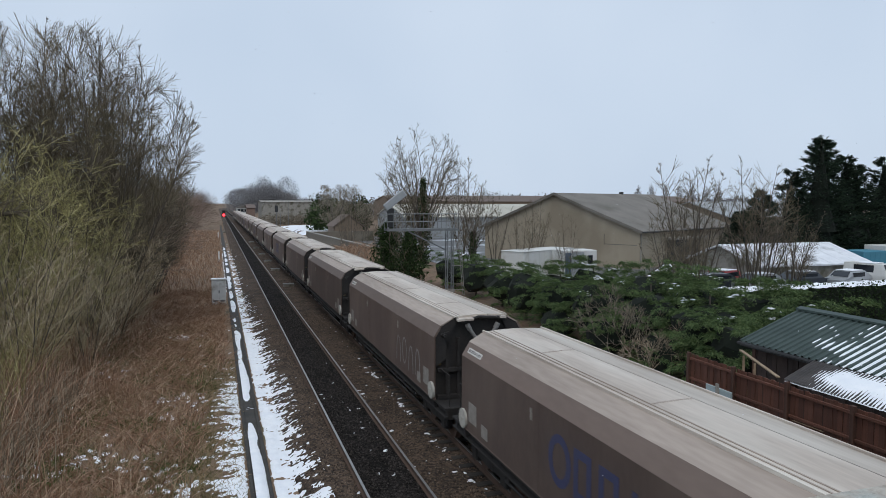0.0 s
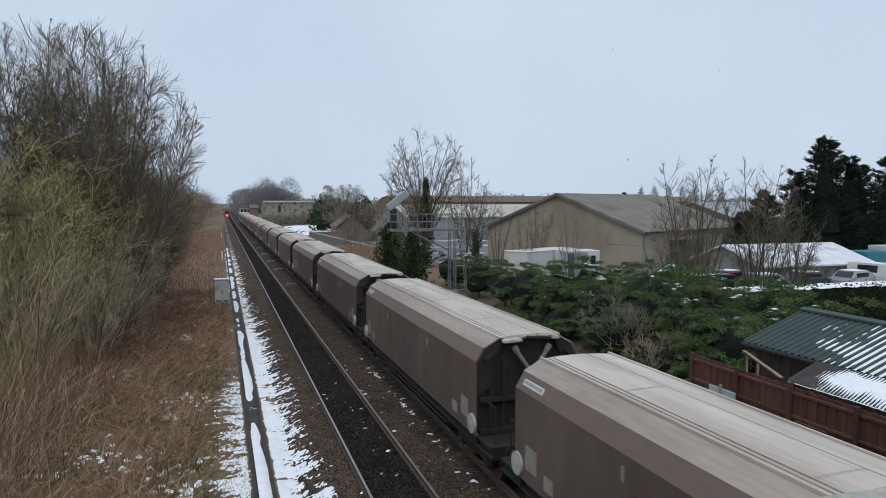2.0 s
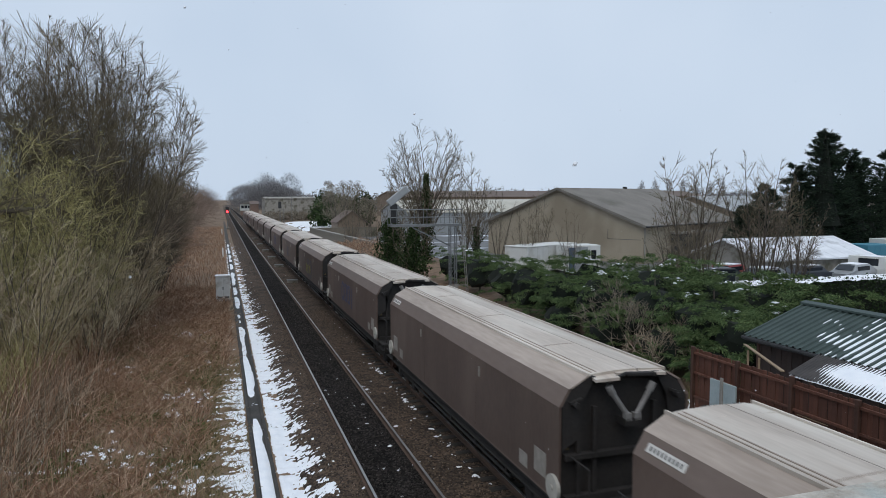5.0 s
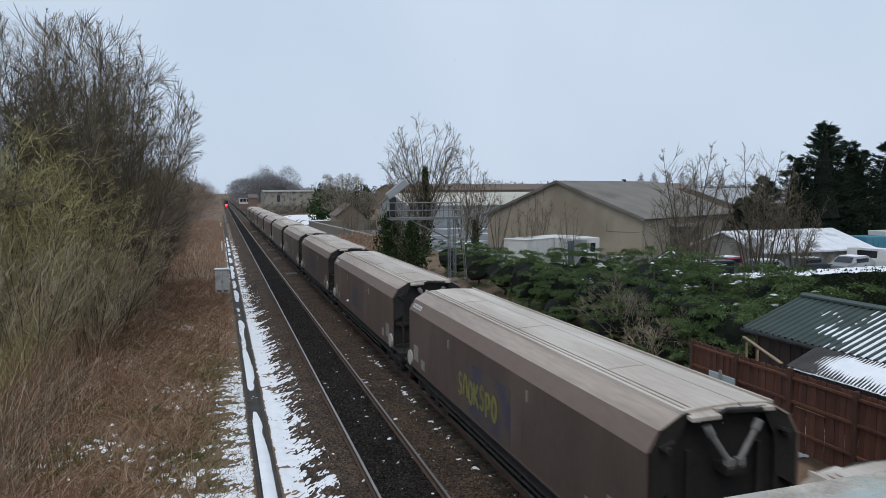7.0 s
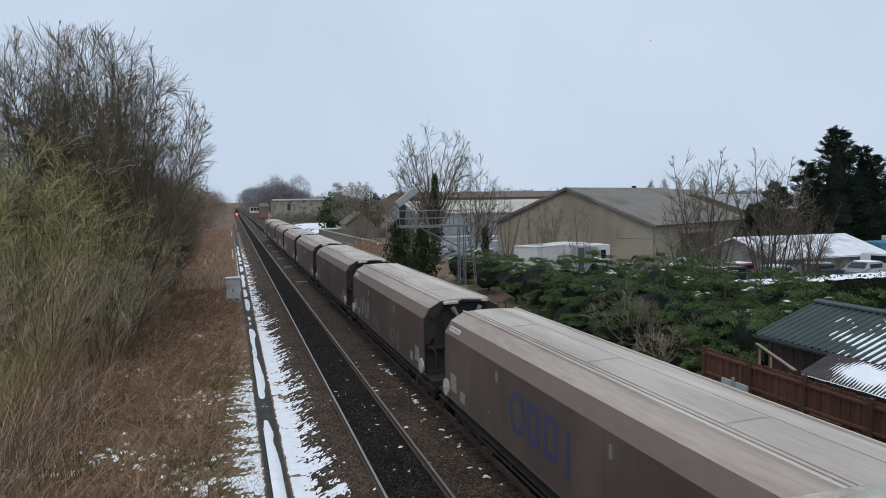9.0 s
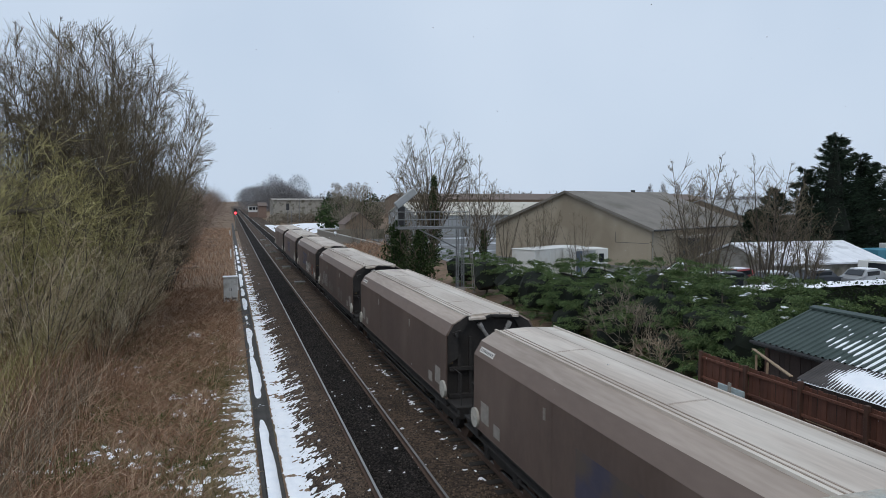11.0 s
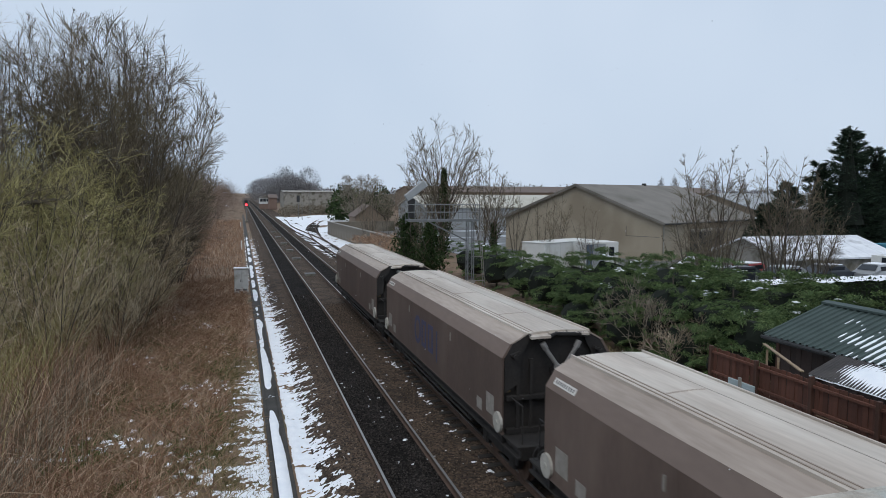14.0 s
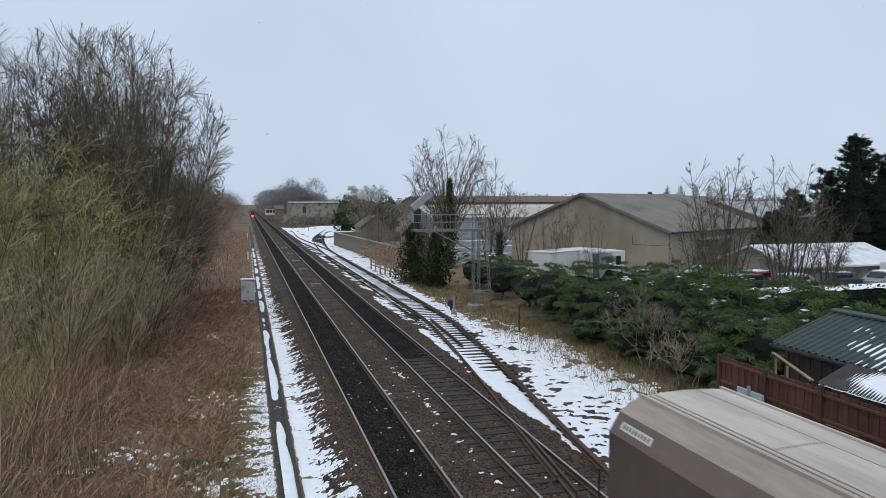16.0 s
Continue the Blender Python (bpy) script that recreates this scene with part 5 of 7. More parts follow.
def trimmed_hedge():
    h = thing("trimmed_hedge", "clipped dark green hedge with snow along its top", "hedge", at=pose(0, 0, 0))
    rng = np.random.default_rng(4)
    n = 9000
    face = rng.random(n) < 0.6
    p = np.stack([rng.uniform(24.5, 44, n), np.where(face, 30 + rng.normal(0, 0.08, n), rng.uniform(30, 31.6, n)), np.where(face, rng.uniform(-0.1, 2.2, n), 2.2 + rng.normal(0, 0.05, n))], 1)
    part("foliage", scatter("foliage", LEAF, xforms(p, rng.uniform(0.1, 0.2, n), rng), MAT["trimmed"]), None, h)
    # near-black block puts in the shade behind the leaves
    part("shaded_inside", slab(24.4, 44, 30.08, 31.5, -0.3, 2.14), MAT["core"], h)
    verts, faces, xs, ys = [], [], np.arange(24.4, 44.2, 0.25), np.arange(30.0, 31.7, 0.2)
    for y in ys:
        for x in xs:
            verts.append((x, y, 2.30 + 0.09 * fbm(x * 1.1, y * 1.3) + 0.05 * fbm(x * 4, y * 4) - (0.05 if y < 30.1 else 0)))
    k = len(xs)
    faces = [(j * k + i, j * k + i + 1, (j + 1) * k + i + 1, (j + 1) * k + i) for j in range(len(ys) - 1) for i in range(k - 1)]
    part("snow_cap", mesh_of("snow_cap", verts, faces, MAT["snow"], smooth=True), None, h, "uneven cap of snow")


trimmed_hedge()


def ivy_tree(label, x, y, height, seed, spec, r, ivy_h, size=0.22, count=2600, spread=0.9, bole=0.3, limbs=14):
    t = fan_tree(label, gat(x, y), seed, height, limbs, 0.32, "twig_dark", r=r * 0.36, fork=bole, low=0.08, gap=0.55, reach=0.12 * height, twig=0.0115 if height > 12 else 0.010, offs=5, open_=40)
    rng = np.random.default_rng(seed)
    z = rng.uniform(0, 1, count) ** 0.85 * ivy_h
    a = rng.uniform(0, 2 * math.pi, count)
    lump = np.array([0.72 + 1.1 * fbm(math.cos(q) * 0.9 + seed, math.sin(q) * 0.9, w * 0.8) for q, w in zip(a, z)])
    k = (spread * (1.0 - (z / ivy_h) ** 1.4) ** 0.6 * np.maximum(lump, 0.1) + 0.16) * rng.uniform(0.35, 1.15, count)
    p = np.stack([np.cos(a) * k, np.sin(a) * k, z + rng.normal(0, 0.1, count)], 1)
    part("ivy", scatter("ivy", LEAF, xforms(p, rng.uniform(0.6, 1.3, count) * size, rng), MAT["ivy"]), None, t, "dark green ivy round the trunk")
    return t


ivy_tree("tall bare tree with an ivy-clad trunk", 21.4, 73, 15.4, 81, (5, 0.82, 27, 0.055), 0.24, 9.6, 0.24, 3400, 0.62, 0.26, 24)
ivy_tree("bare tree thick with dark ivy beside the fence", 14.9, 62, 6.6, 82, FINE, 0.14, 5.6, 0.22, 7000, 1.9)
ivy_tree("dead tree trunk covered in ivy", 15.8, 58, 6.0, 83, FINE, 0.14, 5.0, 0.22, 5200, 1.5)
ivy_tree("bare tree with a little ivy behind the signal", 24.6, 66, 9.2, 84, FINE, 0.14, 4.0, 0.22, 900, 0.5)
slim = fan_tree("slender bare tree with fine upright twigs", gat(25.6, 72), 91, 12.2, 8, 0.22, "twig_dark", "slender bare trees", r=0.06, low=0.2, gap=0.5, reach=1.6, twig=0.011, offs=5, open_=38)
for x_, y_, a_, s_ in ((18.4, 74, 40, 0.92), (29.5, 72, 90, 0.72), (31.6, 66, 10, 0.62), (26.2, 58, 30, 0.55), (29.4, 55, 230, 0.5), (16.6, 92, 200, 0.8), (17.5, 84, 111, 0.6)):
    scaled_copy(slim, x_, y_, a_, s_)
multi = fan_tree("multi-stemmed bare tree with fine branches", gat(31.9, 42), 95, 11.0, 8, 0.25, "twig_dark", "bare trees by the yard", r=0.085, low=0.2, gap=0.40, reach=1.7, twig=0.0105, offs=6, open_=42)
for x_, y_, a_, s_ in ((34.0, 43, 60, 0.97), (29.6, 41, 170, 0.62), (37.2, 41.5, 200, 0.98), (39.2, 42.4, 300, 0.9), (41.6, 42, 30, 0.7), (43.2, 43, 140, 0.55)):
    scaled_copy(multi, x_, y_, a_, s_)


def tall_conifer(x, y, h, seed, w=2.6):
    """A spruce: whorls of boughs that sag and turn up at their tips, round cones blackened for the inner shade."""
    t = thing("conifer_tree", "tall shaggy dark conifer", "conifer", "dark conifers by the yard", at=pose(x, y, ground_z(x, y)))
    rng = np.random.default_rng(seed)
    pts, dirs = [], []
    for u in np.linspace(0.04, 0.99, 170):
        a = rng.uniform(0, 2 * math.pi)
        reach = w * (1 - u) ** 0.72 * rng.uniform(0.8, 1.15) + 0.25
        d = np.array([math.cos(a), math.sin(a), 0.0])
        side = np.array([-d[1], d[0], 0.0])
        for s in rng.uniform(0.2, 1.0, 36):
            wide = rng.normal(0, 0.22) * reach * (1.1 - s) + rng.normal(0, 0.06)
            pts.append(d * reach * s + side * wide + np.array([0, 0, h * u + reach * (0.42 * s * s - 0.30 * s) + rng.normal(0, 0.09)]))
            dirs.append(d + side * wide * 1.4 + np.array([0, 0, 0.75 * s - 0.25]) + rng.normal(0, 0.22, 3))
    pts += [np.array([0, 0, h * 0.97])] * 4
    dirs += [np.array([rng.normal(0, 0.15), rng.normal(0, 0.15), 1.0]) for _ in range(4)]
    p = np.array(pts)
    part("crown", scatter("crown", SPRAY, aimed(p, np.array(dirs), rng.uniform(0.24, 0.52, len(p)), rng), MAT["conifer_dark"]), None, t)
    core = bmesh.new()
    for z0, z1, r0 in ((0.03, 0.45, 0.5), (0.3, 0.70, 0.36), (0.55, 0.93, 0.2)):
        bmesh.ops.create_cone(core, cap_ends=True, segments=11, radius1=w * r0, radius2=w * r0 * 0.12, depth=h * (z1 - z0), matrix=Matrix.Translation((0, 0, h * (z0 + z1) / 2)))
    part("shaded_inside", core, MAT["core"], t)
    tr = Wood(seed)
    tr.tube([Vector((0, 0, -0.2)), Vector((0, 0.1, h * 0.5)), Vector((0, 0, h * 0.97))], 0.24, 0.03, 7)
    part("trunk", tr.mesh("trunk", MAT["bark"]), None, t)


for n_, (x_, y_, h_, w_) in enumerate(((57.6, 55, 13.6, 4.6), (59.3, 56.2, 13.4, 4.6), (55.4, 56.5, 10.2, 3.6), (62.0, 56, 11.8, 4.8), (64.5, 57, 11.0, 4.8), (68.5, 57, 11.8, 4.8), (53.2, 58, 8.2, 3.2), (72.5, 59, 10.4, 4.4), (51.6, 59, 6.0, 2.6))):
    tall_conifer(x_, y_, h_, 200 + n_, w_)

# ------------------------------------------------------------------ bridge


def build_bridge():
    """The road bridge from which the line is seen: coping stones on a parapet, deck and beams across the cutting."""
    b = thing("bridge", "road bridge with weathered buff stone coping on its parapet", "bridge", kind="structure")
    far, near, top = 0.79, 0.40, 6.555
    rng = random.Random(6)
    x = -9.0
    while x < 24:
        w = rng.uniform(0.78, 0.92)
        part("coping_stone", slab(x + 0.006, x + w - 0.006, near, far + rng.uniform(-0.012, 0.012), top - 0.11, top + rng.uniform(-0.004, 0.004), 0.018), MAT["coping"], b)
        x += w
    part("parapet_wall", slab(-9, 24, near + 0.05, far - 0.05, 5.25, top - 0.112), MAT["brick"], b)
    part("deck", slab(-9, 24, -6.5, far - 0.02, 5.0, 5.248), MAT["concrete"], b)
    for y in (-6.0, -3.0, 0.45):
        part("deck_beam", slab(-9, 24, y - 0.2, y + 0.2, 4.45, 4.998), MAT["concrete"], b)
    for x0, x1 in ((-9, -7.6), (22.6, 24)):
        part("abutment", slab(x0, x1, -6.5, 0.7, -1.0, 4.448), MAT["brick"], b)


build_bridge()

# ------------------------------------------------------------------ lineside things


def build_cabinet():
    c = thing("signal_cabinet", "pale grey two-door lineside equipment cabinet", "equipment cabinet", at=pose(0.0, 52.6, ground_z(0, 52.6) - 0.02))
    part("plinth", slab(-0.56, 0.56, -0.32, 0.32, 0, 0.14, 0.02), MAT["concrete"], c)
    part("body", slab(-0.5, 0.5, -0.26, 0.3, 0.14, 1.88, 0.02), MAT["cabinet"], c)
    part("roof", slab(-0.56, 0.56, -0.34, 0.36, 1.88, 1.98, 0.03), MAT["cabinet"], c)
    for x in (-0.245, 0.245):
        d = part("door", slab(x - 0.235, x + 0.235, -0.29, -0.255, 0.2, 1.82, 0.012), MAT["cabinet"], c)
        part("handle", slab(x * 0.2 - 0.02, x * 0.2 + 0.02, -0.33, -0.285, 0.95, 1.15), MAT["galv"], d)
        part("vent", slab(x - 0.15, x + 0.15, -0.298, -0.285, 0.32, 0.46), MAT["galv"], d)
    part("snow_cap", slab(-0.5, 0.5, -0.3, 0.3, 1.975, 2.0, 0.01), MAT["snow"], c)


build_cabinet()


def build_gantry():
    """A cantilever signal: lattice tower, platform with railings, signal head and ladder."""
    g = thing("cantilever_signal", "galvanised cantilever signal with railed platform and lattice tower", "railway signal", at=pose(15.25, 45.6, -0.42))
    top, half = 5.45, 0.21
    for sx in (-1, 1):
        for sy in (-1, 1):
            part("tower_leg", slab(sx * half - 0.03, sx * half + 0.03, sy * half - 0.025, sy * half + 0.025, 0, top), MAT["galv"], g)
    for sy in (-1, 1):
        for k in range(7):
            z0, z1 = 0.4 + k * 0.72, 0.4 + (k + 1) * 0.72
            s = 1 if k % 2 else -1
            part("tower_brace", beam(bmesh.new(), (s * half, sy * half, z0), (-s * half, sy * half, z1), 0.022, 0.015), MAT["galv"], g)
            part("tower_brace", beam(bmesh.new(), (s * half, sy * half, z1), (-s * half, sy * half, z1), 0.022, 0.015), MAT["galv"], g)
    for sx in (-1, 1):
        for k in range(7):
            z0, z1 = 0.4 + k * 0.72, 0.4 + (k + 1) * 0.72
            s = 1 if k % 2 else -1
            part("tower_brace", beam(bmesh.new(), (sx * half, s * half, z0), (sx * half, -s * half, z1), 0.015, 0.022), MAT["galv"], g)
    part("footing", slab(-0.5, 0.5, -0.5, 0.5, -0.2, 0.35, 0.03), MAT["concrete"], g)
    for y in (-0.4, 0.4):
        part("platform_beam", slab(-4.5, 0.55, y - 0.04, y + 0.04, 5.47, 5.60), MAT["galv"], g)
    deck = bmesh.new()
    for k in range(34):
        box(deck, -4.5 + k * 0.148, -4.5 + k * 0.148 + 0.11, -0.42, 0.42, 5.60, 5.63)
    part("walkway_grating", deck, MAT["galv"], g)
    part("diagonal_strut", beam(bmesh.new(), (-2.9, 0, 5.42), (-0.22, 0, 4.1), 0.09, 0.09), MAT["galv"], g)
    for y in (-0.44, 0.44):
        for k in range(9):
            x = -4.5 + k * 0.63
            part("railing_post", rod(bmesh.new(), (x, y, 5.6), (x, y, 6.62), 0.022, 6), MAT["galv"], g)
        for z in (6.1, 6.62):
            part("handrail", rod(bmesh.new(), (-4.5, y, z), (0.55, y, z), 0.024, 6), MAT["galv"], g)
    for x in (-4.5, 0.55):
        for z in (6.1, 6.62):
            part("handrail", rod(bmesh.new(), (x, -0.44, z), (x, 0.44, z), 0.024, 6), MAT["galv"], g)
    # signal head with backboard, seen from behind, and the slanting route indicator
    head = bmesh.new()
    box(head, -4.25, -3.78, 0.5, 0.72, 5.7, 7.0, 0.04)
    h = part("signal_head", head, MAT["black"], g, "matt black signal head")
    for z in (5.95, 6.25, 6.55, 6.82):
        part("lens_hood", rod(bmesh.new(), (-4.015, 0.72, z), (-4.015, 1.0, z), 0.12, 12), MAT["black"], h)
    ind = bmesh.new()
    m = Matrix.Translation((-3.72, 0.6, 7.55)) @ Matrix.Rotation(radians(52), 4, "Y") @ Matrix.Diagonal((0.5, 0.26, 1.75, 1))
    bmesh.ops.create_cube(ind, size=1.0, matrix=m)
    bmesh.ops.bevel(ind, geom=ind.edges[:], offset=0.05, segments=1, affect="EDGES")
    i = part("route_indicator", ind, MAT["grey_clad"], g, "pale grey slanting route indicator case")
    for k in range(5):
        u = -0.64 + k * 0.32
        cx, cz = -3.72 + u * math.sin(radians(52)), 7.55 + u * math.cos(radians(52))
        part("lamp_hood", rod(bmesh.new(), (cx, 0.7, cz), (cx, 0.95, cz), 0.14, 12), MAT["grey_clad"], i)
    part("indicator_post", rod(bmesh.new(), (-4.2, 0.55, 5.6), (-4.2, 0.55, 7.3), 0.04, 8), MAT["galv"], g)
    # sloping ladder with landings
    for y in (-0.2, 0.2):
        part("ladder_stile", beam(bmesh.new(), (1.05, y, 0.95), (0.6, y, 6.7), 0.05, 0.03), MAT["plate"], g)
    for k in range(18):
        u = k / 18
        part("ladder_rung", rod(bmesh.new(), (1.05 - 0.45 * u, -0.2, 0.95 + 5.75 * u), (1.05 - 0.45 * u, 0.2, 0.95 + 5.75 * u), 0.014, 6), MAT["galv"], g)
    for z in (1.3, 3.0, 4.1):
        part("ladder_stay", slab(0.2, 1.15 - 0.07 * z, -0.03, 0.03, z, z + 0.05), MAT["plate"], g)
    part("tower_plate", slab(-0.28, 0.3, -0.285, -0.26, 1.2, 1.42), MAT["plate"], g, "white plate on the tower")


build_gantry()


def build_point_machine():
    s = thing("ground_signal", "small dark shunting signal beside the siding", "shunting signal", at=pose(13.5, 45.8, -0.4))
    part("post", slab(-0.06, 0.06, -0.06, 0.06, 0, 0.3), MAT["black"], s)
    part("case", slab(-0.22, 0.22, -0.16, 0.16, 0.25, 0.72, 0.05), MAT["black"], s)
    part("lens_hood", rod(bmesh.new(), (-0.08, 0.16, 0.5), (-0.08, 0.28, 0.5), 0.07, 10), MAT["black"], s)
    p = thing("marker_post", "short grey concrete marker post", "post", at=pose(13.05, 43.6, -0.42))
    part("shaft", slab(-0.06, 0.06, -0.06, 0.06, 0, 1.25, 0.01), MAT["concrete"], p)
    part("base", slab(-0.16, 0.16, -0.16, 0.16, 0, 0.3, 0.02), MAT["concrete"], p)
    for x, y in ((13.35, 20.4), (13.0, 19.2), (15.0, 37)):
        q = thing("wooden_stake", "thin weathered wooden stake by the siding", "stake", "stakes by the siding", at=pose(x, y, ground_z(x, y)))
        part("shaft", slab(-0.035, 0.035, -0.035, 0.035, -0.1, 0.75 if y < 30 else 1.5), MAT["post"], q)


build_point_machine()


def build_far_signal():
    s = thing("colour_light_signal", "distant signal showing a red light", "railway signal", at=pose(1.5, 178, -0.45))
    part("post", rod(bmesh.new(), (0, 0, 0), (0, 0, 4.2), 0.09, 8), MAT["galv"], s)
    h = part("signal_head", slab(-0.4, 0.4, -0.1, 0.12, 3.9, 5.5, 0.05), MAT["black"], s)
    part("red_lens", rod(bmesh.new(), (0, -0.12, 4.35), (0, -0.16, 4.35), 0.3, 14), MAT["red_lamp"], h, "glowing red lens")
    part("plinth", slab(-0.4, 0.4, -0.4, 0.4, 0, 0.4), MAT["concrete"], s)
    for x, y, hgt in ((20.5, 215, 9.0), (16.0, 190, 4.5)):
        p = thing("lamp_post", "thin grey yard lamp post", "lamp post", at=pose(x, y, -0.4))
        part("shaft", rod(bmesh.new(), (0, 0, 0), (0, 0, hgt), 0.09, 8, 0.05), MAT["galv"], p)
        part("lantern", slab(-0.35, 0.15, -0.12, 0.12, hgt, hgt + 0.12, 0.02), MAT["galv"], p)
    for x, y, hgt in ((16.2, 205, 4.6),):
        q = thing("colour_light_signal", "dark unlit signal beside the sidings", "railway signal", at=pose(x, y, -0.4))
        part("post", rod(bmesh.new(), (0, 0, 0), (0, 0, hgt), 0.09, 8), MAT["galv"], q)
        part("signal_head", slab(-0.45, 0.45, -0.1, 0.12, hgt, hgt + 1.9, 0.05), MAT["black"], q)
    for y in (92, 150):
        w = thing("location_post", "short white trackside post", "post", "white trackside posts", at=pose(0.1, y, -0.46))
        part("shaft", slab(-0.09, 0.09, -0.06, 0.06, 0, 1.3), MAT["white_box"], w)


build_far_signal()


def build_wall():
    w = thing("yard_wall", "long buff block wall with pale coping by the sidings", "wall", kind="structure")
    a, b = Vector((15.0, 124, 0)), Vector((16.9, 78, 0))
    n = 20
    block = from_bm("wall_panel", slab(-0.14, 0.14, -1.17, 1.17, 0, 2.25, 0.02), MAT["block_wall"])
    cap = from_bm("coping", slab(-0.2, 0.2, -1.19, 1.19, 2.25, 2.36, 0.02), MAT["concrete"])
    for i in range(n):
        p = a.lerp(b, (i + 0.5) / n)
        for name, me in (("wall_panel", block), ("coping", cap)):
            ob = new(name, me)
            ob.parent = w
            ob.matrix_basis = pose(p.x, p.y, -0.42, 0, 0, math.degrees(math.atan2(b.x - a.x, a.y - b.y)))
    part("return_wall", slab(15.0, 27, 124, 124.28, -0.42, 1.85, 0.02), MAT["block_wall"], w)
    f = thing("timber_railing", "weathered post-and-rail timber fence beside the siding", "fence")
    for i in range(7):
        y = 64.5 + i * 2.1
        x = 14.1 - 0.12 * i
        part("post", slab(x - 0.07, x + 0.07, y - 0.07, y + 0.07, -0.45, 0.95, 0.01), MAT["pale_wood"], f)
        if i < 6:
            for z in (0.15, 0.5, 0.82):
                part("rail", beam(bmesh.new(), (x - 0.09, y, z), (x - 0.21, y + 2.1, z), 0.05, 0.12), MAT["pale_wood"], f)


build_wall()
br_ = bare_tree("brown leafless bramble thicket by the wall", gat(15.6, 76), 141, 3.2, SCRUB, 0.03, 8, 0.6, "bramble", "bramble thickets by the wall")
for x_, y_, a_, s_ in ((15.4, 82, 50, 0.95), (15.0, 70, 100, 0.9), (16.2, 88, 10, 0.7), (15.4, 94, 200, 0.6)):
    scaled_copy(br_, x_, y_, a_, s_)

# ------------------------------------------------------------------ garden fence and shed


def build_fence():
    """Close-boarded panels between posts, along x = 13."""
    f = thing("garden_fence", "red-brown close-boarded garden fence with gaps at the joints", "fence")
    x, g = 13.0, 0.62
    board = from_bm("board", slab(-0.011, 0.011, -0.068, 0.068, 0, 1.86, 0.004), MAT["fence"])
    post = from_bm("post", slab(-0.05, 0.05, -0.05, 0.05, -0.1, 2.02, 0.008), MAT["post"])
    for k in range(8):
        y1 = 16.75 - k * 1.83
        zt = 2.62 - 0.012 * k
        ob = new("post", post)
        ob.parent, ob.matrix_basis = f, pose(x - 0.06, y1, zt - 1.99 + (0.06 if k == 2 else 0))
        for b in range(13):
            ob = new("board", board)
            ob.parent = f
            ob.matrix_basis = pose(x + (0.008 if b % 2 else -0.008), y1 - 0.12 - b * 0.134, zt - 1.88 + 0.012 * math.sin(b * 2.1 + k), 0.5 * math.sin(b * 1.7 + k), 0, 0)
        for z in (0.45, 1.15, 1.72):
            part("rail", slab(x - 0.07, x - 0.02, y1 - 1.78, y1 - 0.05, zt - 1.9 + z, zt - 1.9 + z + 0.07, 0.006), MAT["fence"], f)
    # light through a gap, put in as a pale strip over the boards
    part("painted_light_slit", slab(x - 0.074, x - 0.068, 12.0, 12.9, 1.80, 1.815), MAT["pale_wood"], f)
    s = thing("pale_sheet", "pale blue-grey plastic sheet against the fence", "plastic sheet", at=pose(12.8, 15.3, 0.62))
    part("sheet", slab(-0.03, 0.03, -0.5, 0.5, 0, 1.36, 0.01), MAT["tarp"], s)
    part("batten", slab(-0.07, -0.03, -0.05, 0.05, 0, 1.48), MAT["concrete"], s)


build_fence()


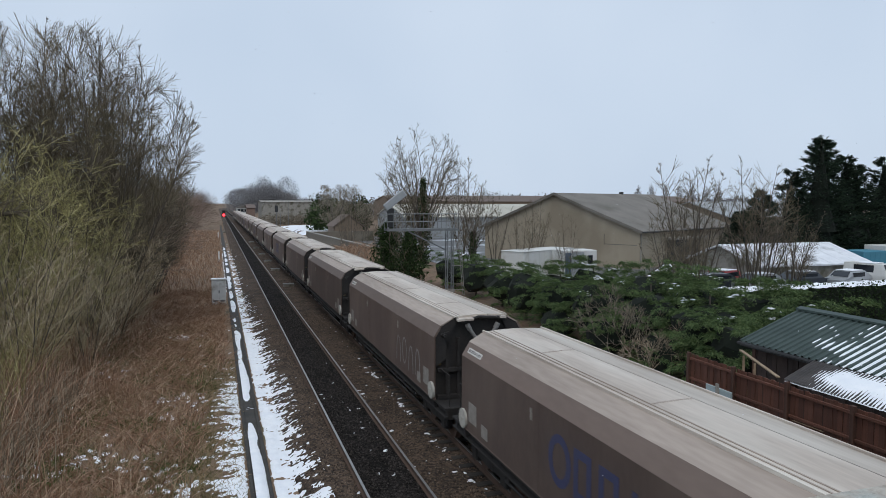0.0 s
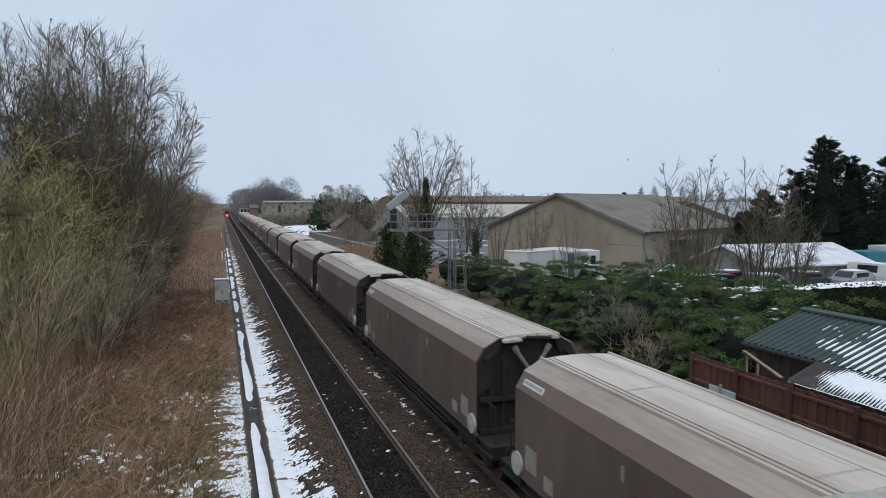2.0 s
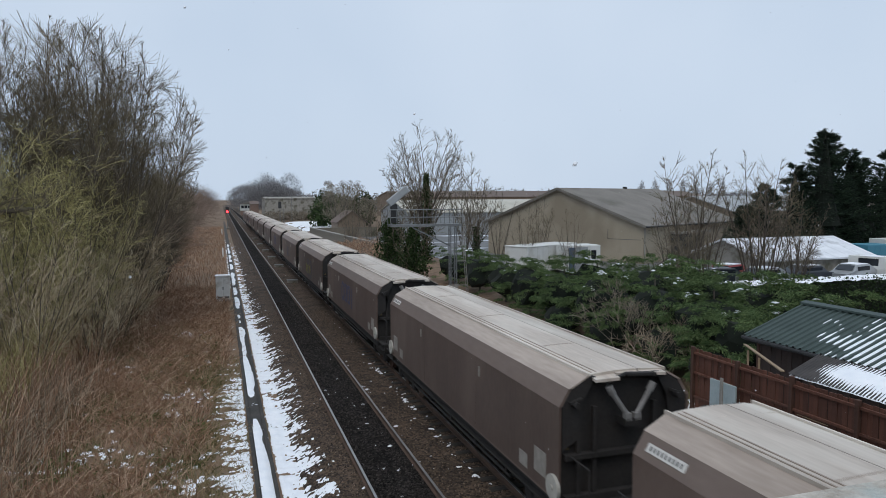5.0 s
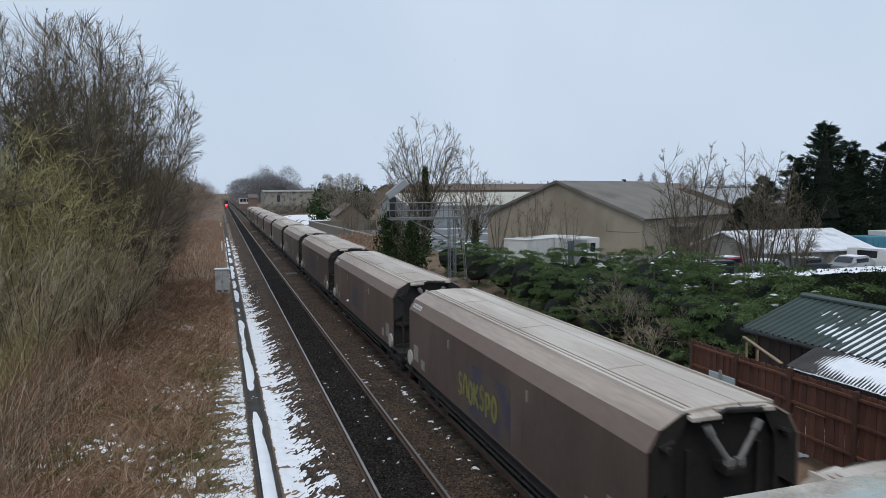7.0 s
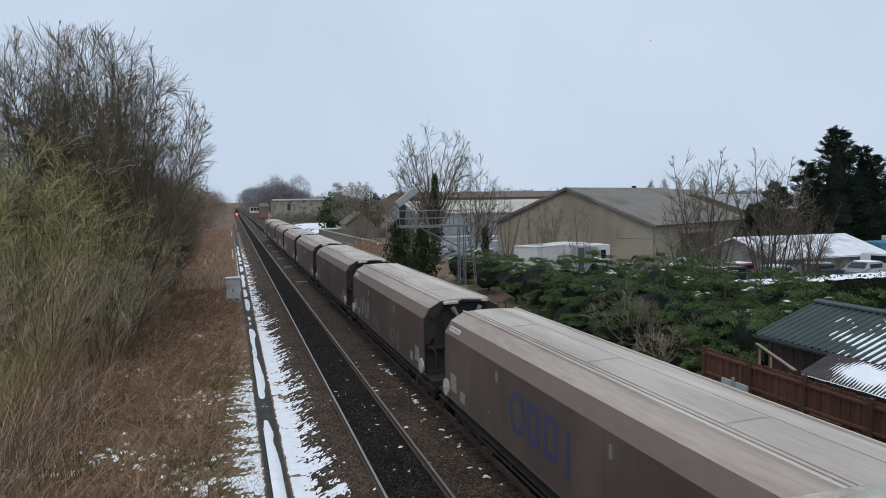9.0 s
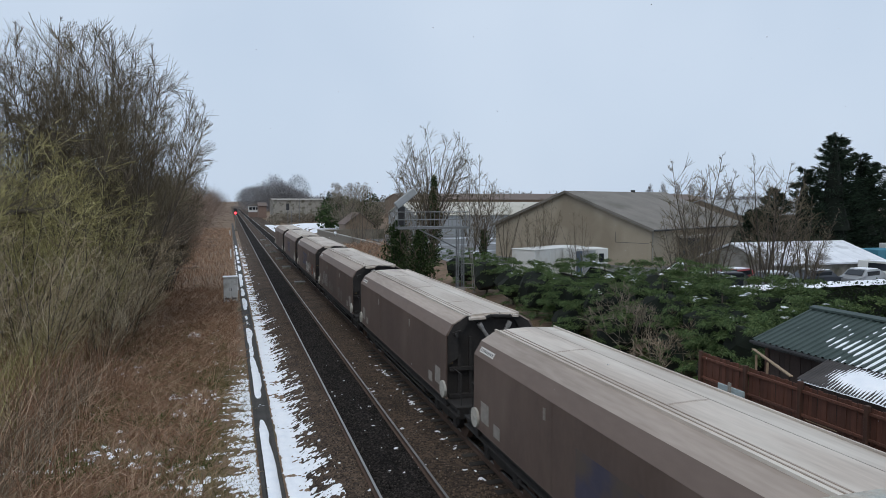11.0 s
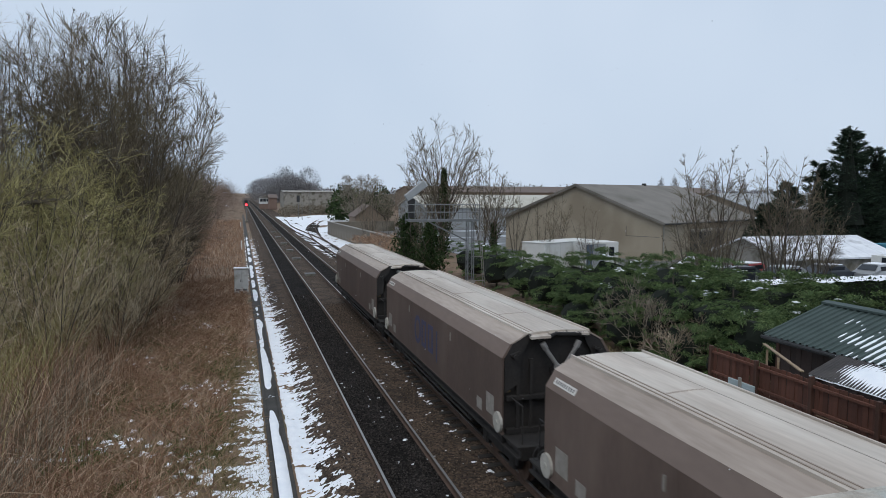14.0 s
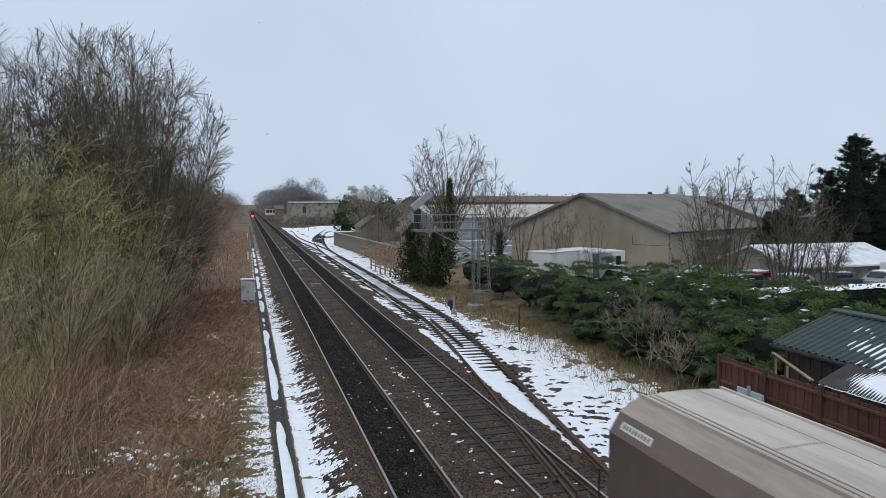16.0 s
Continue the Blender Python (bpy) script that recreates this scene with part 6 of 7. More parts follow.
def build_shed():
    sh = thing("shed", "dark timber shed with a green corrugated metal roof under thin snow", "shed")
    y1, y0, ex, rx, ez, rz = 17.5, 6.0, 15.35, 17.75, 2.70, 3.58
    gz = 0.55
    wall = from_bm("wall_board", slab(-0.012, 0.012, -0.095, 0.095, 0, 2.05, 0.004), MAT["shed_wall"])
    for k in range(54):
        ob = new("wall_board", wall)
        ob.parent, ob.matrix_basis = sh, pose(ex + 0.3 + (0.01 if k % 2 else 0), y1 - 0.35 - k * 0.2, gz, 0, 0, 0)
    pr = [(ex + 0.33, gz), (ex + 0.33, ez - 0.02), (rx, rz - 0.12), (rx + 2.05, ez - 0.02), (rx + 2.05, gz)]
    end = prism(pr, y1 - 0.34, y1 - 0.28)
    part("gable_wall", end, MAT["shed_wall"], sh)
    part("back_wall", slab(rx + 2.0, rx + 2.06, y0, y1 - 0.3, gz, ez - 0.05), MAT["shed_wall"], sh)
    part("gutter", rod(bmesh.new(), (ex - 0.02, y0, ez - 0.06), (ex - 0.02, y1 + 0.02, ez - 0.06), 0.05, 8), MAT["black"], sh)
    part("fascia", slab(ex + 0.05, ex + 0.1, y0, y1, ez - 0.16, ez - 0.02), MAT["black"], sh)
    # box-profile sheets: raised ribs running from eave to ridge
    for name, xa, za, xb, zb in (("roof_sheet", ex, ez, rx, rz), ("roof_sheet", 2 * rx - ex, ez, rx, rz)):
        pts = []
        y = y0
        while y < y1:
            pts += [(y, 0), (y + 0.11, 0), (y + 0.135, 0.045), (y + 0.185, 0.045), (y + 0.21, 0)]
            y += 0.24
        verts = [(xa, py, za + h) for py, h in pts] + [(xb, py, zb + h) for py, h in pts]
        n = len(pts)
        faces = [(i, i + 1, n + i + 1, n + i) for i in range(n - 1)]
        ob = part(name, mesh_of(name, verts, faces, MAT["shed_roof"]), None, sh, "green ribbed roof sheet")
        if xa < rx:
            # snow lying in the troughs between the ribs
            sv, sf = [], []
            rng = random.Random(8)
            y, k = y0, 0
            while y < y1 - 0.2:
                steps = 30
                lo = []
                for i in range(steps + 1):
                    u = i / steps
                    c = 0.30 + 0.75 * smooth(15.5, 12.3, y) - 0.25 * smooth(0.5, 0.95, u) + 0.5 * fbm(y * 0.55, u * 2.4, 3.0) + 0.25 * fbm(y * 3, u * 9, 1.0) - 0.4 * smooth(0.38, 0.08, u) * smooth(12.0, 14.5, y) - 0.6 * smooth(15.2, 16.8, y)
                    lo.append(c)
                for i in range(steps):
                    if (lo[i] + lo[i + 1]) / 2 < 0.22:
                        continue
                    b = len(sv)
                    for u, c in ((i / steps, lo[i]), ((i + 1) / steps, lo[i + 1])):
                        xx, zz = xa + (xb - xa) * u, za + (zb - za) * u
                        wd = 0.055 * min(1, 0.35 + max(0, c - 0.2) * 1.6)
                        sv += [(xx, y + 0.055 - wd, zz + 0.006), (xx, y + 0.055 + wd, zz + 0.006), (xx, y + 0.055, zz + 0.02)]
                    sf += [(b, b + 2, b + 5, b + 3), (b + 2, b + 1, b + 4, b + 5)]
                y += 0.24
            part("snow_streak", mesh_of("snow_streak", sv, sf, MAT["snow"]), None, ob, "thin snow lying in the roof troughs")
    part("ridge_cap", prism([(rx - 0.2, rz - 0.02), (rx - 0.19, rz + 0.035), (rx, rz + 0.09), (rx + 0.19, rz + 0.035), (rx + 0.2, rz - 0.02), (rx, rz + 0.05)], y0, y1 + 0.02), MAT["shed_roof"], sh)
    part("corner_post", slab(ex + 0.26, ex + 0.36, y1 - 0.4, y1 - 0.3, gz, ez - 0.05), MAT["post"], sh)
    # loose timbers leaning at the shed corner
    t = thing("leaning_timber", "pale broken timber leaning against the shed corner", "timber")
    part("plank", beam(bmesh.new(), (14.9, 16.9, 2.55), (13.15, 13.6, 2.66), 0.09, 0.03), MAT["pale_wood"], t)
    part("plank", beam(bmesh.new(), (14.6, 16.4, 0.6), (14.75, 16.6, 2.45), 0.06, 0.06), MAT["pale_wood"], t)
    part("plank", beam(bmesh.new(), (14.7, 16.1, 0.6), (14.8, 16.2, 2.3), 0.06, 0.06), MAT["pale_wood"], t)
    # lean-to
    le = thing("lean_to", "low lean-to roof of old corrugated sheet with snow", "lean-to")
    pts, y = [], 7.0
    while y < 13.5:
        pts.append((y, 0.022 * math.sin(y / 0.09 * 2 * math.pi)))
        y += 0.0225
    xa, za, xb, zb = 13.15, 2.64, 14.45, 2.95
    n = len(pts)
    verts, faces = [], []
    for i in range(6):
        u = i / 5
        verts += [(xa + (xb - xa) * u + 0.02 * (u == 0), py + 0.32 * u, za + (zb - za) * u + h) for py, h in pts]
    faces = [(r * n + i, r * n + i + 1, (r + 1) * n + i + 1, (r + 1) * n + i) for r in range(5) for i in range(n - 1)]
    part("roof_sheet", mesh_of("roof_sheet", verts, faces, MAT["old_roof"], smooth=True), None, le)
    sv, sf = [], []
    us, ys = np.linspace(0, 1, 26), np.arange(8.0, 13.4, 0.0225)
    for u in us:
        for yy in ys:
            c = 0.75 - 2.6 * abs(u - 0.55) ** 1.6 - 1.3 * smooth(12.2, 13.3, yy) + 0.45 * fbm(u * 2, yy * 1.2, 7.0) + 0.25 * fbm(u * 5, yy * 9, 2.0)
            sv.append((xa + (xb - xa) * u, yy + 0.32 * u, za + (zb - za) * u + max(-0.035, min(0.03, c * 0.05))))
    k = len(ys)
    sf = [(j * k + i, j * k + i + 1, (j + 1) * k + i + 1, (j + 1) * k + i) for j in range(len(us) - 1) for i in range(k - 1)]
    part("snow_cover", mesh_of("snow_cover", sv, sf, MAT["snow"], smooth=True), None, le, "patch of melting snow")
    for yy in (7.4, 10.4, 13.3):
        part("post", slab(13.3, 13.4, yy - 0.05, yy + 0.05, 0.5, 2.6), MAT["post"], le)
        part("rafter", beam(bmesh.new(), (13.2, yy, 2.58), (14.5, yy + 0.3, 2.88), 0.05, 0.08), MAT["post"], le)


build_shed()

# ------------------------------------------------------------------ yard buildings


def build_warehouse():
    """A gabled buff industrial building, turned to the line."""
    w = thing("warehouse", "buff rendered warehouse with a grey low-pitched roof", "warehouse")
    c = Vector((41.5, 62.0, 0))                       # the near eave corner
    across, along = Vector((31.8 - 41.5, 81.0 - 62.0, 0)), Vector((19, 9.7, 0)).normalized() * 22.4
    wid = across.length
    rz = math.degrees(math.atan2(along.y, along.x))
    w.matrix_basis = pose(c.x, c.y, 0.0, 0, 0, rz)
    L, E, A = 22.4, 4.0, 7.9
    def gable(x):
        return [(x, 0, 0), (x, wid, 0), (x, wid, E), (x, wid / 2, A), (x, 0, E)]
    for x0, x1 in ((0, 0.3), (L - 0.3, L)):
        v = gable(x0) + gable(x1)
        part("gable_wall", mesh_of("gable_wall", v, [(0, 4, 3, 2, 1), (5, 6, 7, 8, 9)] + [(i, (i + 1) % 5, 5 + (i + 1) % 5, 5 + i) for i in range(5)], MAT["render_wall"]), None, w)
    for y in (0.0, wid - 0.3):
        part("side_wall", slab(0.3, L - 0.3, y, y + 0.3, 0, E), MAT["render_wall"], w)
    for s, ya in ((0, -0.45), (1, wid + 0.45)):
        ze = E - 0.45 * (A - E) / (wid / 2)
        n = 9
        for k in range(n):
            xa, xb = -0.35 + k * (L + 0.7) / n, -0.35 + (k + 1) * (L + 0.7) / n - 0.02
            v = [(xa, ya, ze + 0.05), (xb, ya, ze + 0.05), (xb, wid / 2, A + 0.05), (xa, wid / 2, A + 0.05)]
            v += [(x, y, z + 0.12) for x, y, z in v]
            part("roof_sheet", mesh_of("roof_sheet", v, [(0, 1, 2, 3), (7, 6, 5, 4), (0, 4, 5, 1), (1, 5, 6, 2), (2, 6, 7, 3), (3, 7, 4, 0)], MAT["slate"]), None, w)
        part("verge", beam(bmesh.new(), (-0.37, ya, ze + 0.06), (-0.37, wid / 2, A + 0.06), 0.08, 0.3), MAT["slate"], w)
    part("gutter", rod(bmesh.new(), (-0.3, -0.5, 3.9), (L, -0.5, 3.9), 0.09, 8), MAT["black"], w)
    part("downpipe", rod(bmesh.new(), (0.1, -0.1, 0), (0.1, -0.1, 3.9), 0.06, 8), MAT["concrete"], w)
    # flat dark panel puts in the gloom inside the open doorway
    part("loading_door", slab(6.0, 11.0, -0.06, 0.02, 0, 3.0), MAT["glass"], w, "open loading doorway, its inner shade put in as a dark panel")
    part("canopy", slab(5.2, 12.5, -1.5, 0, 3.0, 3.18), MAT["concrete"], w)
    part("wall_seam", slab(-0.02, 0.0, 0.3, 4.2, 2.5, 2.56), MAT["slate"], w)
    part("wall_seam", slab(-0.02, 0.0, 4.2, 4.26, 2.5, 3.6), MAT["slate"], w)
    part("ridge_vent", slab(14, 14.4, wid / 2 - 0.2, wid / 2 + 0.2, A, A + 0.4), MAT["black"], w)


build_warehouse()


def gabled(name, label, cat, x0, x1, y0, y1, e, a, wall, roof, ridge_along_x=True, group="", panels=10, base=-0.2):
    b = thing(name, label, cat, group)
    part("wall", slab(x0, x1, y0, y1, base, e), wall, b)
    ym, xm = (y0 + y1) / 2, (x0 + x1) / 2
    for s in (0, 1):
        for k in range(panels):
            if ridge_along_x:
                xa, xb = x0 - 0.3 + (x1 - x0 + 0.6) * k / panels, x0 - 0.3 + (x1 - x0 + 0.6) * (k + 1) / panels - 0.03
                ya = y0 - 0.3 if s == 0 else y1 + 0.3
                v = [(xa, ya, e), (xb, ya, e), (xb, ym, a), (xa, ym, a)]
            else:
                ya, yb = y0 - 0.3 + (y1 - y0 + 0.6) * k / panels, y0 - 0.3 + (y1 - y0 + 0.6) * (k + 1) / panels - 0.03
                xa = x0 - 0.3 if s == 0 else x1 + 0.3
                v = [(xa, ya, e), (xa, yb, e), (xm, yb, a), (xm, ya, a)]
            v += [(x, y, z + 0.14) for x, y, z in v]
            part("roof_sheet", mesh_of("roof_sheet", v, [(0, 1, 2, 3), (7, 6, 5, 4), (0, 4, 5, 1), (1, 5, 6, 2), (2, 6, 7, 3), (3, 7, 4, 0)], roof), None, b)
    ends = [[(x0, y0, e), (x0, y1, e), (x0, ym, a)], [(x1, y0, e), (x1, y1, e), (x1, ym, a)]] if ridge_along_x else [[(x0, y0, e), (x1, y0, e), (xm, y0, a)], [(x0, y1, e), (x1, y1, e), (xm, y1, a)]]
    for tri in ends:
        off = (0.25 if tri is ends[0] else -0.25)
        v = tri + [((p[0] + off, p[1], p[2]) if ridge_along_x else (p[0], p[1] + off, p[2])) for p in tri]
        part("gable", mesh_of("gable", v, [(0, 1, 2), (5, 4, 3), (0, 3, 4, 1), (1, 4, 5, 2), (2, 5, 3, 0)], wall), None, b)
    return b


gabled("long_warehouse", "long cream-roofed industrial unit with grey cladding", "warehouse", 34, 68, 128, 152, 4.1, 6.5, MAT["grey_clad"], MAT["cream"], panels=17)
gabled("warehouse", "pale snow-dusted works roof behind the yard", "warehouse", 90, 112, 120, 134, 3.4, 6.1, MAT["tan"], MAT["snow_roof"], panels=8)
gabled("warehouse", "brown-roofed works building on the horizon", "warehouse", 60, 190, 240, 275, 7.2, 9.5, MAT["tan"], MAT["roof_tile"], panels=30)
gabled("warehouse", "white-roofed industrial unit behind the trees", "warehouse", 78, 104, 92, 112, 4.6, 7.0, MAT["tan"], MAT["grey_clad"], panels=10)
gabled("workshop", "low workshop with a white snowy roof", "workshop", 42.5, 54.5, 46.5, 55.5, 1.6, 3.15, MAT["concrete"], MAT["snow_roof"], panels=8)
gabled("house", "small tan brick house by the sidings", "house", 20.5, 25.8, 128, 136, 2.4, 4.6, MAT["tan"], MAT["roof_tile"], False, panels=6)
gabled("warehouse", "pale grey flat-fronted depot building far along the line", "warehouse", 15.5, 42, 262, 285, 7.0, 7.6, MAT["concrete"], MAT["concrete"], panels=10)
gabled("brick_house", "red brick house far along the line", "house", 11.8, 15.0, 300, 312, 4.6, 6.0, MAT["brick"], MAT["roof_tile"], panels=4)
gabled("outbuilding", "low grey yard outbuilding", "outbuilding", 68, 86, 50, 57, 2.9, 3.3, MAT["concrete"], MAT["grey_clad"], panels=6)


def build_signal_box():
    s = thing("signal_box", "distant white signal box with a row of windows", "signal box", at=pose(11.2, 318, -0.3))
    part("base", slab(-3, 3, -2, 2, 0, 2.2), MAT["brick"], s)
    part("cabin", slab(-3.1, 3.1, -2.1, 2.1, 2.2, 4.9), MAT["white_box"], s)
    for k in range(4):
        part("window", slab(-2.7 + k * 1.4, -1.6 + k * 1.4, -2.16, -2.1, 3.2, 4.4), MAT["glass"], s)
    part("roof", prism([(-3.5, 4.9), (0, 6.0), (3.5, 4.9)], -2.5, 2.5), MAT["slate"], s)


build_signal_box()


def build_trailer():
    t = thing("portable_cabin", "off-white portable cabin with dark end doors", "portable cabin", at=pose(32.4, 59.4, -0.05, 0, 0, 207))
    part("body", slab(0, 7.6, -2.6, 0, 0.35, 2.62, 0.04), MAT["white_box"], t)
    part("roof", slab(-0.05, 7.65, -2.65, 0.05, 2.62, 2.7, 0.02), MAT["white_box"], t)
    for k in range(9):
        part("panel_rib", slab(0.5 + k * 0.8, 0.54 + k * 0.8, 0.0, 0.03, 0.4, 2.6), MAT["white_box"], t)
    for x in (0.6, 6.9):
        part("skid", slab(x - 0.1, x + 0.1, -2.4, -0.2, 0, 0.35), MAT["under"], t)
    t2 = thing("box_trailer", "white box trailer with grey-blue doors", "trailer", at=pose(29.2, 55.2, -0.05, 0, 0, 0))
    part("body", slab(0, 3.3, 0, 2.4, 0.4, 2.75, 0.04), MAT["white_box"], t2)
    part("door", slab(0.12, 0.7, -0.04, 0, 0.5, 2.55), MAT["door_blue"], t2)
    part("door", slab(0.75, 2.0, -0.04, 0, 0.5, 2.6), MAT["grey_clad"], t2)
    part("window", slab(2.35, 2.85, -0.04, 0, 1.5, 2.3), MAT["glass"], t2)
    part("wheel", rod(bmesh.new(), (0.5, 0.0, 0.35), (0.5, 0.25, 0.35), 0.35, 16), MAT["tyre"], t2)
    part("wheel", rod(bmesh.new(), (2.8, 0.0, 0.35), (2.8, 0.25, 0.35), 0.35, 16), MAT["tyre"], t2)
    tk = thing("old_tank", "rusty tilted sheet and timber pile behind the hedge", "scrap", at=pose(36.4, 50.5, 0.06, 0, 0, 15))
    part("sheet", beam(bmesh.new(), (-1.8, 0, 0.6), (0.9, 0, 1.7), 1.6, 0.06), MAT["old_roof"], tk)
    part("frame", slab(-1.5, 1.0, -0.6, 0.6, 0, 0.9), MAT["under"], tk)
    part("snow_cap", beam(bmesh.new(), (-1.7, 0, 0.68), (0.6, 0, 1.62), 1.0, 0.03), MAT["snow"], tk)


build_trailer()


def car(label, x, y, turn, paint, van=False, snow=True):
    c = thing("van" if van else "car", label, "van" if van else "car", "vehicles in the yard", at=pose(x, y, 0.06, 0, 0, turn))
    h = 0.45 if van else 0.0
    prof = [(-2.1, 0.35), (-2.15, 0.8), (-1.2 if not van else -1.7, 0.95), (-0.6 if not van else -1.2, 1.42 + h), (1.2 if not van else 2.0, 1.45 + h), (2.0, 0.95), (2.12, 0.85), (2.1, 0.35)]
    bm = bmesh.new()
    a = [bm.verts.new((px, -0.85 + (0.12 if pz > 1 else 0), pz)) for px, pz in prof]
    b = [bm.verts.new((px, 0.85 - (0.12 if pz > 1 else 0), pz)) for px, pz in prof]
    n = len(prof)
    for i in range(n):
        bm.faces.new((a[i], a[(i + 1) % n], b[(i + 1) % n], b[i]))
    bm.faces.new(a[::-1])
    bm.faces.new(b)
    part("body", bm, MAT[paint], c)
    for s in (-1, 1):
        part("side_window", slab(-0.55, 1.1, s * 0.8 - 0.02, s * 0.8 + 0.02, 0.98, 1.32 + h), MAT["glass"], c)
        for wx in (-1.35, 1.3):
            wb = rod(bmesh.new(), (wx, s * 0.68, 0.32), (wx, s * 0.88, 0.32), 0.32, 16)
            wh = part("wheel", wb, MAT["tyre"], c)
            part("rim", rod(bmesh.new(), (wx, s * 0.88, 0.32), (wx, s * 0.89, 0.32), 0.19, 12), MAT["silver_paint"], wh)
    (xa, za), (xb, zb) = prof[2], prof[3]
    ws = bmesh.new()
    q = [(xa + 0.08 - 0.02, -0.7, za + 0.08), (xa + 0.06, 0.7, za + 0.08), (xb - 0.07, 0.62, zb - 0.03), (xb - 0.07, -0.62, zb - 0.03)]
    lo = [ws.verts.new(v) for v in q]
    hi = [ws.verts.new((x_ - 0.03, y_, z_ + 0.03)) for x_, y_, z_ in q]
    ws.faces.new(hi)
    ws.faces.new(lo[::-1])
    for i in range(4):
        ws.faces.new((lo[i], lo[(i + 1) % 4], hi[(i + 1) % 4], hi[i]))
    part("windscreen", ws, MAT["glass"], c)
    if snow:
        part("snow_cap", slab(-0.5, 1.1, -0.68, 0.68, 1.45 + h, 1.5 + h, 0.02), MAT["snow"], c, "snow on the roof")
    return c


car("dark car with a snowy roof parked in the yard", 33.8, 44.2, 10, "dark_paint")
car("dark estate car parked in the yard", 37.0, 44.6, 175, "dark_paint", snow=False)
car("red car parked among others in the yard", 38.8, 46.4, 20, "red_paint")
car("silver car dusted with snow in the yard", 39.6, 43.4, 5, "silver_paint")
car("dark car parked beneath bare trees", 44.6, 43.8, 185, "dark_paint")
car("silver car parked beside the workshop", 48.4, 43.2, 12, "silver_paint")
car("white van parked beside the workshop", 51.8, 43.8, 100, "white_box", True)
car("dark car beside the yard hedge", 54.6, 43, 8, "dark_paint")


def build_yard_bits():
    for x, y, w, h, m, lab in ((55.6, 48, 3, 2.5, "teal", "teal painted steel container"), (59, 48.5, 6, 2.9, "white_box", "off-white steel container"), (54.5, 58.5, 7, 3.2, "red_paint", "red lorry body beyond the workshop")):
        c = thing("shipping_container", lab + " in the yard", "container", at=pose(x, y, 0.06))
        part("body", slab(0, w, 0, 2.4, 0, h, 0.04), MAT[m], c)
        for k in range(int(w / 0.6)):
            part("corrugation", slab(0.2 + k * 0.6, 0.4 + k * 0.6, -0.03, 0, 0.15, h - 0.15), MAT[m], c)


build_yard_bits()

# ------------------------------------------------------------------ distance


def clump_wood(name, label, clumps, seed, per=420, size=0.9, mat="far_wood"):
    """Woods too far off to tell tree from tree."""
    rng = np.random.default_rng(seed)
    pts = []
    for x, y, r, h in clumps:
        u = rng.normal(size=(per, 3))
        u /= np.linalg.norm(u, axis=1)[:, None]
        k = rng.uniform(0.35, 1.05, per) ** 0.6
        pts.append(np.stack([x + u[:, 0] * r * k, y + u[:, 1] * r * k, h * 0.5 + u[:, 2] * h * 0.5 * k - 0.4], 1))
    p = np.concatenate(pts)
    return tagged(new(name, scatter(name, LEAF, xforms(p, rng.uniform(0.5, 1.4, len(p)) * size, rng), MAT[mat])), label, "woods", kind="stuff")


def far_clumps(r):
    a = [(-16 - 6 * k * 0.4, 250 + 22 * k, 9, r.uniform(13, 19)) for k in range(9)]
    a += [(x, r.uniform(330, 380), r.uniform(8, 14), r.uniform(9, 13)) for x in range(40, 420, 9)]
    return a + [(-20 - r.uniform(0, 60), r.uniform(180, 420), r.uniform(8, 12), r.uniform(12, 18)) for _ in range(22)]


def far_hump(r):
    a = [(r.uniform(4, 46), r.uniform(430, 520), r.uniform(7, 12), r.uniform(12, 20)) for _ in range(16)]
    return a + [(r.uniform(22, 44), r.uniform(470, 500), 9, r.uniform(20, 26)) for _ in range(4)]


# these three woods take their haze from the far_wood colour
clump_wood("far_woods", "leafless woods along the horizon, coloured pale grey for haze", far_clumps(random.Random(2)), 31, 800, 0.95)
clump_wood("far_woods", "wooded rise at the end of the line, coloured pale grey for haze", far_hump(random.Random(3)), 35, 2300, 0.75)
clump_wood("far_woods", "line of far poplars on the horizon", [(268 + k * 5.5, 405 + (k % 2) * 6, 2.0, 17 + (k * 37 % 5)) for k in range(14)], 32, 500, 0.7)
clump_wood("far_bushes", "dark bushes beside the far sidings", [(24 + k * 2.6, 175 + (k * 13 % 17), 3.4, 6.5 + (k * 7 % 4)) for k in range(6)], 33, 700, 0.8, "ivy")
clump_wood("far_bushes", "low brown scrub beside the far sidings", [(13 + k * 1.6, 215 + (k * 11 % 23), 2.4, 3.4) for k in range(10)], 34, 500, 0.45, "twig")
far_ = bare_tree("rounded bare tree by the sidings", gat(23.6, 150), 151, 11.5, LIMB, 0.16, 3, 0.3, "twig", "rounded bare trees by the sidings", bole=0.12, limbs=12, wide=0.44)
for x_, y_, a_, s_ in ((27.5, 152, 70, 0.98), (34, 165, 20, 0.7), (41, 168, 100, 0.7)):
    scaled_copy(far_, x_, y_, a_, s_)

# ------------------------------------------------------------------ loose stones


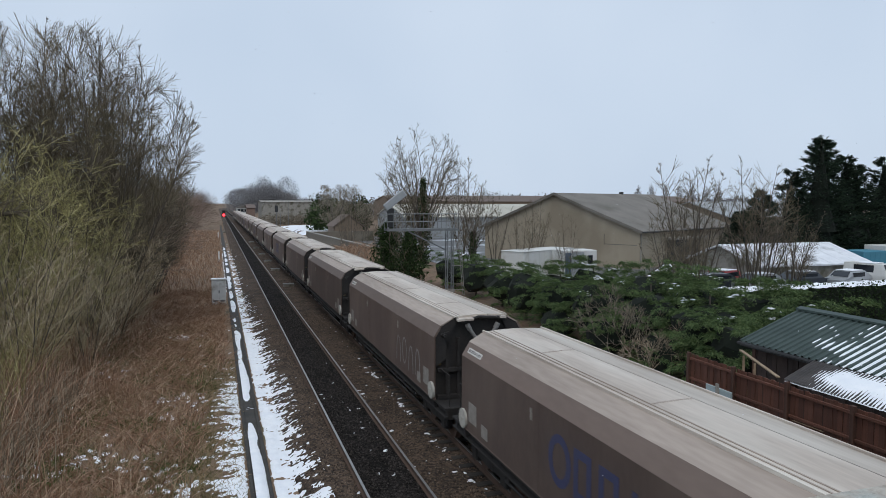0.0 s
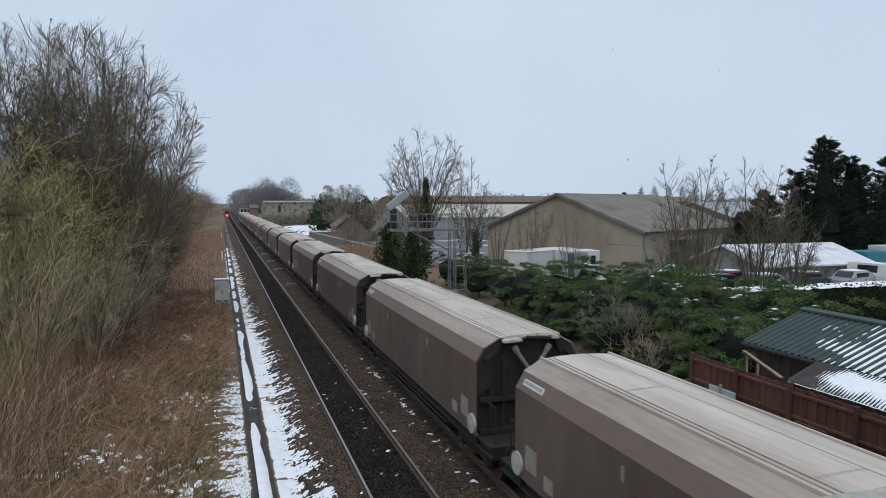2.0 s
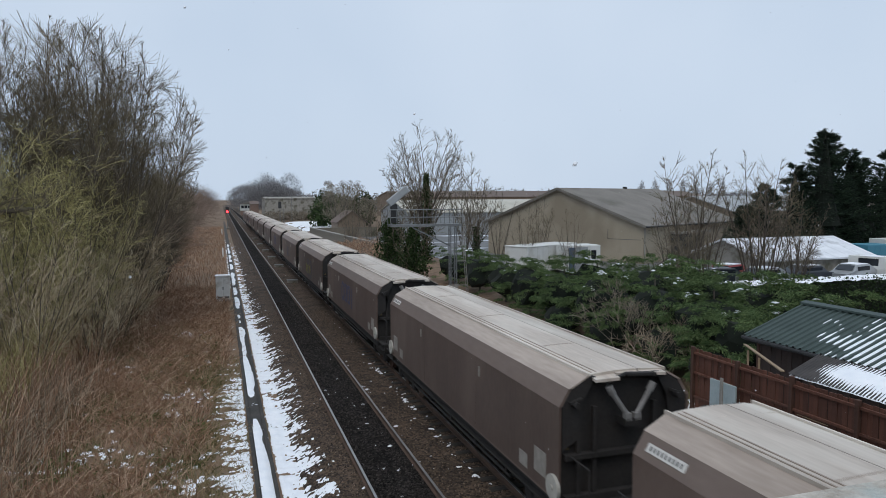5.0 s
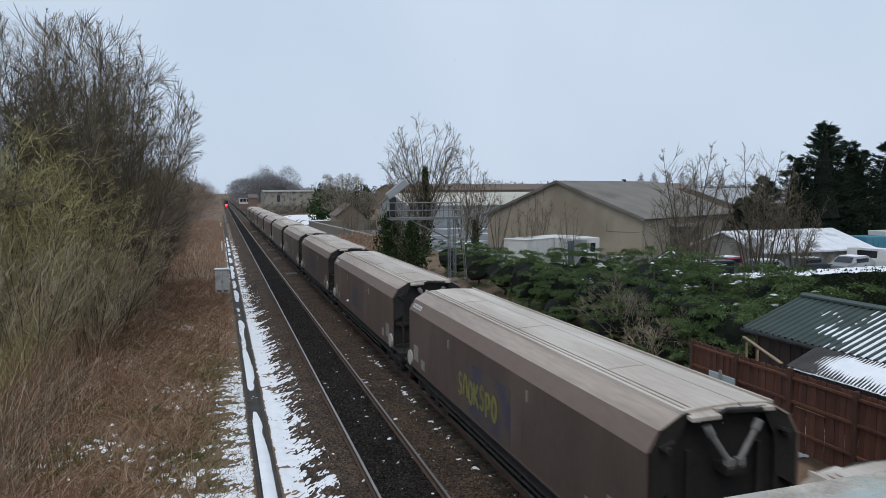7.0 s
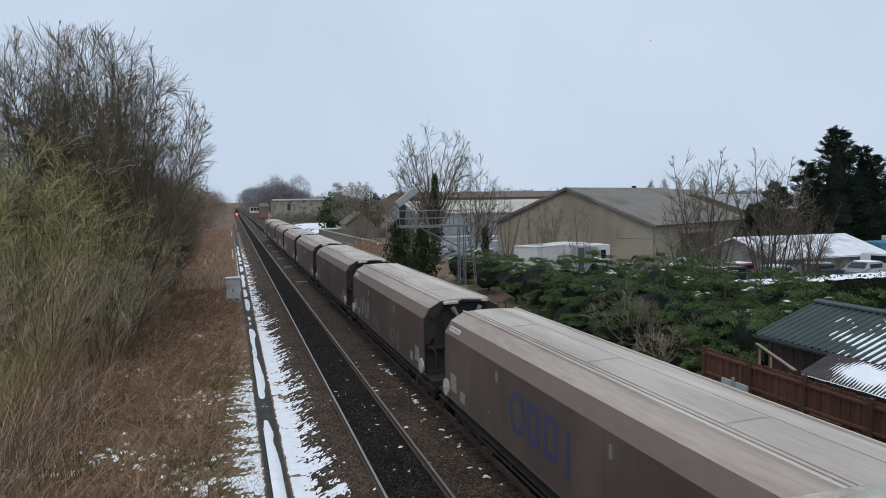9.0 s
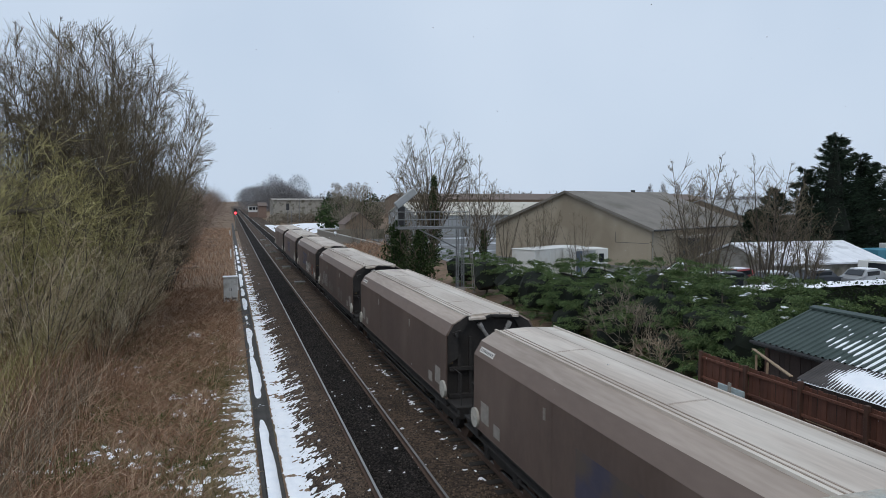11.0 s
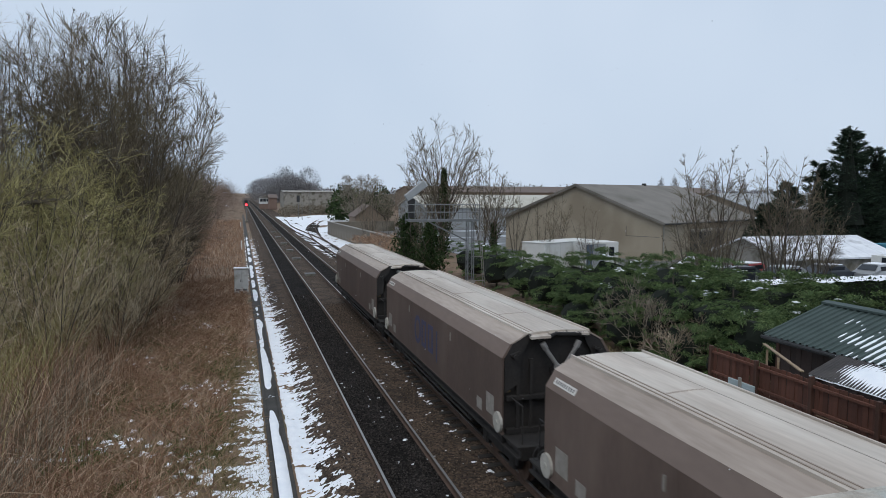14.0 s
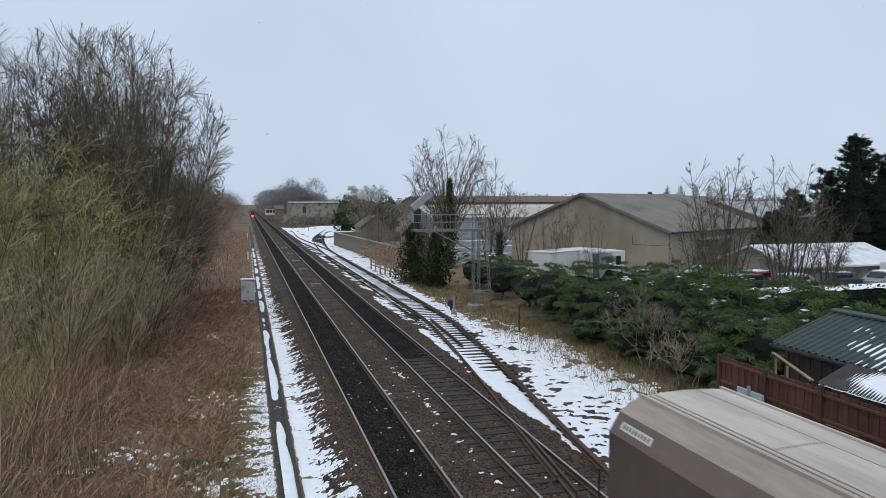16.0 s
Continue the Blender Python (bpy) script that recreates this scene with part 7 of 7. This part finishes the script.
def build_stones():
    rng = np.random.default_rng(17)
    n = 32000
    y = 9 + 36 * rng.random(n) ** 1.3
    x = rng.uniform(1.95, 9.2, n)
    keep = (np.abs(x - NEAR) > 0.72) & (np.abs(np.abs(x - FAR_TRACK) - RAIL) > 0.06) & (np.abs(np.abs(x - NEAR) - RAIL) > 0.08)
    x, y = x[keep], y[keep]
    z = np.array([bed_top(a, b) for a, b in zip(x, y)])
    p = np.stack([x, y, z + rng.uniform(-0.01, 0.012, len(x))], 1)
    tagged(new("ballast_stones", scatter("ballast_stones", PEBBLE, xforms(p, rng.uniform(0.016, 0.036, len(x)), rng), MAT["stone"])),
           "loose crushed ballast stones", "ballast", kind="stuff")
    n = 15000
    y = 9 + 40 * rng.random(n) ** 1.3
    x = NEAR + rng.uniform(-0.66, 0.66, n)
    p = np.stack([x, y, -0.158 + rng.uniform(-0.012, 0.012, n)], 1)
    tagged(new("coal_dusted_stones", scatter("coal_dusted_stones", PEBBLE, xforms(p, rng.uniform(0.018, 0.042, n), rng), MAT["coal_stone"])),
           "coal-blackened stones between the near rails", "ballast", kind="stuff")


build_stones()


def build_falling_snow():
    """Sparse flakes that drift down as one body."""
    rng = np.random.default_rng(23)
    n = 2600
    p = np.stack([rng.uniform(-14, 34, n), rng.uniform(3, 40, n), rng.uniform(0, 42, n)], 1)
    ob = new("falling_snow", scatter("falling_snow", PEBBLE, xforms(p, rng.uniform(0.004, 0.011, n), rng), MAT["snow"]))
    return tagged(ob, "sparse small white snowflakes falling", "snowflakes", kind="stuff")


FLAKES = build_falling_snow()

# ------------------------------------------------------------------ what moves


def travel(t):
    """Metres run since the start: nearly even speed, easing off a little in the middle."""
    ease = 0.35 * math.sin(math.pi * (t - 1) / 12) ** 2 if 1 < t < 13 else 0
    return 17.72 * t - 0.0175 * t * t - ease


def motions():
    """The train runs towards the camera and on beneath it, slowing very slightly; the snow drifts down."""
    for k, w in WAGONS:
        walk(w, [(t / 2, pose(FAR_TRACK, 19.15 + HALF + PITCH * k - travel(t / 2), 0)) for t in range(0, 33)])
    walk(FLAKES, [(t, pose(-0.35 * t, -0.25 * t, -1.45 * t)) for t in range(0, 17)])


motions()
